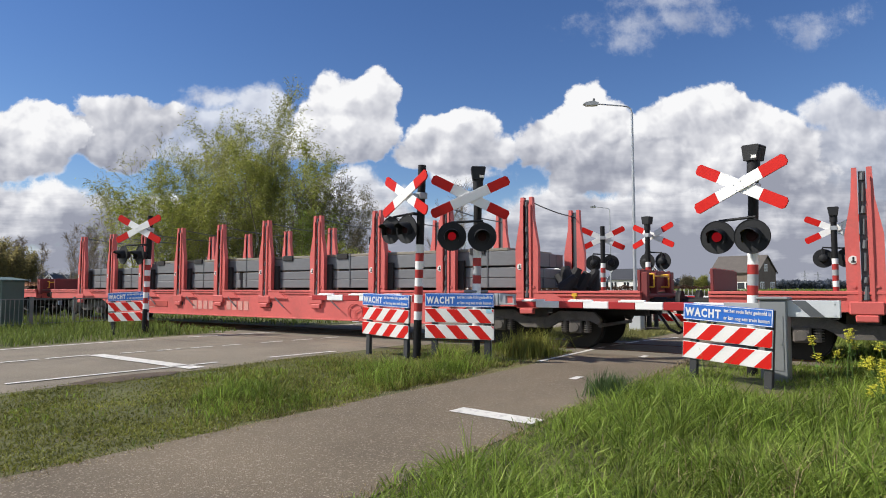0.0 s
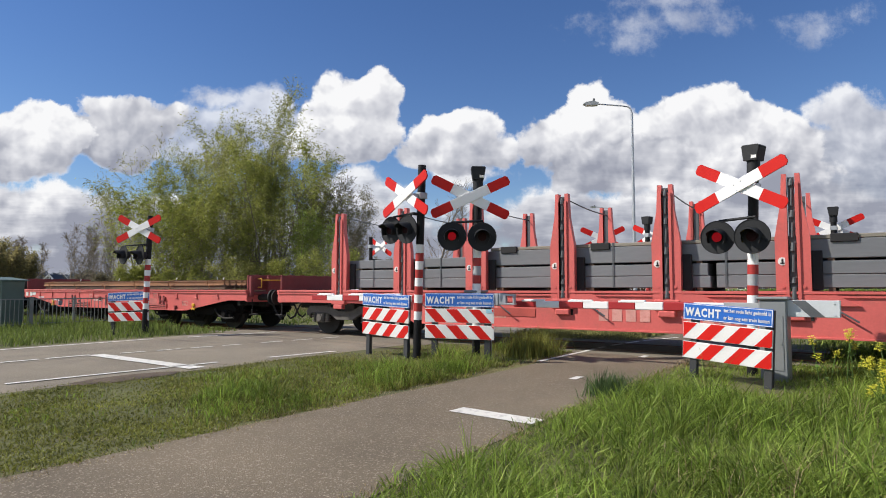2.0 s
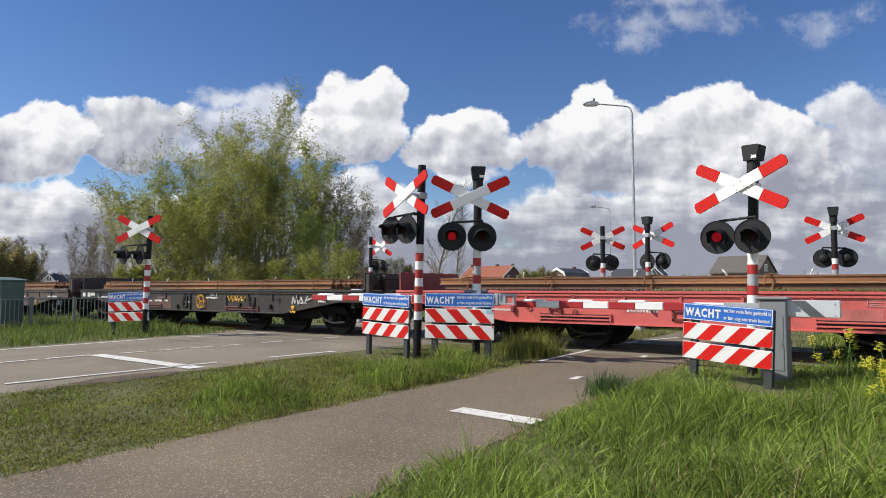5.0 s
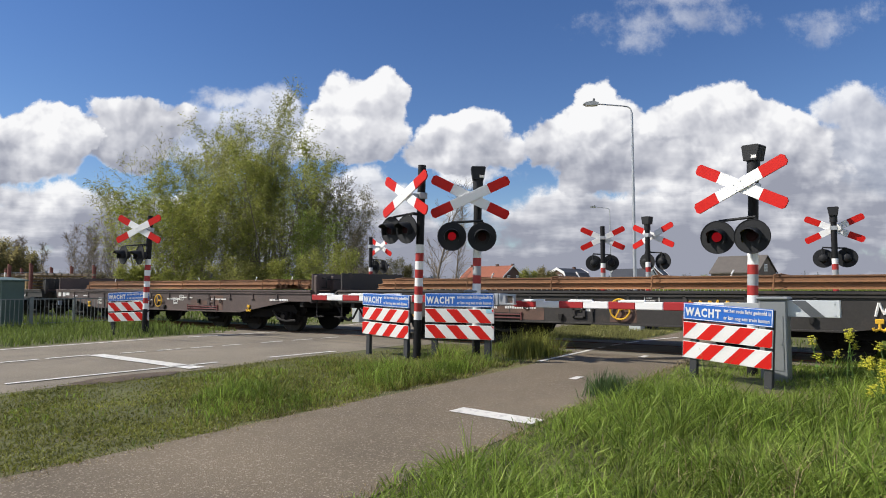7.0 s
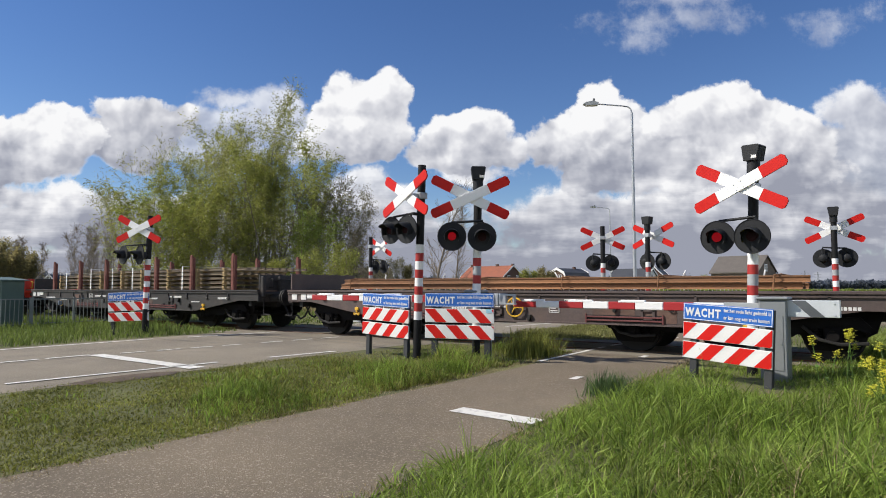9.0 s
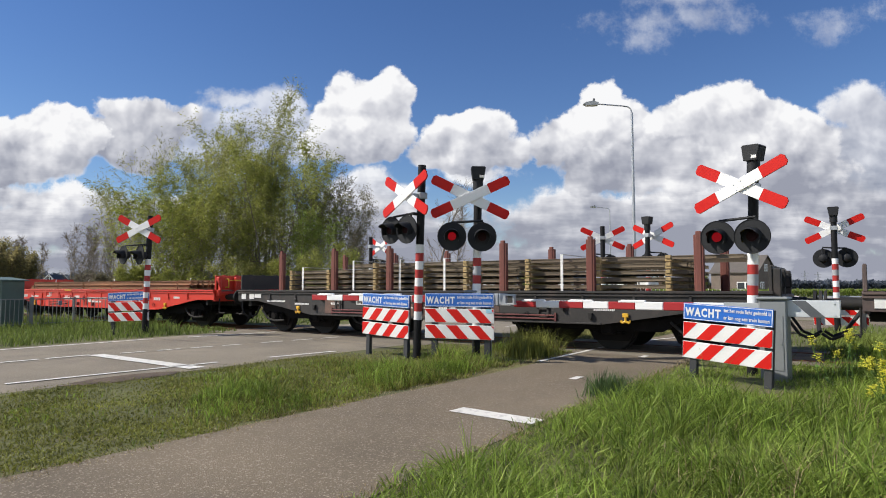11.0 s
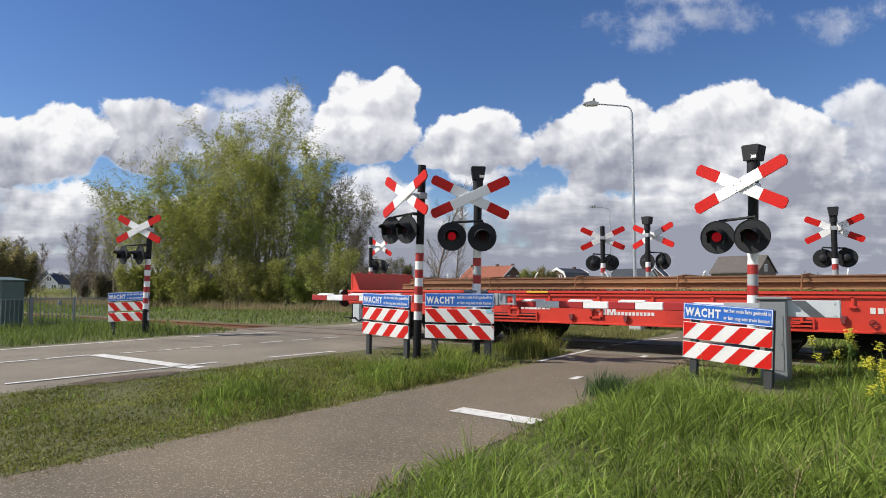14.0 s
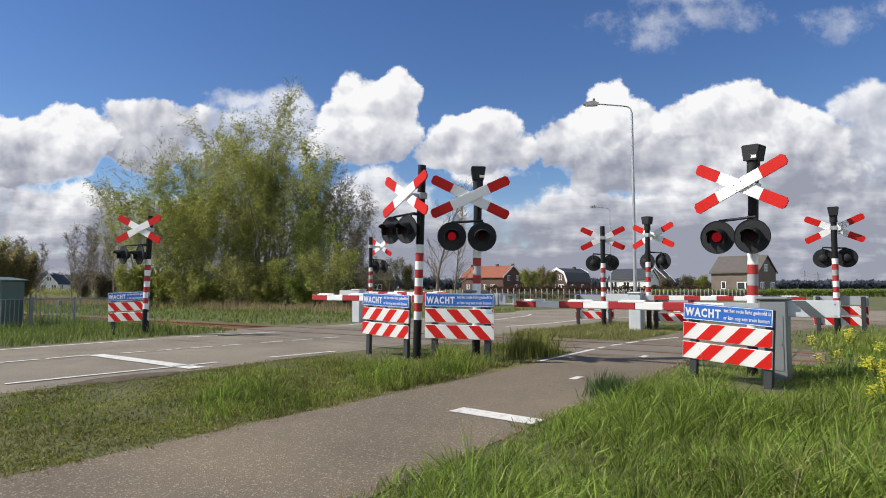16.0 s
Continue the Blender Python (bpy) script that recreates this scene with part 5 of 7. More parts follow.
def stake_wagon(q):
    L = 23.85
    t = on_train(thing("stake_wagon", pose(0, 0, 0), "faded red flat wagon with tall paired steel stakes", "goods wagon", "wagons of the train"), q)
    side_beams(t, L, WAGON_PINK, 0.42, 0.88, 3.9, 4.9)
    deck(t, L, WAGON_PINK)
    for x in (2.35, L - 2.35):
        add_bogie(t, x, 2)
    running_gear(t, L, WAGON_PINK)
    stake, chain_and_gap, disc, socket, gusset, lever, symbol = STAKE_SET
    for x in STAKES:
        for s in (-1, 1):
            turn = Matrix.Translation((x, s * (HALF + 0.02), 0)) @ (Matrix.Identity(4) if s < 0 else pose(0, 0, 0, 0, 0, 180))
            st = new("stake", stake)
            st.parent, st.matrix_basis = t, turn
            tagged(st, "pair of tall tapered red uprights")
            for name, me, at in (("chain_and_gap", chain_and_gap, (0, 0, 0)), ("mark_disc", disc, (-0.16, -0.062, 1.74)), ("symbol", symbol, (-0.16, -0.062, 1.74)), ("stake_socket", socket, (0, 0, 0)), ("gusset", gusset, (0, 0.0, 0)), ("lever", lever, (0, 0, 0))):
                if name == "lever" and (s > 0 or not 4.5 < x < L - 4.5):
                    continue
                o = new(name, me)
                o.parent, o.location = st, at
        bm = bmesh.new()
        pts = []
        for k in range(9):
            f = k / 8
            pts.append((x + 0.02 * math.sin(3 * f), -HALF + 2 * HALF * f, 3.20 - 0.05 * math.sin(math.pi * f) - 0.12 * f))
        tube(bm, pts, 0.014, 5)
        part("tie_cable", bm, STEEL_DARK, t, "dark tie cable")
    headboard(t, 0.02, HEADBOARD_RED, False, 0.42)
    headboard(t, L - 0.08, HEADBOARD_RED, True, 0.42, inward=-1)
    bars(t, [(9.5, 0.62, 1.1, 0.26), (11.2, 0.62, 1.1, 0.26), (6.3, 0.80, 0.9, 0.07), (6.3, 0.62, 1.1, 0.06), (19.6, 0.62, 0.3, 0.16)], material=FADED_MARK)
    bars(t, [(12.75, 0.70 + 0.055 * k, 0.5, 0.028) for k in range(3)], material=shader("darker red small lettering", (0.40, 0.07, 0.06), 0.6))
    # black plate stands in for the shade of a recessed step
    plate(t, 5.55, 0.62, 0.34, 0.28, UNDERFRAME, "black step panel painted as a shaded recess")
    plate(t, 5.64, 0.70, 0.14, 0.14, MARK_WHITE, "white label")
    plate(t, 7.0, 0.66, 1.1, 0.18, shader("red lettered panel", (0.42, 0.07, 0.055), 0.6), "darker red panel")
    for x in (8.9, 13.2, 19.3):
        plate(t, x, 0.72, 0.05, 0.14, UNDERFRAME, "dark fitting")
    bm = bmesh.new()
    tube(bm, [(16.48 + 0.25 * math.cos(a), -HALF - 0.08, 0.66 + 0.22 * math.sin(a)) for a in [i * math.tau / 18 for i in range(19)]], 0.014, 6)
    for a in (0.5, 2.6, 4.7):
        tube(bm, [(16.48, -HALF - 0.08, 0.66), (16.48 + 0.25 * math.cos(a), -HALF - 0.08, 0.66 + 0.22 * math.sin(a))], 0.011, 5)
    part("hand_wheel", bm, WAGON_PINK, t, "faded red brake wheel")
    yellow_hook(t, L - 1.35, 1.02)
    return t


STAKE_SET = stake_meshes()


def beam_stack(q, x0, x1):
    """Grey steel beams in four layers with straps and rubber strips."""
    t = on_train(thing("beam_stack", pose(0, 0, 0), "stack of long grey steel beams strapped in two tiers", "steel load"), q)
    cut, step = x0 + (x1 - x0) * 0.49, 6.8
    # two even layers below; above them a lower short stack and a taller long one with a pale top layer
    layers = ((1.285, 0.225, x0, cut - 0.06, BEAM_GREY), (1.285, 0.225, cut + 0.06, x1, BEAM_GREY), (1.518, 0.225, x0, cut - 0.06, BEAM_GREY), (1.518, 0.225, cut + 0.06, x1, BEAM_GREY),
              (1.785, 0.215, x0, step - 0.08, BEAM_GREY), (1.785, 0.33, step, x1, BEAM_GREY), (2.118, 0.072, step + 0.1, x1 - 0.3, BEAM_TAN))
    cols = 6
    w = 2 * (HALF - 0.13) / cols
    for z, h, a, b, steel in layers:
        for k in range(cols):
            bm = bmesh.new()
            j = 0.05 * noise.noise((k, z * 9, a))
            box(bm, (a + j, -HALF + 0.13 + k * w + 0.004, z), (b + j, -HALF + 0.13 + (k + 1) * w - 0.004, z + h), 0.012)
            part("beam", bm, steel, t)
    for x in [x0 + 0.9 + k * 2.113 for k in (0, 1, 3, 4, 6, 8)]:
        bm = bmesh.new()
        y0, y1, zt, zb = -HALF + 0.122, HALF - 0.122, 2.197 if x > step else 2.004, 1.28
        box(bm, (x, y0, zb), (x + 0.035, y0 + 0.006, zt))
        box(bm, (x, y1 - 0.006, zb), (x + 0.035, y1, zt))
        box(bm, (x, y0, zt), (x + 0.035, y1, zt + 0.006))
        part("strap", bm, STEEL_DARK, t, "dark steel strap")
    for k, x in enumerate(STAKES[:-1]):
        bm = bmesh.new()
        box(bm, (x + 0.27, -HALF + 0.04, 1.24), (x + 0.43, -HALF + 0.125, 1.92), 0.01)
        part("rubber_strip", bm, RUBBER, t, "black rubber guard")
        if k % 3 == 1 or x < step - 1:
            continue
        bm = bmesh.new()
        box(bm, (x + 0.55, -HALF + 0.10, 2.06), (x + 0.95, -HALF + 0.30, 2.205), 0.01)
        part("rubber_pad", bm, RUBBER, t, "black rubber pad")
    for x in [x0 + 0.4 + k * 2.113 for k in range(9)]:
        bm = bmesh.new()
        box(bm, (x, -HALF + 0.14, 1.222), (x + 0.10, HALF - 0.14, 1.284))
        box(bm, (x, -HALF + 0.15, 1.744), (x + 0.10, HALF - 0.15, 1.784))
        part("bearer", bm, RUST_DARK, t, "dark timber bearer")
    return t


WAGON_1 = -27.40
stake_wagon(WAGON_1)
beam_stack(WAGON_1, 2.50, 21.15)
stake_wagon(-2.31)
heap = on_train(thing("strap_heap", pose(0, 0, 0), "black heap of lashing straps on the deck", "straps"), WAGON_1)
for k in range(9):
    bm = bmesh.new()
    a = k * 1.7
    rod(bm, (22.0 + 0.12 * math.sin(a), -0.9 + 0.2 * k, 1.22), (22.0 + 0.3 * math.cos(a), -0.8 + 0.2 * k, 1.52 + 0.22 * abs(math.sin(a))), 0.17, 0.10, 9)
    part("strap_coil", bm, RUBBER, heap)


# -- short six-axle flat wagons --
def flat_wagon(q, L, paint, label, head, extras):
    t = on_train(thing("flat_wagon", pose(0, 0, 0), label, "goods wagon", "wagons of the train"), q)
    side_beams(t, L, paint, 0.54, 0.90, 0.9, 3.1)
    deck(t, L, paint)
    for x in (3.05, L - 3.05):
        add_bogie(t, x, 3)
    running_gear(t, L, paint)
    headboard(t, 0.02, head, False, 0.45)
    headboard(t, L - 0.08, head, True, 0.45, inward=-1)
    extras(t, L, paint)
    return t


def fittings(t, L, paint, seed, wheel):
    rnd = random.Random(seed)
    vent_box(t, 3.9, 0.60, 1.5, 0.14, paint, 2)
    vent_box(t, L - 5.6, 0.60, 1.5, 0.14, paint, 2)
    plate(t, 0.75, 0.99, 0.28, 0.15)
    for k in range(12):
        x = 1.4 + k * (L - 2.8) / 11
        bm = bmesh.new()
        box(bm, (x, -HALF - 0.075, 0.98), (x + 0.05, -HALF - 0.04, 1.14), 0.006)
        box(bm, (x - 0.03, -HALF - 0.085, 0.94), (x + 0.08, -HALF - 0.04, 0.985), 0.006)
        part("lashing_lug", bm, paint, t)
    side_clutter(t, L, paint, seed + 40)
    rows = []
    x = 1.3
    while x < L - 1.5:
        if rnd.random() < 0.75:
            tall = 1.7 if paint is WAGON_RED else 1.0
            rows.append((x, 0.78 + 0.18 * rnd.random(), 0.3 + 0.5 * rnd.random(), tall * (0.032 + 0.03 * rnd.random())))
        x += 0.75 + rnd.random() * 0.8
    bars(t, rows)
    for x in (4.0 + rnd.random(), 6.6, L - 4.5):
        bm = bmesh.new()
        for a, b in (((x, 0.66), (x + 0.05, 1.02)), ((x + 0.22, 0.66), (x + 0.27, 1.02)), ((x, 0.82), (x + 0.27, 0.86)), ((x, 0.66), (x + 0.27, 0.70))):
            box(bm, (a[0], -HALF - 0.08, a[1]), (b[0], -HALF - 0.045, b[1]), 0.004)
        part("ladder_frame", bm, HEADBOARD_RED if paint is WAGON_PINK else paint, t, "small step frame")
    yellow_hook(t, 2.6, 0.62)
    yellow_hook(t, L - 2.6, 0.62)
    if wheel:
        hand_wheel(t, wheel, 0.86)


def side_clutter(t, L, paint, seed):
    """Brackets, eyes, framed plates and patched paint along the near side beam."""
    rnd = random.Random(seed)
    dark = {WAGON_PINK: HEADBOARD_RED, WAGON_RED: HEADBOARD_RED}.get(paint, UNDERFRAME)
    y = -HALF - 0.046
    x = 3.2
    while x < L - 3.2:
        pick, z = rnd.random(), rnd.uniform(0.66, 0.98)
        bm = bmesh.new()
        if pick < 0.30:
            # shade under the bracket is put into its dark colour and tapered shape
            prism(bm, [(x, z), (x + 0.09, z), (x + 0.07, z - 0.13), (x + 0.02, z - 0.13)], y - 0.06, y)
            rod(bm, (x + 0.045, y - 0.07, z - 0.10), (x + 0.045, y, z - 0.10), 0.03, seg=8)
            part("bracket", bm, dark, t, "bracket coloured dark for its shade")
        elif pick < 0.48:
            tube(bm, [(x + 0.05 * math.cos(a), y - 0.03, z + 0.05 * math.sin(a)) for a in [i * math.tau / 10 for i in range(11)]], 0.012, 5)
            part("lashing_eye", bm, dark, t, "round lashing eye")
        elif pick < 0.68:
            w, h = rnd.uniform(0.16, 0.34), rnd.uniform(0.12, 0.2)
            for lo, hi in (((x, z), (x + w, z + 0.014)), ((x, z + h), (x + w, z + h + 0.014)), ((x, z), (x + 0.014, z + h)), ((x + w - 0.014, z), (x + w, z + h))):
                box(bm, (lo[0], y - 0.008, lo[1]), (hi[0], y - 0.001, hi[1]))
            for k in range(3):
                box(bm, (x + 0.03, y - 0.008, z + 0.03 + k * h * 0.3), (x + w * rnd.uniform(0.5, 0.9), y - 0.001, z + 0.03 + k * h * 0.3 + 0.016))
            part("marking", bm, FADED_MARK if paint is WAGON_PINK else MARK_WHITE, t, "framed data marking")
        elif pick < 0.86:
            w = rnd.uniform(0.3, 0.9)
            box(bm, (x, y - 0.005, 0.60), (x + w, y - 0.001, rnd.uniform(0.85, 1.05)))
            tone = {WAGON_PINK: PATCH_PINK, WAGON_RED: PATCH_RED}.get(paint, PATCH_BROWN)
            part("repainted_patch", bm, tone, t, "patch of differently worn paint")
        else:
            box(bm, (x, y - 0.035, 0.58), (x + 0.05, y, 1.08), 0.006)
            part("rib", bm, paint, t)
        x += rnd.uniform(0.35, 0.8)
    for x in (0.16, 0.52):
        plate(t, x, 0.95, 0.2, 0.17)


def rails_flat(q, x0, x1, z, layers, cols, material, label, lift=0.0, gap=0.0, jitter=0.25, ties=True, hl=0.13):
    """Rails side by side in layers; each rail is a piece of its own."""
    t = on_train(thing("rail_stack", pose(0, 0, 0), label, "rail load", "rail loads"), q)
    w = 2 * (HALF - 0.16) / cols
    for j in range(layers):
        for k in range(cols):
            a = x0 + jitter * (1 + noise.noise((k * 1.7, j * 2.3, q)))
            b = x1 - jitter * (1 + noise.noise((k * 2.1, j * 1.3, q + 9)))
            bm = bmesh.new()
            c = -HALF + 0.16 + (k + 0.5) * w
            prism(bm, [(p + c, s + z + j * (hl + gap)) for p, s in rail_profile(hl, min(0.14, w * 0.95), 0.07)], a, b, "x")
            part("rail", bm, material, t)
    if ties:
        n = 6
        for k in range(n):
            x = x0 + 0.8 + k * (x1 - x0 - 1.6) / (n - 1)
            bm = bmesh.new()
            top = z + layers * (hl + gap)
            y0 = -HALF + 0.11
            tube(bm, [(x, y0, z - 0.02), (x + 0.02, y0, top), (x + 0.12, y0 + 0.15, top + 0.02), (x + 0.12, HALF - 0.3, top + 0.02), (x + 0.02, -y0, top), (x, -y0, z - 0.02)], 0.016, 6)
            part("lashing", bm, RUST_PALE, t, "steel lashing")
    return t


def strap_ends(load, places, z):
    """Loose white strap ends standing up from the load."""
    for k, x in enumerate(places):
        bm = bmesh.new()
        lean = 0.05 * math.sin(k * 2.3)
        tube(bm, [(x, -0.6 + 0.2 * (k % 5), z), (x + lean, -0.6 + 0.2 * (k % 5), z + 0.09), (x + 2 * lean, -0.58 + 0.2 * (k % 5), z + 0.15)], 0.016, 5)
        part("strap_end", bm, STRAP_WHITE, load, "loose white strap end")


WAGON_2, WAGON_3, WAGON_4, WAGON_5, WAGON_6 = -43.32, -58.80, -74.22, -89.90, -105.68
flat_wagon(WAGON_2, 14.55, WAGON_PINK, "faded red six-axle flat wagon with low end boards", HEADBOARD_RED, lambda t, L, p: fittings(t, L, p, 3, None))
rails_flat(WAGON_2, 1.15, 13.3, 1.255, 1, 14, RUST_DARK, "dark rusty rails lying side by side on the wagon", hl=0.10)
load = rails_flat(WAGON_2, 1.0, 13.2, 1.36, 1, 12, RUST_PALE, "brown rails lying upright on a lower layer", ties=True, hl=0.15)
strap_ends(load, (3.1, 5.6, 7.4, 8.8, 11.3, 12.1), 1.50)
grey_wagon = flat_wagon(WAGON_3, 14.40, WAGON_GREY, "grimy dark grey six-axle flat wagon with graffiti", WAGON_GREY, lambda t, L, p: fittings(t, L, p, 5, 7.6))
load = rails_flat(WAGON_3, 1.0, 13.2, 1.255, 2, 13, RUST_PALE, "brown rails stacked in two layers", hl=0.125)
strap_ends(load, (2.2, 4.1, 6.3, 9.4, 12.4), 1.49)
flat_wagon(WAGON_4, 14.42, WAGON_BROWN, "grimy brown six-axle flat wagon", WAGON_BROWN, lambda t, L, p: fittings(t, L, p, 8, 7.2))
load = rails_flat(WAGON_4, 1.4, 13.0, 1.255, 2, 13, RUST_PALE, "brown rails stacked in two uneven layers", hl=0.125, jitter=0.5)
strap_ends(load, (2.9, 4.6, 7.7, 10.4, 11.9), 1.49)
brown_wagon = flat_wagon(WAGON_5, 14.40, WAGON_GREY, "grimy dark grey six-axle flat wagon with short stakes", WAGON_GREY, lambda t, L, p: fittings(t, L, p, 11, None))
red_wagon = flat_wagon(WAGON_6, 14.60, WAGON_RED, "bright red six-axle flat wagon with low end boards", WAGON_RED, lambda t, L, p: fittings(t, L, p, 14, None))
load = rails_flat(WAGON_6, 1.3, 13.2, 1.255, 2, 13, RUST_PALE, "brown rails stacked in two layers on the red wagon", hl=0.125, jitter=0.4)
strap_ends(load, (2.6, 4.9, 6.6, 8.5, 11.0), 1.49)

plate(red_wagon, 5.2, 1.176, 0.5, 0.04, YELLOW, "yellow paint mark on the deck flange", y=-HALF - 0.104)
bars(red_wagon, [(6.8, 0.86, 1.5, 0.075), (6.8, 0.74, 1.1, 0.065), (9.4, 0.80, 0.9, 0.09), (1.1, 0.92, 0.8, 0.06)])


def short_stakes(wagon):
    """Rusty posts along both sides of the fifth wagon."""
    bm = bmesh.new()
    box(bm, (-0.09, -0.05, 0.95), (0.09, 0.05, 2.28), 0.012)
    box(bm, (-0.05, -0.065, 1.0), (0.05, 0.0, 2.34), 0.01)
    me = mesh_of("stake", bm, shader("reddish rusty stake", (0.16, 0.055, 0.042), 0.8, var=0.3, bump=0.1, dirt=(0.09, 0.05, 0.04), dirt_amount=0.3))
    for x in (1.85, 3.9, 5.8, 7.95, 9.05, 11.08, 13.18):
        if x == 7.95:
            continue
        for s in (-1, 1):
            o = new("stake", me)
            o.parent, o.location = wagon, (x, s * (HALF - 0.02), 0)
            tagged(o, "short rusty red-brown stake")


short_stakes(brown_wagon)


def spaced_rails(q):
    t = on_train(thing("spaced_rail_stack", pose(0, 0, 0), "rails in five layers parted by pale timber blocks", "rail load", "rail loads"), q)
    cols, hl, pitch = 8, 0.075, 0.142
    w = 2 * (HALF - 0.2) / cols
    for j in range(5):
        a0, b0 = (1.9, 12.9) if j < 4 else (4.1, 13.9)
        for k in range(cols):
            a, b = a0 + 0.25 * noise.noise((k, j, 1)), b0 + 0.25 * noise.noise((k, j, 5))
            bm = bmesh.new()
            c = -HALF + 0.2 + (k + 0.5) * w
            prism(bm, [(p + c, s + 1.27 + j * pitch) for p, s in rail_profile(hl, 0.15, 0.08, 0.03)], a, b, "x")
            part("rail", bm, OLD_RAIL, t)
    for x in (2.15, 3.6, 5.25, 6.7, 8.0, 9.6, 11.2, 12.6):
        for j in range(5 if x > 4 else 4):
            bm = bmesh.new()
            box(bm, (x - 0.06, -HALF + 0.08, 1.225 + j * pitch), (x + 0.06, HALF - 0.08, 1.272 + j * pitch), 0.006)
            box(bm, (x - 0.05, -HALF + 0.06, 1.275 + j * pitch), (x + 0.05, -HALF + 0.19, 1.345 + j * pitch), 0.008)
            part("timber_block", bm, TIMBER, t, "pale timber spacer")
    for x in (2.6, 4.5, 6.05, 7.4, 10.4):
        bm = bmesh.new()
        top = 1.99 if x > 4 else 1.85
        box(bm, (x - 0.03, -HALF + 0.10, 1.22), (x + 0.03, -HALF + 0.112, top), 0.002)
        box(bm, (x - 0.03, -HALF + 0.10, top), (x + 0.03, HALF - 0.1, top + 0.01), 0.002)
        part("strap", bm, STRAP_WHITE, t, "white lashing strap")


spaced_rails(WAGON_5)


def graffiti(wagon, x, z, colour, strokes, label):
    bm = bmesh.new()
    for line in strokes:
        tube(bm, [(x + a, -HALF - 0.055, z + b) for a, b in line], 0.022, 5)
    part("graffiti", bm, colour, wagon, label)


graffiti(grey_wagon, 11.75, 0.80, MARK_WHITE, [[(0, .02), (.05, .24), (.12, .05), (.2, .26), (.26, .02), (.36, .22), (.44, .08)], [(.5, .04), (.62, .26), (.56, .12), (.78, .2)]], "white paint scrawl on the wagon's side")
graffiti(grey_wagon, 8.9, 0.84, YELLOW, [[(0, .2), (.1, .05), (.2, .2), (.25, .02), (.36, .2), (.45, .06), (.5, .22)], [(.52, .02), (.66, .2), (.74, .04), (.85, .18)]], "yellow paint scrawl on the wagon's side")


# ---- houses far off ----
def opening(t, x, z, w, h, y, frame_material=TRIM_WHITE, axis="y"):
    """A window with frame, sill and dark pane on a wall plane."""
    def put(lo, hi):
        b = bmesh.new()
        if axis == "y":
            box(b, lo, hi)
        else:
            box(b, (lo[1], lo[0], lo[2]), (hi[1], hi[0], hi[2]))
        return b
    s = -1 if y < 0 else 1
    y0, y1 = sorted((y - s * 0.05, y + s * 0.06))
    wnd = part("window", put((x, y0, z), (x + w, y1, z + h)), frame_material, t, "white framed window")
    y0, y1 = sorted((y + s * 0.062, y + s * 0.08))
    half = w / 2
    for k in range(2 if w > 0.9 else 1):
        ww = half if w > 0.9 else w
        part("pane", put((x + k * half + 0.13, y0, z + 0.14), (x + k * half + ww - 0.13, y1, z + h - 0.14)), GLASS_DARK, wnd)


def house(m, w, d, eave, ridge, wall_mat, roof_mat, label, windows, gables=(), gambrel=False, chimney=None, trim=True):
    """w along x (the ridge), d along y; origin at the middle of the foot."""
    t = thing("house", m, label, "house", "houses")
    hw, hd = w / 2, d / 2
    if gambrel:
        shape = [(-hd, eave), (-hd * 0.72, eave + (ridge - eave) * 0.66), (0, ridge), (hd * 0.72, eave + (ridge - eave) * 0.66), (hd, eave)]
    else:
        shape = [(-hd, eave), (0, ridge), (hd, eave)]
    bm = bmesh.new()
    prism(bm, [(-hd, -0.5)] + shape + [(hd, -0.5)], -hw, hw, "x")
    part("wall", bm, wall_mat, t)
    bm = bmesh.new()
    outer = [(p * 1.07, q + 0.06) for p, q in shape]
    outer[0] = (outer[0][0] - 0.1, outer[0][1] - 0.2)
    outer[-1] = (outer[-1][0] + 0.1, outer[-1][1] - 0.2)
    inner = [(p, q + 0.22) for p, q in outer]
    prism(bm, outer + inner[::-1], -hw - 0.25, hw + 0.25, "x")
    roof = part("roof", bm, roof_mat, t)
    if trim:
        for s in (-1, 1):
            bm = bmesh.new()
            band = [(p * (0.9 if gambrel else 1.02), q - (0.3 if gambrel else 0.02)) for p, q in outer]
            prism(bm, band + [(p, q + 0.18) for p, q in inner][::-1], s * (hw + 0.26), s * (hw + 0.34), "x")
            part("gable_board", bm, TRIM_WHITE, roof, "white gable board")
    for s in (-1, 1):
        bm = bmesh.new()
        box(bm, (-hw - 0.2, min(s * (hd + 0.05), s * (hd + 0.25)), eave - 0.12), (hw + 0.2, max(s * (hd + 0.05), s * (hd + 0.25)), eave + 0.06))
        part("gutter", bm, TRIM_WHITE, roof, "white gutter")
    for k in (chimney or ()):
        bm = bmesh.new()
        box(bm, (k - 0.35, -0.35, ridge - 0.6), (k + 0.35, 0.35, ridge + 0.75))
        part("chimney", bm, BRICK_RED, roof, "brick chimney")
    for x, z, ww, hh in windows:
        opening(t, x, z, ww, hh, -hd)
    for side, y, z, ww, hh in gables:
        opening(t, y, z, ww, hh, side * hw, axis="x")
    return t


def cam_spot(px, depth):
    """A place at a share of the view's half width and a distance along the view."""
    a = radians(33.8)
    X = px * depth
    return X * math.cos(a) - depth * math.sin(a), X * math.sin(a) + depth * math.cos(a)


def far_house(px, depth, turn, *args, **kw):
    x, y = cam_spot(px, depth)
    return house(pose(x, y, 0, 0, 0, 33.8 + turn), *args, **kw)


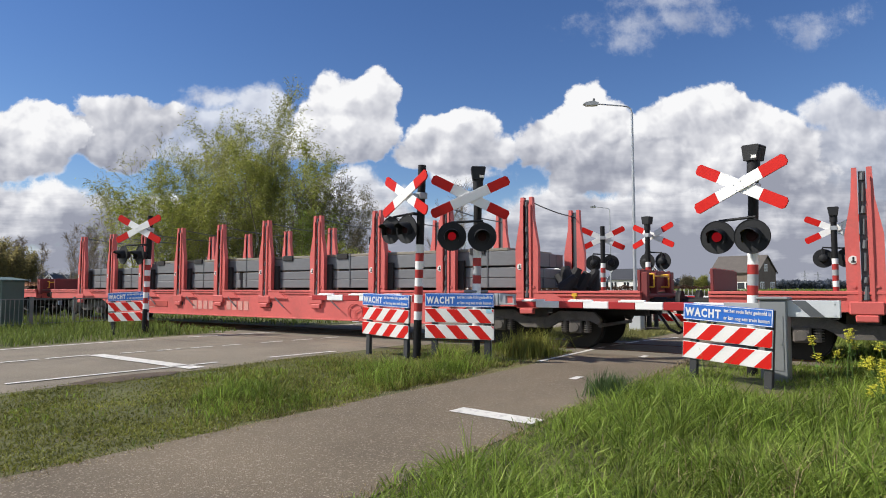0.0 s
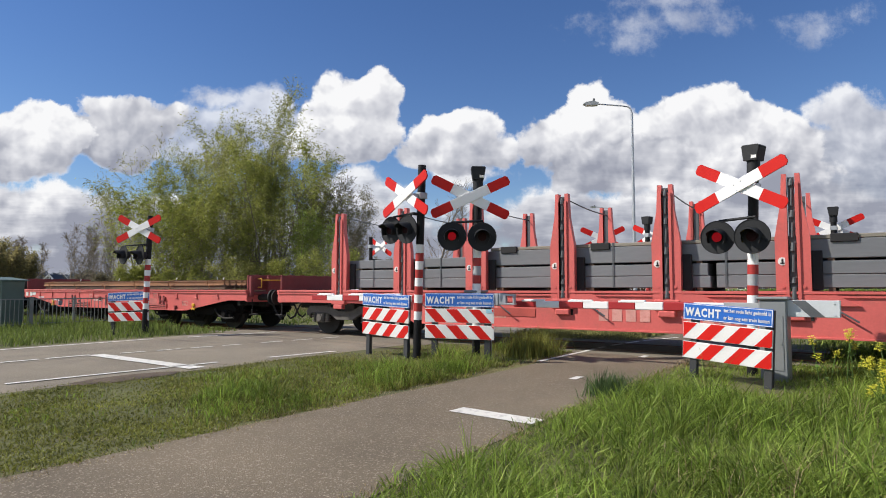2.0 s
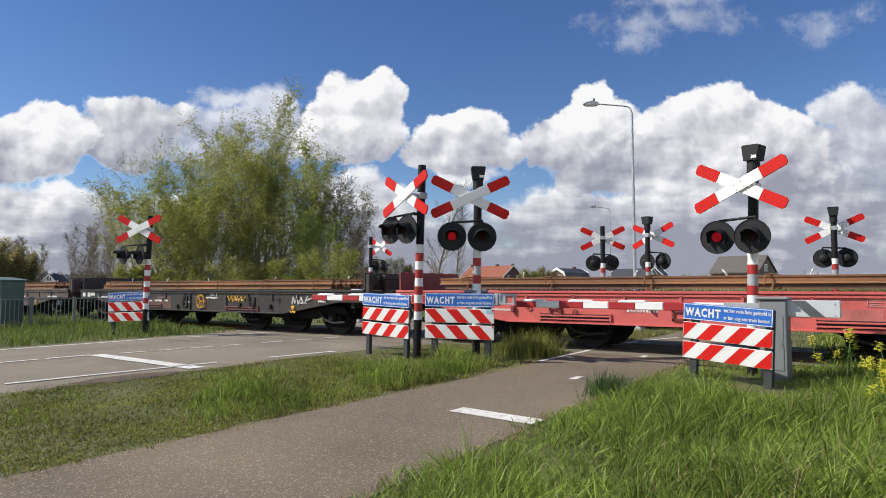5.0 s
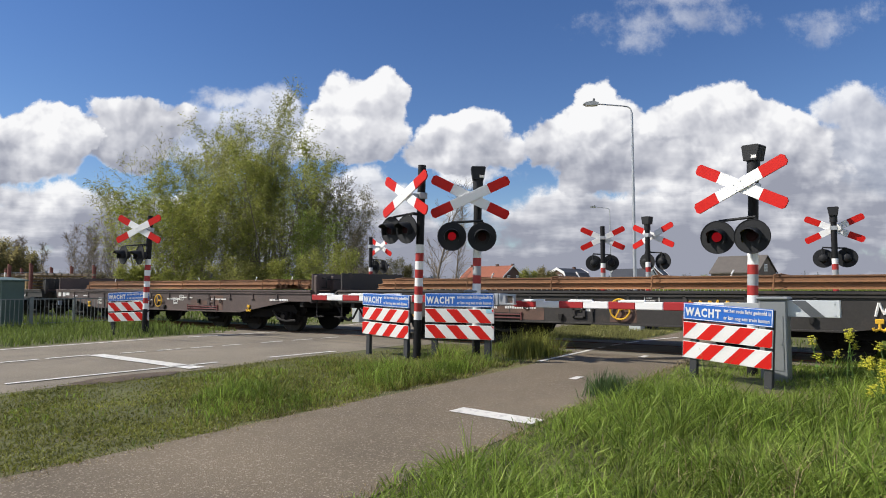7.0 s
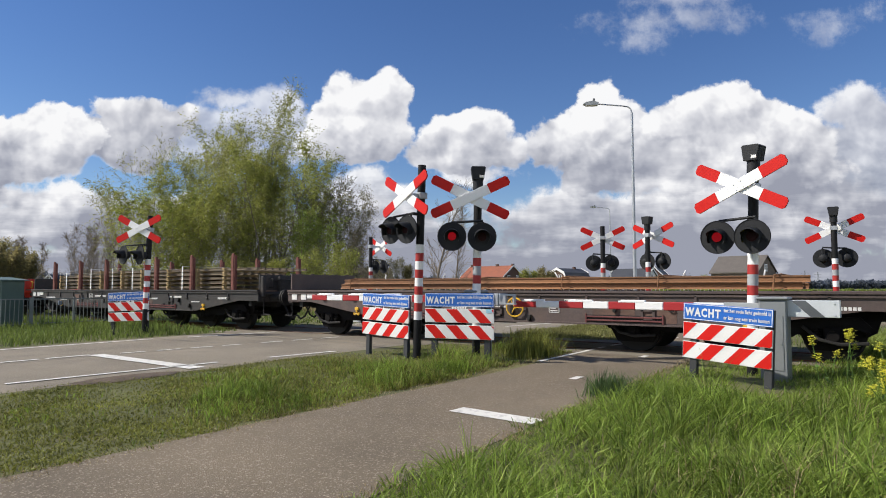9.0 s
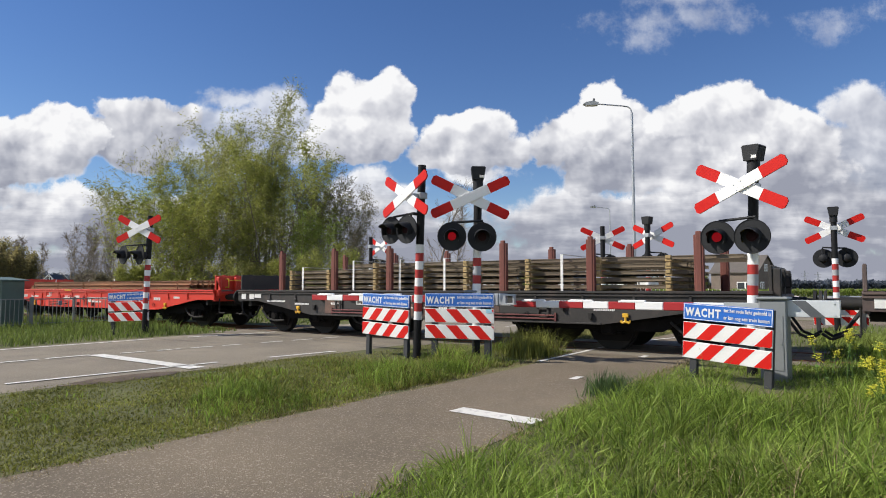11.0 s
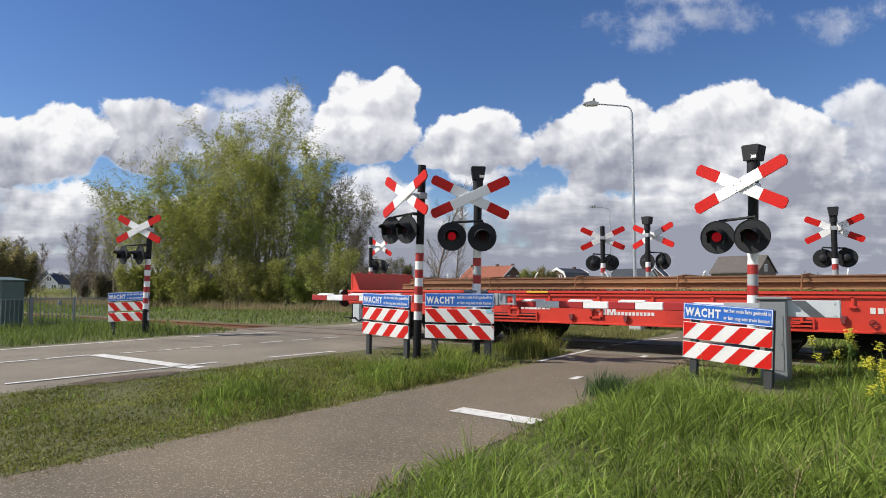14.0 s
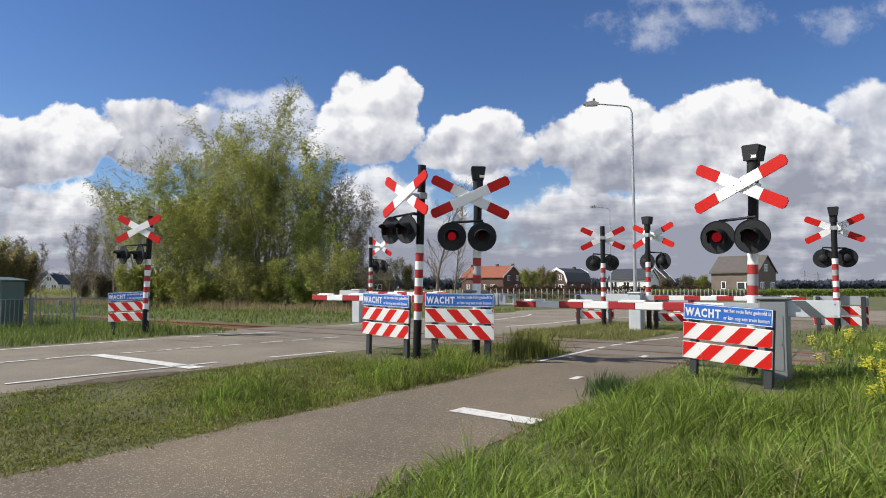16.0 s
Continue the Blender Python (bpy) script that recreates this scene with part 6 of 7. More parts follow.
far_house(0.483, 116, -50, 8.6, 7.4, 4.1, 7.05, BRICK_WALL, ROOF_BROWN, "brown brick house with a steep brown tiled roof",
          [(-2.4, 1.1, 0.9, 1.4), (0.5, 1.0, 3.0, 1.4)], [(1, -1.2, 4.3, 1.3, 1.3), (1, -3.0, 0.8, 1.6, 1.6), (1, 1.2, 0.8, 1.8, 1.6)], trim=False)
far_house(0.078, 184, -44, 16.0, 9.0, 4.3, 7.5, BRICK_RED, ROOF_ORANGE, "long brick house with an orange tiled roof",
          [(-6.0, 0.9, 1.4, 1.4), (-2.5, 0.9, 1.2, 1.4), (0.6, 0.9, 1.2, 1.4), (3.4, 0.9, 1.6, 1.4)], [(1, -2.6, 3.4, 1.2, 1.5), (1, 1.4, 3.4, 1.2, 1.5), (1, 0.8, 0.8, 1.4, 1.5)], chimney=(-7.6, 2.2, 7.9))
far_house(0.203, 178, 43, 11.3, 6.6, 3.0, 6.6, BRICK_RED, ROOF_DARK, "brick house with a white-edged gambrel roof",
          [(-4, 0.9, 1.4, 1.4), (1, 0.9, 1.4, 1.4)], [(-1, -1.6, 3.5, 1.3, 1.5), (-1, 0.4, 3.5, 1.3, 1.5), (-1, -2.3, 0.7, 1.9, 1.6), (-1, 0.5, 0.7, 1.9, 1.6)], gambrel=True, chimney=(2.5,))
far_house(0.306, 170, -42, 10.8, 8.0, 3.5, 6.3, RENDER_WHITE, ROOF_DARK, "white plastered house with a dark roof",
          [(-4.6, 0.7, 1.8, 2.3), (-1.0, 0.7, 1.8, 2.3), (2.4, 0.7, 1.4, 2.3)], [(1, -0.9, 3.7, 1.3, 1.3)], chimney=(3.0,))
far_house(0.345, 182, 60, 9.5, 7.5, 3.2, 7.2, BRICK_RED, ROOF_DARK, "dark roofed brick house among trees", [(-2, 0.9, 1.4, 1.4)], [(1, -1, 3.6, 1.2, 1.2)])
far_house(-0.622, 195, 87, 6.5, 5.4, 2.5, 5.2, RENDER_WHITE, ROOF_DARK, "small white house with a steep gable", [(-2, 0.9, 1.4, 1.4)], [(-1, -0.8, 3.4, 1.5, 1.4), (-1, -2.4, 0.6, 1.6, 1.7), (-1, 0.8, 0.6, 1.6, 1.7)])
far_house(-0.125, 160, 20, 13.0, 8.0, 3.2, 6.2, BRICK_RED, ROOF_BROWN, "low brick house behind trees", [(-4, 0.9, 2.4, 1.3), (1, 0.9, 2.4, 1.3)], [])


# ---- pale stake fence of the far garden ----
def stake_fence(a, b, spacing, height, label):
    a, b = Vector((*a, 0)), Vector((*b, 0))
    d = b - a
    t = thing("stake_fence", pose(a.x, a.y, 0, 0, 0, math.degrees(math.atan2(d.y, d.x))), label, "fence", "garden fences")
    bm = bmesh.new()
    rod(bm, (0, 0, -0.2), (0, 0, height), 0.055, 0.045, 7)
    me = mesh_of("picket", bm, shader("weathered pale wood", (0.56, 0.53, 0.47), 0.9, var=0.2, bump=0.2))
    n = int(d.length / spacing)
    for k in range(n + 1):
        o = new("picket", me)
        o.parent = t
        o.matrix_basis = pose(k * spacing, 0, 0.22 * noise.noise((k * 3.1, 0, 0)), 3 * noise.noise((k, 2, 0)), 4 * noise.noise((k, 5, 0)), 0)
    bm = bmesh.new()
    for z in (0.5, 0.9):
        rod(bm, (0, 0, z), (d.length, 0, z), 0.012, seg=5)
    part("wire", bm, FENCE_STEEL, t, "fence wire")


stake_fence((-38, 55), (-19.5, 70), 0.62, 1.2, "row of pale wooden stakes with wire along the road")
stake_fence((-19.2, 70.2), (-10.2, 79), 0.5, 1.15, "denser row of pale wooden pickets before a house")


# ---- grass ----
def blades(name, spots, height, width, material, label, lean=0.35, seed=1, wind=(0.12, -0.05), base_z=-0.02, tuft=0.0, fine=False):
    """Tapered bent blades at the spots (x, y arrays)."""
    rng = np.random.default_rng(seed)
    x, y = spots
    n = len(x)
    h = height(x, y, rng) if callable(height) else height * rng.uniform(0.55, 1.25, n)
    a = rng.uniform(0, 2 * np.pi, n)
    w = width * rng.uniform(0.6, 1.3, n)
    dx, dy = np.cos(a) * w, np.sin(a) * w
    b = rng.uniform(0, 2 * np.pi, n)
    k = lean * rng.uniform(0.2, 1.3, n) * h
    if tuft:
        # blades of one tussock bend outwards from its middle
        ix, iy = np.floor(x / tuft), np.floor(y / tuft)
        r1 = np.modf(np.abs(np.sin(ix * 127.1 + iy * 311.7) * 43758.5453))[0]
        r2 = np.modf(np.abs(np.sin(ix * 269.5 + iy * 183.3) * 43758.5453))[0]
        ox, oy = x - (ix + 0.2 + 0.6 * r1) * tuft, y - (iy + 0.2 + 0.6 * r2) * tuft
        b = np.arctan2(oy, ox) + rng.normal(0, 0.5, n)
        far = np.clip(np.hypot(ox, oy) / tuft, 0, 0.8)
        h = h * (0.72 + 0.6 * r1) * (1.12 - 0.45 * far)
        k = h * (0.12 + lean * (0.35 + 1.2 * far) * rng.uniform(0.3, 1.25, n))
    lx, ly = np.cos(b) * k + wind[0] * h, np.sin(b) * k + wind[1] * h
    # cross lines along an arc that droops as it leans
    droop = 0.55 * np.minimum(1, k / np.maximum(h, 0.01))
    z0 = np.full(n, base_z)
    lines = ((0.0, 0.8), (0.4, 1.0), (0.75, 0.7), (1.0, 0.0)) if fine else ((0.0, 0.9), (0.55, 0.85), (1.0, 0.0))
    size = 2 * len(lines) - 1
    v = np.zeros((n, size, 3), np.float32)
    for j, (f, wide) in enumerate(lines):
        px, py, pz = x + lx * f ** 1.8, y + ly * f ** 1.8, z0 + h * (f - droop * f ** 2.6)
        v[:, 2 * j] = np.stack([px - dx * wide, py - dy * wide, pz], 1)
        if wide:
            v[:, 2 * j + 1] = np.stack([px + dx * wide, py + dy * wide, pz], 1)
    tris = [[0, 1, 3], [0, 3, 2], [2, 3, 5], [2, 5, 4], [4, 5, 6]] if fine else [[0, 1, 3], [0, 3, 2], [2, 3, 4]]
    t = (np.array(tris)[None] + (np.arange(n) * size)[:, None, None]).reshape(-1, 3)
    ob = new(name, triangles(name, v.reshape(-1, 3), t, material))
    return tagged(ob, label, "grass", kind="stuff")


def spread(x0, x1, y0, y1, count, seed, keep=None):
    rng = np.random.default_rng(seed)
    x, y = rng.uniform(x0, x1, count), rng.uniform(y0, y1, count)
    if keep is not None:
        m = keep(x, y, rng)
        x, y = x[m], y[m]
    return x, y


def clumps(x, y, s, sharp=1.0):
    """A smooth uneven field between 0 and 1."""
    return np.clip(0.5 + sharp * 0.25 * (np.sin(x * s + 1.3 * np.sin(y * s * 0.8)) + np.sin(y * s * 1.3 + 1.7 * np.sin(x * s * 0.6 + 2)) ), 0, 1)


def near_keep(x, y, rng):
    """Thin the meadow with distance; none on the asphalt or round the camera."""
    d = np.hypot(x, y)
    edge = -2.66 + 0.07 * np.sin(y * 3.1) + 0.05 * np.sin(y * 8.3) + 0.05 * np.sin(y * 21)
    ahead = (y * 0.83 - x * 0.556) > 0.5
    return (x > edge) & (d > 1.6) & ahead & (rng.uniform(0, 1, len(x)) < np.clip(6.0 / d, 0.28, 1.0))


def meadow_height(x, y, rng):
    edge = np.clip((x + 2.95) / 0.8, 0.42, 1)
    patch = 0.72 + 0.55 * clumps(x + 1.7, y + 0.4, 1.35, 1.6)
    near_masts = patch * np.clip(1.0 - (y - 7.0) * 0.14, 0.5, 1.0) - 0.75 * np.exp(-((x + 1.05) ** 2 + (y - 9.15) ** 2) / 0.22) - 0.75 * np.exp(-((x + 1.32) ** 2 + (y - 9.95) ** 2) / 0.14)
    return (0.13 + 0.24 * clumps(x, y, 2.1) + 0.10 * clumps(x + 3, y, 5.0)) * edge * near_masts * rng.uniform(0.5, 1.3, len(x))


blades("meadow_grass", spread(-2.8, 9.5, 0.6, 12.0, 140000, 5, near_keep), meadow_height, 0.0044, GRASS_LONG, "long bright green meadow grass beside the cycle path", 0.8, 7, base_z=-0.05, tuft=0.26, fine=True)
blades("meadow_grass", spread(-2.8, 9.5, 0.6, 12.0, 90000, 6, lambda x, y, r: near_keep(x, y, r) & (r.uniform(0, 1, len(x)) < 0.08 + 0.92 * clumps(x - 2, y + 1, 1.15, 2.4) ** 2)), lambda x, y, r: 0.9 * meadow_height(x, y, r), 0.0048, GRASS_PALE, "paler broad blades among the meadow grass", 0.95, 17, base_z=-0.05, tuft=0.41, fine=True)
blades("meadow_grass", spread(-2.7, 9.5, -7, 6.0, 20000, 9, lambda x, y, r: ((y * 0.83 - x * 0.556) <= 0.5) & (np.hypot(x, y) > 0.5)), lambda x, y, r: 0.8 * meadow_height(x, y, r), 0.005, GRASS_LONG, "meadow grass going on beside the path", 0.8, 10, base_z=-0.05, tuft=0.3)
blades("edge_grass", spread(-2.80, -2.45, 0.6, 11.8, 3000, 16), lambda x, y, r: 0.10 * r.uniform(0.3, 1.2, len(x)) * np.clip((x + 2.9) / 0.3, 0.2, 1), 0.004, GRASS_DRY, "straw fringe along the path's edge", 0.9, 18)
blades("edge_grass", spread(-5.02, -4.72, -1.0, 12.0, 8000, 19, lambda x, y, r: r.uniform(0, 1, len(x)) < 0.35 + 0.65 * clumps(x, y, 3.1)), lambda x, y, r: 0.06 * r.uniform(0.3, 1.2, len(x)), 0.004, GRASS_DRY, "straw fringe along the path's edge", 0.9, 20)
blades("dry_grass", spread(-2.7, 9.0, 0.8, 12.0, 17000, 15, lambda x, y, r: near_keep(x, y, r) & (r.uniform(0, 1, len(x)) < 0.10 + 0.9 * clumps(x + 5, y + 2, 1.6, 2.4) ** 3)), lambda x, y, r: 0.9 * meadow_height(x, y, r), 0.003, GRASS_DRY, "dry straw stems among the meadow grass", 0.6, 8, base_z=-0.05)


def strip_keep(x, y, rng):
    l = -8.75 + 0.10 * np.sin(y * 2.2) + 0.25 * np.clip((y - 8) / 4, 0, 1) * 0
    l = np.where(y > 9.4, -8.6 + (y - 9.4) * 0.15, l)
    r = -4.88 + 0.08 * np.sin(y * 2.7) + 0.05 * np.sin(y * 9)
    return (x > l) & (x < r) & (rng.uniform(0, 1, len(x)) < np.clip(8.5 / np.hypot(x, y), 0.3, 1) * np.where((y > 8.7) & (y < 10.6), 0.45, 1.0))


def strip_height(x, y, rng):
    tall = np.clip((y - 3.6) / 4.0, 0, 1) * np.exp(-((x + 6.1) / 1.25) ** 2)
    return (0.03 + 0.035 * clumps(x, y, 1.7) + 0.33 * tall * (0.10 + 0.9 * clumps(x, y, 2.1, 2.2) ** 2) + 0.06 * np.clip((y - 10.2) / 1.5, 0, 1)) * np.clip(1.45 - 0.75 * np.clip(y - 8.3, 0, 1.6), 0.32, 1) * rng.uniform(0.5, 1.35, len(x))


blades("verge_grass", spread(-9.0, -4.7, -1.5, 12.2, 85000, 21, strip_keep), strip_height, 0.0055, GRASS_SHORT, "short verge grass between the road and the cycle path", 0.8, 22, tuft=0.17)
blades("verge_turf", spread(-9.0, -4.7, 0.0, 9.0, 75000, 25, strip_keep), lambda x, y, r: (0.03 + 0.03 * clumps(x, y, 3.3)) * r.uniform(0.5, 1.4, len(x)), 0.007, GRASS_SHORT, "dense low turf on the mown verge", 1.0, 26)
blades("verge_tufts", spread(-8.3, -4.9, 2.5, 12.1, 60000, 23, lambda x, y, r: strip_keep(x, y, r) & (r.uniform(0, 1, len(x)) < np.exp(-((x + 6.2) / 1.1) ** 2) * np.clip((y - 2.5) / 4, 0, 1) * (0.08 + 0.9 * clumps(x, y, 2.1, 2.2) ** 2))), lambda x, y, r: 1.25 * strip_height(x, y, r) + 0.04, 0.0055, GRASS_LONG, "taller green tufts in the verge", 0.7, 24, tuft=0.3)
blades("verge_rim", spread(-9.05, -8.45, -1.0, 9.5, 9000, 81, lambda x, y, r: r.uniform(0, 1, len(x)) < 0.25 + 0.75 * clumps(x, y, 2.7)), lambda x, y, r: 0.045 * r.uniform(0.4, 1.3, len(x)), 0.006, GRASS_STRAW, "withered brownish grass along the road's edge", 1.0, 82)
blades("verge_straw", spread(-8.3, -4.9, 8.3, 12.2, 16000, 27, strip_keep), lambda x, y, r: 0.6 * strip_height(x, y, r) + 0.04, 0.005, GRASS_STRAW, "dry straw in the verge round the masts", 0.6, 28)
blades("meadow_grass", spread(-62, -15.4, 0, 12.3, 70000, 31, lambda x, y, r: (x < -15.45 - 0.15 * np.abs(np.sin(y * 3))) & (r.uniform(0, 1, len(x)) < np.clip(22 / np.hypot(x, y), 0.15, 1))),
       lambda x, y, r: (0.14 + 0.34 * clumps(x, y, 1.1) * np.clip((-15.6 - x) / 1.2, 0.25, 1)) * r.uniform(0.5, 1.3, len(x)), 0.012, GRASS_FAR, "long grass on the road's far verge", 0.45, 32)
blades("far_grass", spread(-80, -16.2, 15.3, 34, 32000, 41), lambda x, y, r: (0.10 + 0.14 * clumps(x, y, 0.7) + 0.06 * np.clip((y - 19) / 5, 0, 1)) * r.uniform(0.5, 1.3, len(x)), 0.025, GRASS_FAR, "grass beyond the track", 0.45, 42)
blades("reeds", spread(-80, -17.5, 22.5, 27.5, 11000, 45), lambda x, y, r: (0.35 + 0.4 * clumps(x, y, 0.9)) * r.uniform(0.5, 1.25, len(x)), 0.012, GRASS_DRY, "pale dry reeds before the trees", 0.25, 46)
blades("far_grass", spread(-8.1, -4.6, 15.3, 22.5, 16000, 51, lambda x, y, r: (x > -8.2 + 0.05 * (y - 15)) & (x < -4.75 + 0.05 * (y - 15))), lambda x, y, r: (0.08 + 0.14 * clumps(x, y, 1.5)) * r.uniform(0.5, 1.3, len(x)), 0.008, GRASS_STRAW, "sparse straw-coloured grass island between the far masts", 0.6, 52)
blades("far_grass", spread(-2.4, 40, 15.3, 48, 30000, 55, lambda x, y, r: (x > -2.0 + 0.22 * np.clip(y - 18, 0, 20)) & ((y < 26) | (x > 16) | (y > 44))), lambda x, y, r: (0.10 + 0.20 * clumps(x, y, 0.9)) * r.uniform(0.5, 1.3, len(x)), 0.014, GRASS_FAR, "grass beyond the track beside the far cycle path", 0.45, 56)
blades("trackside_grass", spread(-0.75, 10, 10.2, 12.7, 16000, 71), lambda x, y, r: (0.12 + 0.22 * clumps(x, y, 1.9)) * np.clip((x + 0.8) / 0.8, 0.35, 1) * r.uniform(0.5, 1.3, len(x)), 0.006, GRASS_LONG, "tall green grass beside the rails", 0.7, 72, base_z=-0.05, tuft=0.3)
blades("trackside_grass", spread(-0.9, 14, 14.9, 19.6, 20000, 73), lambda x, y, r: (0.18 + 0.26 * clumps(x, y, 1.4)) * r.uniform(0.5, 1.3, len(x)), 0.009, GRASS_PALE, "tall green grass beyond the rails", 0.7, 74, tuft=0.35)
blades("trackside_grass", spread(-0.6, 11, 12.3, 15.0, 34000, 75, lambda x, y, r: (np.abs(np.abs(y - TRACK_Y) - 0.753) > 0.10) & (r.uniform(0, 1, len(x)) < np.clip((x + 0.8) / 1.6, 0.3, 1))), lambda x, y, r: (0.12 + 0.14 * clumps(x, y, 1.7)) * r.uniform(0.5, 1.3, len(x)), 0.007, GRASS_LONG, "green grass grown over the ballast between the rails", 0.7, 76, tuft=0.25)
blades("dark_tuft", (np.random.default_rng(61).normal(-2.52, 0.11, 900), np.random.default_rng(62).normal(7.36, 0.11, 900)), lambda x, y, r: 0.34 * r.uniform(0.4, 1.3, len(x)), 0.0045, GRASS_DARK, "dark green rush tuft at the path's edge", 0.6, 63)
blades("dark_tuft", (np.random.default_rng(64).normal(-5.35, 0.16, 900), np.random.default_rng(65).normal(8.1, 0.2, 900)), lambda x, y, r: 0.24 * r.uniform(0.5, 1.25, len(x)), 0.005, GRASS_LONG, "green tuft at the path's edge", 0.5, 66)
blades("dark_tuft", (np.random.default_rng(67).normal(-5.35, 0.22, 1500), np.random.default_rng(68).normal(11.0, 0.4, 1500)), lambda x, y, r: 0.58 * r.uniform(0.3, 1.25, len(x)), 0.005, GRASS_SHORT, "coarse tall tuft beside the crossing", 0.6, 69)


# ---- yellow rape plants ----
def rape(x, y, height, seed, stems=5):
    rnd = random.Random(seed)
    t = thing("rape_plant", pose(x, y, -0.1, 0, 0, rnd.uniform(0, 360)), "flowering rape plant with small yellow flowers", "flower", "rape plants")
    green, gold = bmesh.new(), bmesh.new()
    for k in range(stems):
        a, r = rnd.uniform(0, math.tau), rnd.uniform(0.04, 0.2)
        h = height * rnd.uniform(0.7, 1.1)
        top = Vector((r * math.cos(a), r * math.sin(a), h))
        mid = Vector((top.x * 0.35, top.y * 0.35, h * 0.55))
        for p, q in (((0, 0, 0), mid), (mid, top)):
            rod(green, p, q, 0.006, 0.004, 5, False)
        for j in range(4):
            f = rnd.uniform(0.15, 0.7)
            p = mid * f * 1.6 if f < 0.5 else mid.lerp(top, f - 0.4)
            d = Vector((rnd.uniform(-1, 1), rnd.uniform(-1, 1), rnd.uniform(-0.1, 0.5))).normalized() * rnd.uniform(0.06, 0.13)
            s = d.cross(Vector((0, 0, 1))) * 0.28
            v = [green.verts.new(p), green.verts.new(p + d * 0.5 + s), green.verts.new(p + d), green.verts.new(p + d * 0.5 - s)]
            green.faces.new(v)
        for j in range(34):
            c = top + Vector((rnd.gauss(0, 0.026), rnd.gauss(0, 0.026), rnd.uniform(-0.10, 0.03)))
            for q in range(4):
                b = q * math.pi / 2 + rnd.uniform(0, 1)
                u = Vector((math.cos(b), math.sin(b), rnd.uniform(0.0, 0.7))) * 0.022
                s = Vector((-math.sin(b), math.cos(b), 0)) * 0.009
                v = [gold.verts.new(c), gold.verts.new(c + u * 0.7 + s), gold.verts.new(c + u * 1.2), gold.verts.new(c + u * 0.7 - s)]
                gold.faces.new(v)
    tagged(part("stalk", green, STALK, t, "thin green stalks with narrow leaves"), kind="stuff")
    tagged(part("flower", gold, PETAL, t, "small yellow flower heads"), kind="stuff")


rr = random.Random(4)
for k in range(36):
    rape(0.36 + rr.gauss(0.30, 0.22), 8.45 + rr.gauss(0, 0.45), rr.uniform(0.45, 0.85), 100 + k, 6)
for k in range(8):
    rape(-0.45 + rr.uniform(-0.2, 0.9), 10.2 + rr.uniform(-0.6, 0.8), rr.uniform(0.6, 0.95), 200 + k, 1)
for k in range(8):
    rape(2.2 + rr.uniform(-1.5, 3), 17.2 + rr.uniform(-1, 2), rr.uniform(0.5, 0.9), 300 + k, 4)


# ---- trees ----
def grow(seed, height, stems, lean, dense=1.0, droop=0.0, wide=1.0):
    """Branch segments (start, end, radii) and twig places: stems fan out and rise, side branches ascend, twigs hang a little."""
    rnd = random.Random(seed)
    segs, tips = [], []

    def run(p, d, length, steps, r, taper, bend, pull, visit=None, keep=False):
        for k in range(steps):
            d = (d + Vector((rnd.gauss(0, bend), rnd.gauss(0, bend), rnd.gauss(pull, bend * 0.5)))).normalized()
            q = p + d * length / steps
            r2 = r * taper
            segs.append((p.copy(), q.copy(), r, r2))
            if keep:
                tips.append((q.copy(), d.copy()))
            if visit:
                visit(k, q, d, r2)
            p, r = q, r2

    def aside(d, angle):
        a = rnd.uniform(0, math.tau)
        u = d.orthogonal().normalized()
        w = d.cross(u)
        s = u * math.cos(a) + w * math.sin(a)
        return (d * math.cos(angle) + s * math.sin(angle)).normalized()

    def on_branch(k, q, d, r):
        for j in range(2 if rnd.random() < dense else 1):
            run(q, aside(d, rnd.uniform(0.35, 0.9)), height * rnd.uniform(0.045, 0.10), 3, r * 0.5, 0.8, 0.16, 0.05 - droop, None, True)

    def on_stem(k, q, d, r):
        f = (k + 1) / 11
        if f < 0.17:
            return
        for j in range(2 + (rnd.random() < 0.5 * dense)):
            far = (1.05 - 0.75 * f) if f > 0.3 else 0.75
            run(q, aside(d, rnd.uniform(0.4, 0.85)), height * 0.26 * wide * far * rnd.uniform(0.6, 1.15), 5, r * 0.42, 0.8, 0.11, 0.06, on_branch, True)

    for s in range(stems):
        a = s * math.tau / stems + rnd.uniform(-0.4, 0.4)
        b = lean * rnd.uniform(0.3, 1.5)
        d = Vector((math.cos(a) * b, math.sin(a) * b, 1)).normalized()
        run(Vector((0.035 * height * math.cos(a), 0.035 * height * math.sin(a), -0.2)), d, height * rnd.uniform(0.74, 1.0), 11, height * rnd.uniform(0.007, 0.0115), 0.84, 0.06, 0.035, on_stem)
    return segs, tips


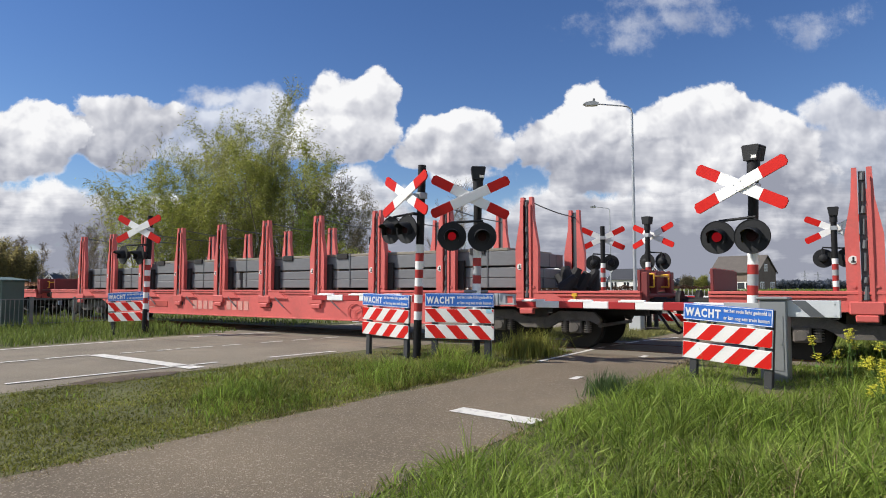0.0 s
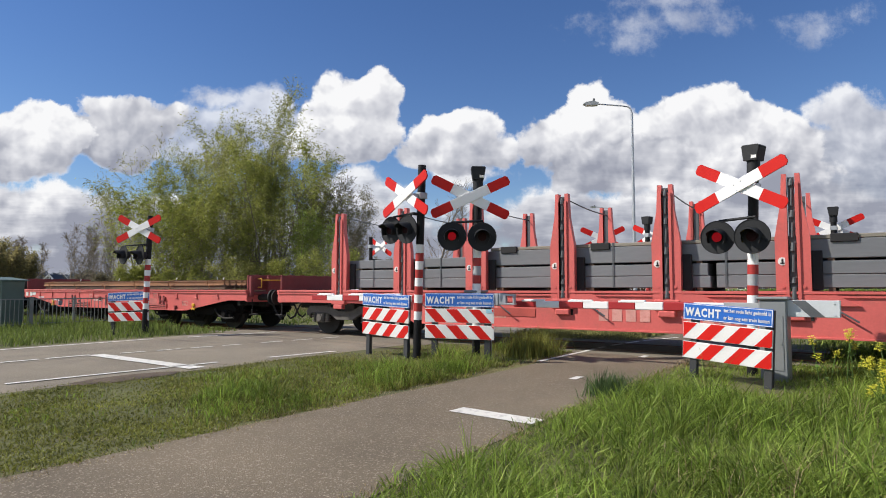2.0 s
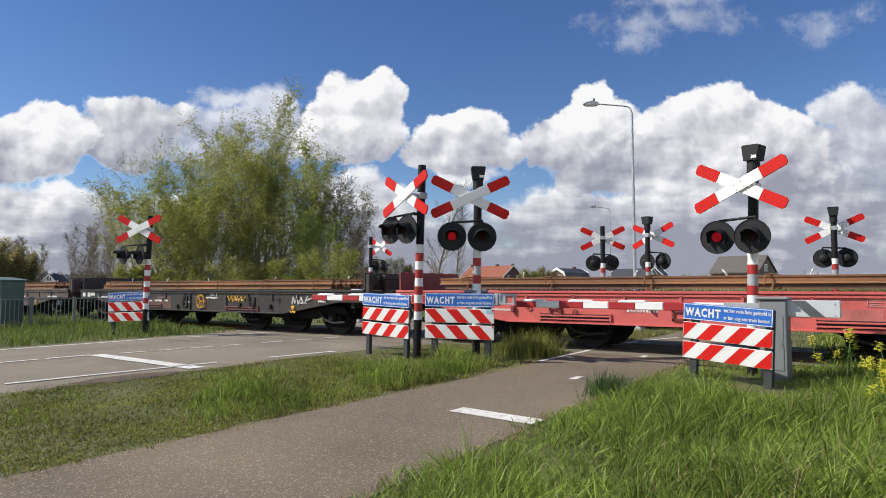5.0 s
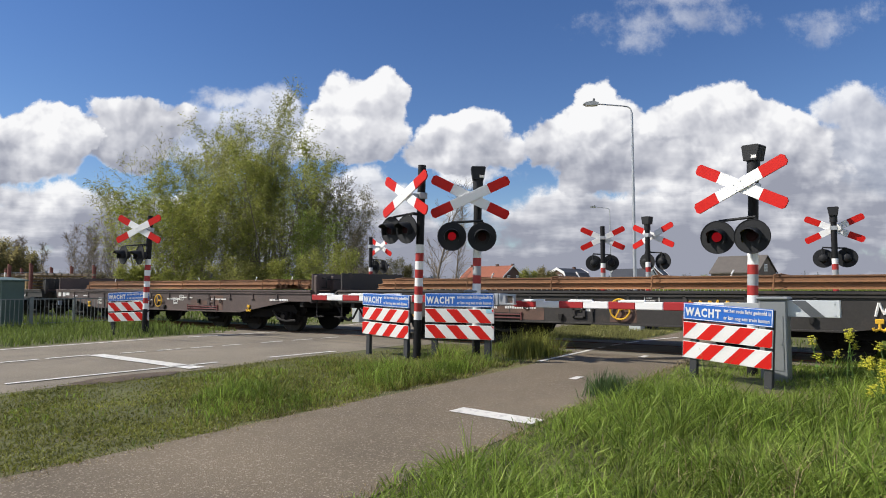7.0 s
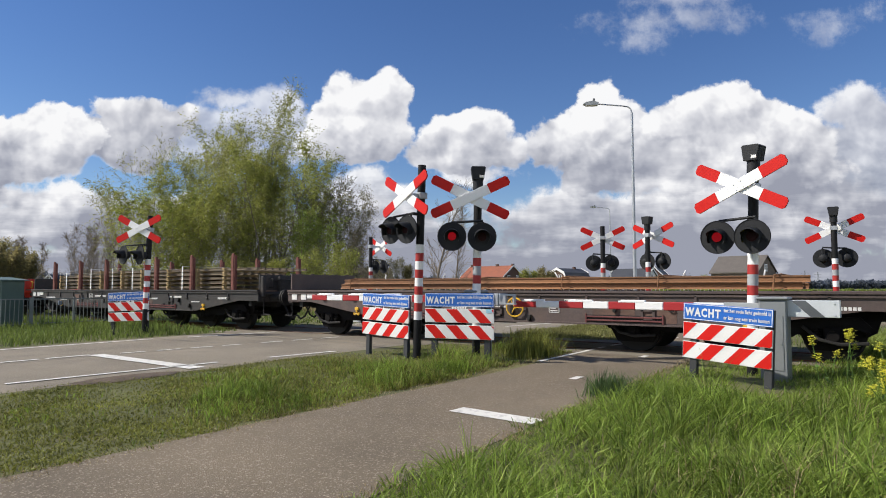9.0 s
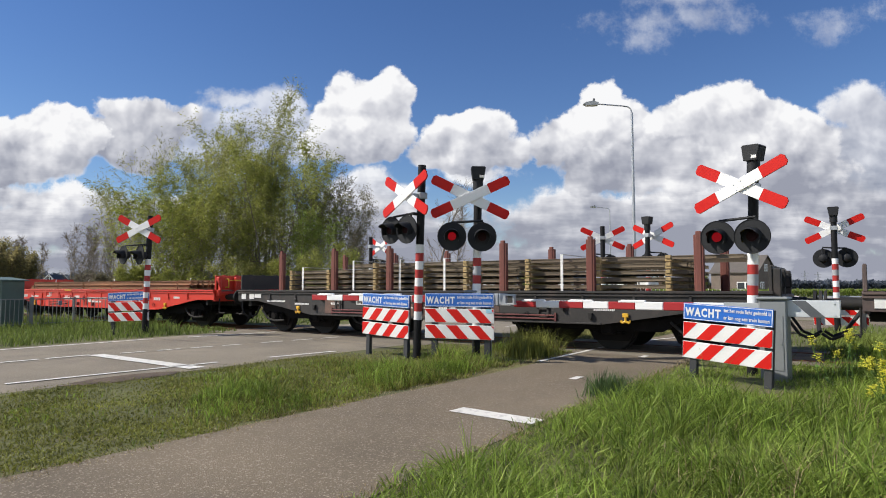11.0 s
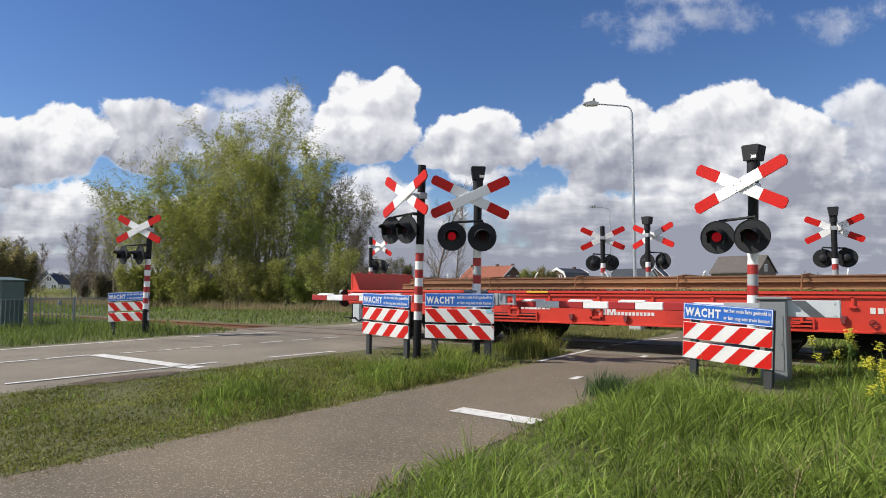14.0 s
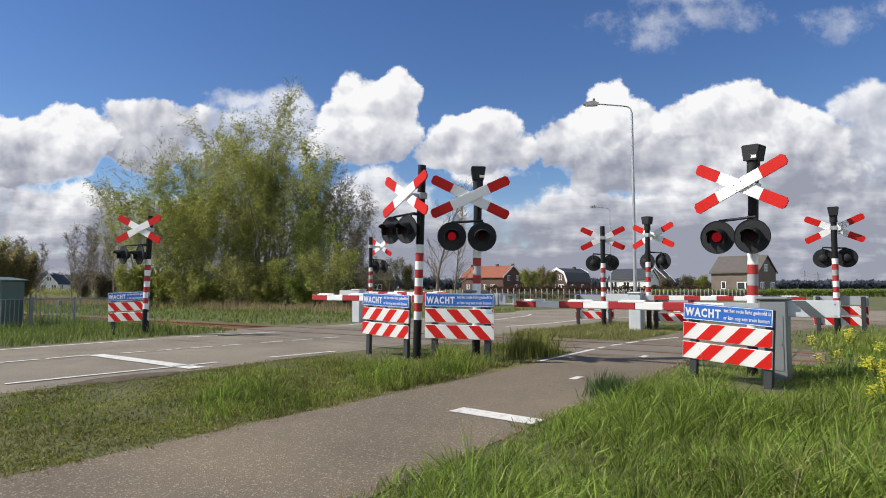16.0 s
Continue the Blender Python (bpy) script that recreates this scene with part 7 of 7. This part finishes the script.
def wood_mesh(segs, material, sides=5, thin=0.012):
    n = len(segs)
    p0 = np.array([s[0] for s in segs])
    p1 = np.array([s[1] for s in segs])
    r0 = np.maximum(np.array([s[2] for s in segs]), thin)[:, None, None]
    r1 = np.maximum(np.array([s[3] for s in segs]), thin)[:, None, None]
    d = p1 - p0
    d /= np.linalg.norm(d, axis=1)[:, None]
    ref = np.where(np.abs(d[:, 2:3]) > 0.9, np.array([[1.0, 0, 0]]), np.array([[0, 0, 1.0]]))
    u = np.cross(d, ref)
    u /= np.linalg.norm(u, axis=1)[:, None]
    w = np.cross(d, u)
    a = np.arange(sides) * 2 * np.pi / sides
    ring = u[:, None] * np.cos(a)[None, :, None] + w[:, None] * np.sin(a)[None, :, None]
    v = np.concatenate([p0[:, None] + ring * r0, p1[:, None] + ring * r1], 1).reshape(-1, 3)
    t = []
    for i in range(sides):
        j = (i + 1) % sides
        t += [[i, j, sides + j], [i, sides + j, sides + i]]
    t = (np.array(t)[None] + (np.arange(n) * 2 * sides)[:, None, None]).reshape(-1, 3)
    return triangles("trunk", v, t, material, True)


def leaf_mesh(tips, per, size, scatter, material, seed, hang=0.0, slim=0.42, along=0.0):
    """Small pointed leaves round the twig ends; with along they follow the twig and hang from it."""
    rng = np.random.default_rng(seed)
    c = np.repeat(np.array([t[0] for t in tips]), per, 0)
    n = len(c)
    u = rng.normal(0, 1, (n, 3)) + np.array([0, 0, -hang * 3])
    u /= np.linalg.norm(u, axis=1)[:, None]
    off = rng.normal(0, scatter, (n, 3))
    if along:
        way = np.repeat(np.array([t[1] for t in tips]), per, 0)
        u = u * 0.55 + along * way + np.array([0, 0, -0.35])
        u /= np.linalg.norm(u, axis=1)[:, None]
        off = off * 0.6 + way * rng.uniform(-2.0, 1.2, (n, 1)) * scatter
    c = c + off - np.array([0, 0, hang]) * rng.uniform(0, 1, (n, 1))
    w = np.cross(u, rng.normal(0, 1, (n, 3)))
    w /= np.linalg.norm(w, axis=1)[:, None] + 1e-6
    s = size * rng.uniform(0.5, 1.3, (n, 1))
    v = np.stack([c - u * s, c + w * s * slim, c + u * s, c - w * s * slim], 1).reshape(-1, 3)
    t = (np.array([[0, 1, 2], [0, 2, 3]])[None] + (np.arange(n) * 4)[:, None, None]).reshape(-1, 3)
    return triangles("crown", v, t, material)


def tree(x, y, height, seed, label, bark, leaf, per=5, size=0.07, scatter=0.15, stems=4, lean=0.2, dense=1.0, droop=0.0, hang=0.0, thin=0.012, group="trees", twig=None, wide=1.0, slim=0.42, fill=0.75, fine_twigs=True, along=0.0, stout=1.0):
    segs, tips = grow(seed, height, stems, lean, dense, droop, wide)
    segs = [(a, b, r * stout, q * stout) for a, b, r, q in segs]
    k = height / max(s[1].z for s in segs)
    segs = [(a * k, b * k, r, q) for a, b, r, q in segs]
    tips = [(a * k, d) for a, d in tips]
    rnd = random.Random(seed + 500)
    tips = [q for q in tips for _ in range(int(fill * (0.45 + 1.9 * (q[0].z / height) ** 2) + rnd.random()))]
    t = thing("tree", pose(x, y, 0), label, "tree", group)
    thick = [g for g in segs if g[2] > height * 0.0019]
    fine = [g for g in segs if g[2] <= height * 0.0019][::2 if leaf else 1]
    o = new("trunk", wood_mesh(thick, bark, thin=thin))
    o.parent = t
    tagged(o, "forking trunk and limbs")
    if fine and fine_twigs:
        o = new("twig", wood_mesh(fine, twig or bark, 3, thin * 0.55))
        o.parent = t
        tagged(o, "fine twigs", kind="stuff")
    if leaf:
        o = new("crown", leaf_mesh(tips, per, size, scatter, leaf, seed, hang, slim, along))
        o.parent = t
        tagged(o, "open crown of small leaves")
    return t


def at_view(px, depth):
    return cam_spot((px - 784) / 1099, depth)


willow = "multi-stemmed willow in pale spring leaf"
for px, dep, h, seed, leaf, per, stems, lean, wide in (
        (215, 47, 9.6, 10, LEAF_OLIVE, 3, 3, 0.22, 1.5), (255, 46, 12.6, 11, LEAF_OLIVE, 3, 4, 0.20, 1.4), (322, 43, 9.9, 12, LEAF_SPRING, 6, 8, 0.36, 1.7), (298, 45, 8.8, 13, LEAF_FRESH, 4, 6, 0.30, 1.6),
        (365, 47, 13.8, 14, LEAF_OLIVE, 6, 6, 0.22, 1.5), (415, 46, 13.9, 15, LEAF_OLIVE, 6, 6, 0.22, 1.5), (462, 46, 16.8, 47, LEAF_OLIVE, 6, 4, 0.06, 1.35), (470, 43, 11.4, 17, LEAF_SPRING, 5, 8, 0.36, 1.6),
        (525, 45, 11.6, 18, LEAF_SPRING, 5, 7, 0.32, 1.6), (572, 46, 11.0, 19, LEAF_DULL, 4, 6, 0.26, 1.6), (605, 48, 9.4, 20, LEAF_DULL, 3, 5, 0.20, 1.5), (545, 42, 7.2, 21, LEAF_FRESH, 3, 6, 0.40, 1.6), (400, 42, 7.6, 22, LEAF_SPRING, 3, 6, 0.40, 1.7)):
    x, y = at_view(px, dep)
    tree(x, y, h, seed, willow, BARK_DARK if seed % 2 else BARK, leaf, max(2, round(per * 0.8)), 0.12, 0.22, stems, lean, 0.35, 0.05, 0.10, 0.020, "willows beyond the track", TWIG_OLIVE, wide, 0.19, 0.5 if px < 290 else 1.0, True, 0.8)
for px, dep, h, seed, leaf, per in ((475, 40, 1.9, 33, LEAF_OLIVE, 2), (545, 39, 2.4, 34, LEAF_FRESH, 2), (282, 42, 2.6, 35, LEAF_SPRING, 2), (588, 37, 4.2, 36, LEAF_SPRING, 2), (612, 38, 2.4, 37, LEAF_DULL, 2), (385, 41, 2.0, 38, LEAF_SPRING, 2), (238, 42, 3.0, 39, LEAF_SPRING, 2), (330, 40, 2.8, 40, LEAF_SPRING, 2), (430, 40, 3.4, 41, LEAF_OLIVE, 2), (505, 40, 3.2, 42, LEAF_SPRING, 2)):
    x, y = at_view(px, dep)
    tree(x, y, h, seed, "leafy willow shrub at the wood's edge", BARK, leaf, per, 0.10, 0.16, 8, 0.6, 1.0, 0.0, 0.03, 0.012, "shrubs beyond the track", TWIG_OLIVE, 1.7, 0.22, 0.45, True, 0.7)
for px, dep, h, seed in ((765, 52, 10.6, 51), (798, 55, 9.0, 52)):
    x, y = at_view(px, dep)
    tree(x, y, h, seed, "slender bare tree with a few buds", TWIG_PALE, None, stems=1, lean=0.03, thin=0.024, group="bare trees", wide=1.0, dense=1.8, stout=1.7)
for px, dep, h, seed in ((135, 62, 8.4, 61), (168, 70, 8.2, 62), (205, 66, 8.6, 63), (152, 74, 8.0, 93), (185, 64, 7.6, 94), (62, 66, 6.2, 95), (640, 52, 6.4, 65), (625, 58, 7.4, 66), (30, 64, 6.8, 67), (12, 64, 6.4, 68)):
    x, y = at_view(px, dep)
    tree(x, y, h, seed, "bare tree with greyish twigs", TWIG_PALE, None, stems=3, lean=0.12, thin=0.021, dense=1.5, group="bare trees", wide=0.9)
for px, dep, h, seed, leaf in ((8, 55, 5.0, 71, LEAF_BROWN), (-30, 52, 5.8, 72, LEAF_BROWN), (42, 58, 4.6, 73, LEAF_BROWN), (690, 150, 9, 74, LEAF_DARK), (720, 150, 7, 75, LEAF_DARK), (955, 150, 6.4, 76, LEAF_BROWN), (935, 145, 5.8, 77, LEAF_OLIVE), (975, 160, 5.6, 79, LEAF_BROWN), (1215, 150, 4.0, 80, LEAF_DULL), (1180, 150, 3.6, 81, LEAF_DULL), (1240, 155, 4.2, 82, LEAF_OLIVE), (660, 140, 7, 83, LEAF_DULL), (150, 75, 3.2, 84, LEAF_DULL), (188, 60, 2.4, 85, LEAF_DULL)):
    x, y = at_view(px, dep)
    big = dep > 100
    tree(x, y, h, seed, "dense bushy tree among the houses" if big else "dense dark bush behind the fence", BARK_DARK, leaf, 3 if not big else 2, 0.13 if not big else 0.17, 0.25 if not big else 0.35, 5, 0.3, thin=0.03, group="bushes", wide=1.3, fine_twigs=not big, slim=0.3, fill=0.6)


# ---- far hedges and woods ----
def hedge(name, x0, y0, x1, y1, height, depth, count, size, material, label, seed, z=0.0, rough=0.4):
    rng = np.random.default_rng(seed)
    f = rng.uniform(0, 1, count)
    top = height * (1 - rough + rough * (0.5 + 0.25 * (np.sin(f * 60 + seed) + np.sin(f * 171 + 2))))
    d = np.array([x1 - x0, y1 - y0])
    nrm = np.array([-d[1], d[0]]) / np.hypot(*d)
    off = rng.uniform(-0.5, 0.5, count) * depth
    c = np.stack([x0 + f * d[0] + nrm[0] * off, y0 + f * d[1] + nrm[1] * off, z + top * np.sqrt(rng.uniform(0, 1, count))], 1)
    me = leaf_mesh([(p, 0) for p in c], 1, size, size * 0.3, material, seed)
    return tagged(new(name, me), label, "hedge", kind="stuff")


a, b = at_view(1150, 92), at_view(1750, 92)
hedge("hedge", *a, *b, 1.10, 1.4, 9000, 0.22, LEAF_FRESH, "low green field edge beyond the crossing", 5, rough=0.15)
a, b = at_view(860, 140), at_view(1330, 125)
hedge("hedge", *a, *b, 1.9, 2.0, 9000, 0.22, leafy("reddish beech hedge", (0.12, 0.065, 0.045)), "reddish brown garden hedge before the houses", 6, rough=0.3)
hedge("scrub", -37.5, 56.6, -19.0, 71.6, 0.95, 1.2, 9000, 0.10, leafy("brownish scrub", (0.17, 0.14, 0.075)), "brownish scrub behind the stake fence", 14, rough=0.5)
hedge("scrub", -19.0, 71.6, -9.2, 80.8, 0.9, 1.2, 6000, 0.10, leafy("dull grass bank", (0.15, 0.135, 0.07)), "dull olive scrub behind the pickets", 15, rough=0.4)
# haze of the distance is put into the leaf colour as a bluish grey
LEAF_HAZE = leafy("leaves with distance haze in their colour", (0.130, 0.150, 0.175))
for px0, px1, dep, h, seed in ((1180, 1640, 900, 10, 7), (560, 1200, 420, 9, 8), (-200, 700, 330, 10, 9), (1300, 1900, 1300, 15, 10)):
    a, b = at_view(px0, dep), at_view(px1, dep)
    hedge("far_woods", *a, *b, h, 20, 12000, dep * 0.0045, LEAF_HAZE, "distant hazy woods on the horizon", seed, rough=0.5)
a, b = at_view(215, 47), at_view(640, 52)
hedge("undergrowth", *a, *b, 1.9, 4.0, 12000, 0.10, LEAF_SPRING, "tangled olive undergrowth under the willows", 12, rough=0.8)
a, b = at_view(-60, 90), at_view(250, 88)
hedge("undergrowth", *a, *b, 1.5, 3.0, 7000, 0.12, LEAF_OLIVE, "olive scrub behind the fence", 13, rough=0.5)


def pylon(px, dep, h):
    x, y = at_view(px, dep)
    t = thing("pylon", pose(x, y, 0), "far grey lattice power pylon", "pylon", "pylons")
    bm = bmesh.new()
    for s in (-1, 1):
        for q in (-1, 1):
            rod(bm, (s * 3, q * 3, 0), (s * 0.4, q * 0.4, h), 0.28, 0.2, 5)
    for k in range(6):
        z0, z1 = h * k / 6, h * (k + 1) / 6
        w0, w1 = 3 - 2.6 * k / 6, 3 - 2.6 * (k + 1) / 6
        rod(bm, (-w0, -w0, z0), (w1, w1, z1), 0.14, seg=4)
        rod(bm, (w0, -w0, z0), (-w1, w1, z1), 0.14, seg=4)
    part("tower", bm, FENCE_STEEL, t)
    for z in (0.68, 0.84):
        bm = bmesh.new()
        rod(bm, (-6, 0, h * z), (6, 0, h * z), 0.3, seg=5)
        part("cross_arm", bm, FENCE_STEEL, t)


pylon(1424, 1150, 34)
pylon(1447, 1250, 34)


# ---- what moves ----
def motions():
    times = [0, 4, 8, 12, 16]
    for ob, q in TRAIN:
        walk(ob, [(t, pose(q + SPEED * t, TRACK_Y, 0.02)) for t in times])
    step = 0.1
    spin = math.degrees(SPEED / 0.46)
    for ob in [o for o in scene.objects if o.name.split(".")[0] == "wheelset"]:
        x = ob.location.x
        walk(ob, [(k * step, pose(x, 0, 0.46, 0, (k * step * spin) % 360, 0)) for k in range(161)])
    for ob, which in LENSES:
        rows, turn = [], 0.0 if which == 0 else 180.0
        p = ob.location.copy()
        rows.append((0.0, pose(*p, 0, 0, turn)))
        t = 0.07
        while t < 16:
            for k in range(4):
                rows.append((t + k / 30, pose(*p, 0, 0, turn + 60 * k)))
            turn += 180
            t = t + (0.58 if len(rows) % 8 == 5 else 0.42)
        rows.append((16.0, pose(*p, 0, 0, turn)))
        walk(ob, rows)
    walk(clouds, [(t, pose(0, 0, 1.3, 0, 0, 33.8 + 1.0 - 2.0 * t / 16)) for t in times])


motions()
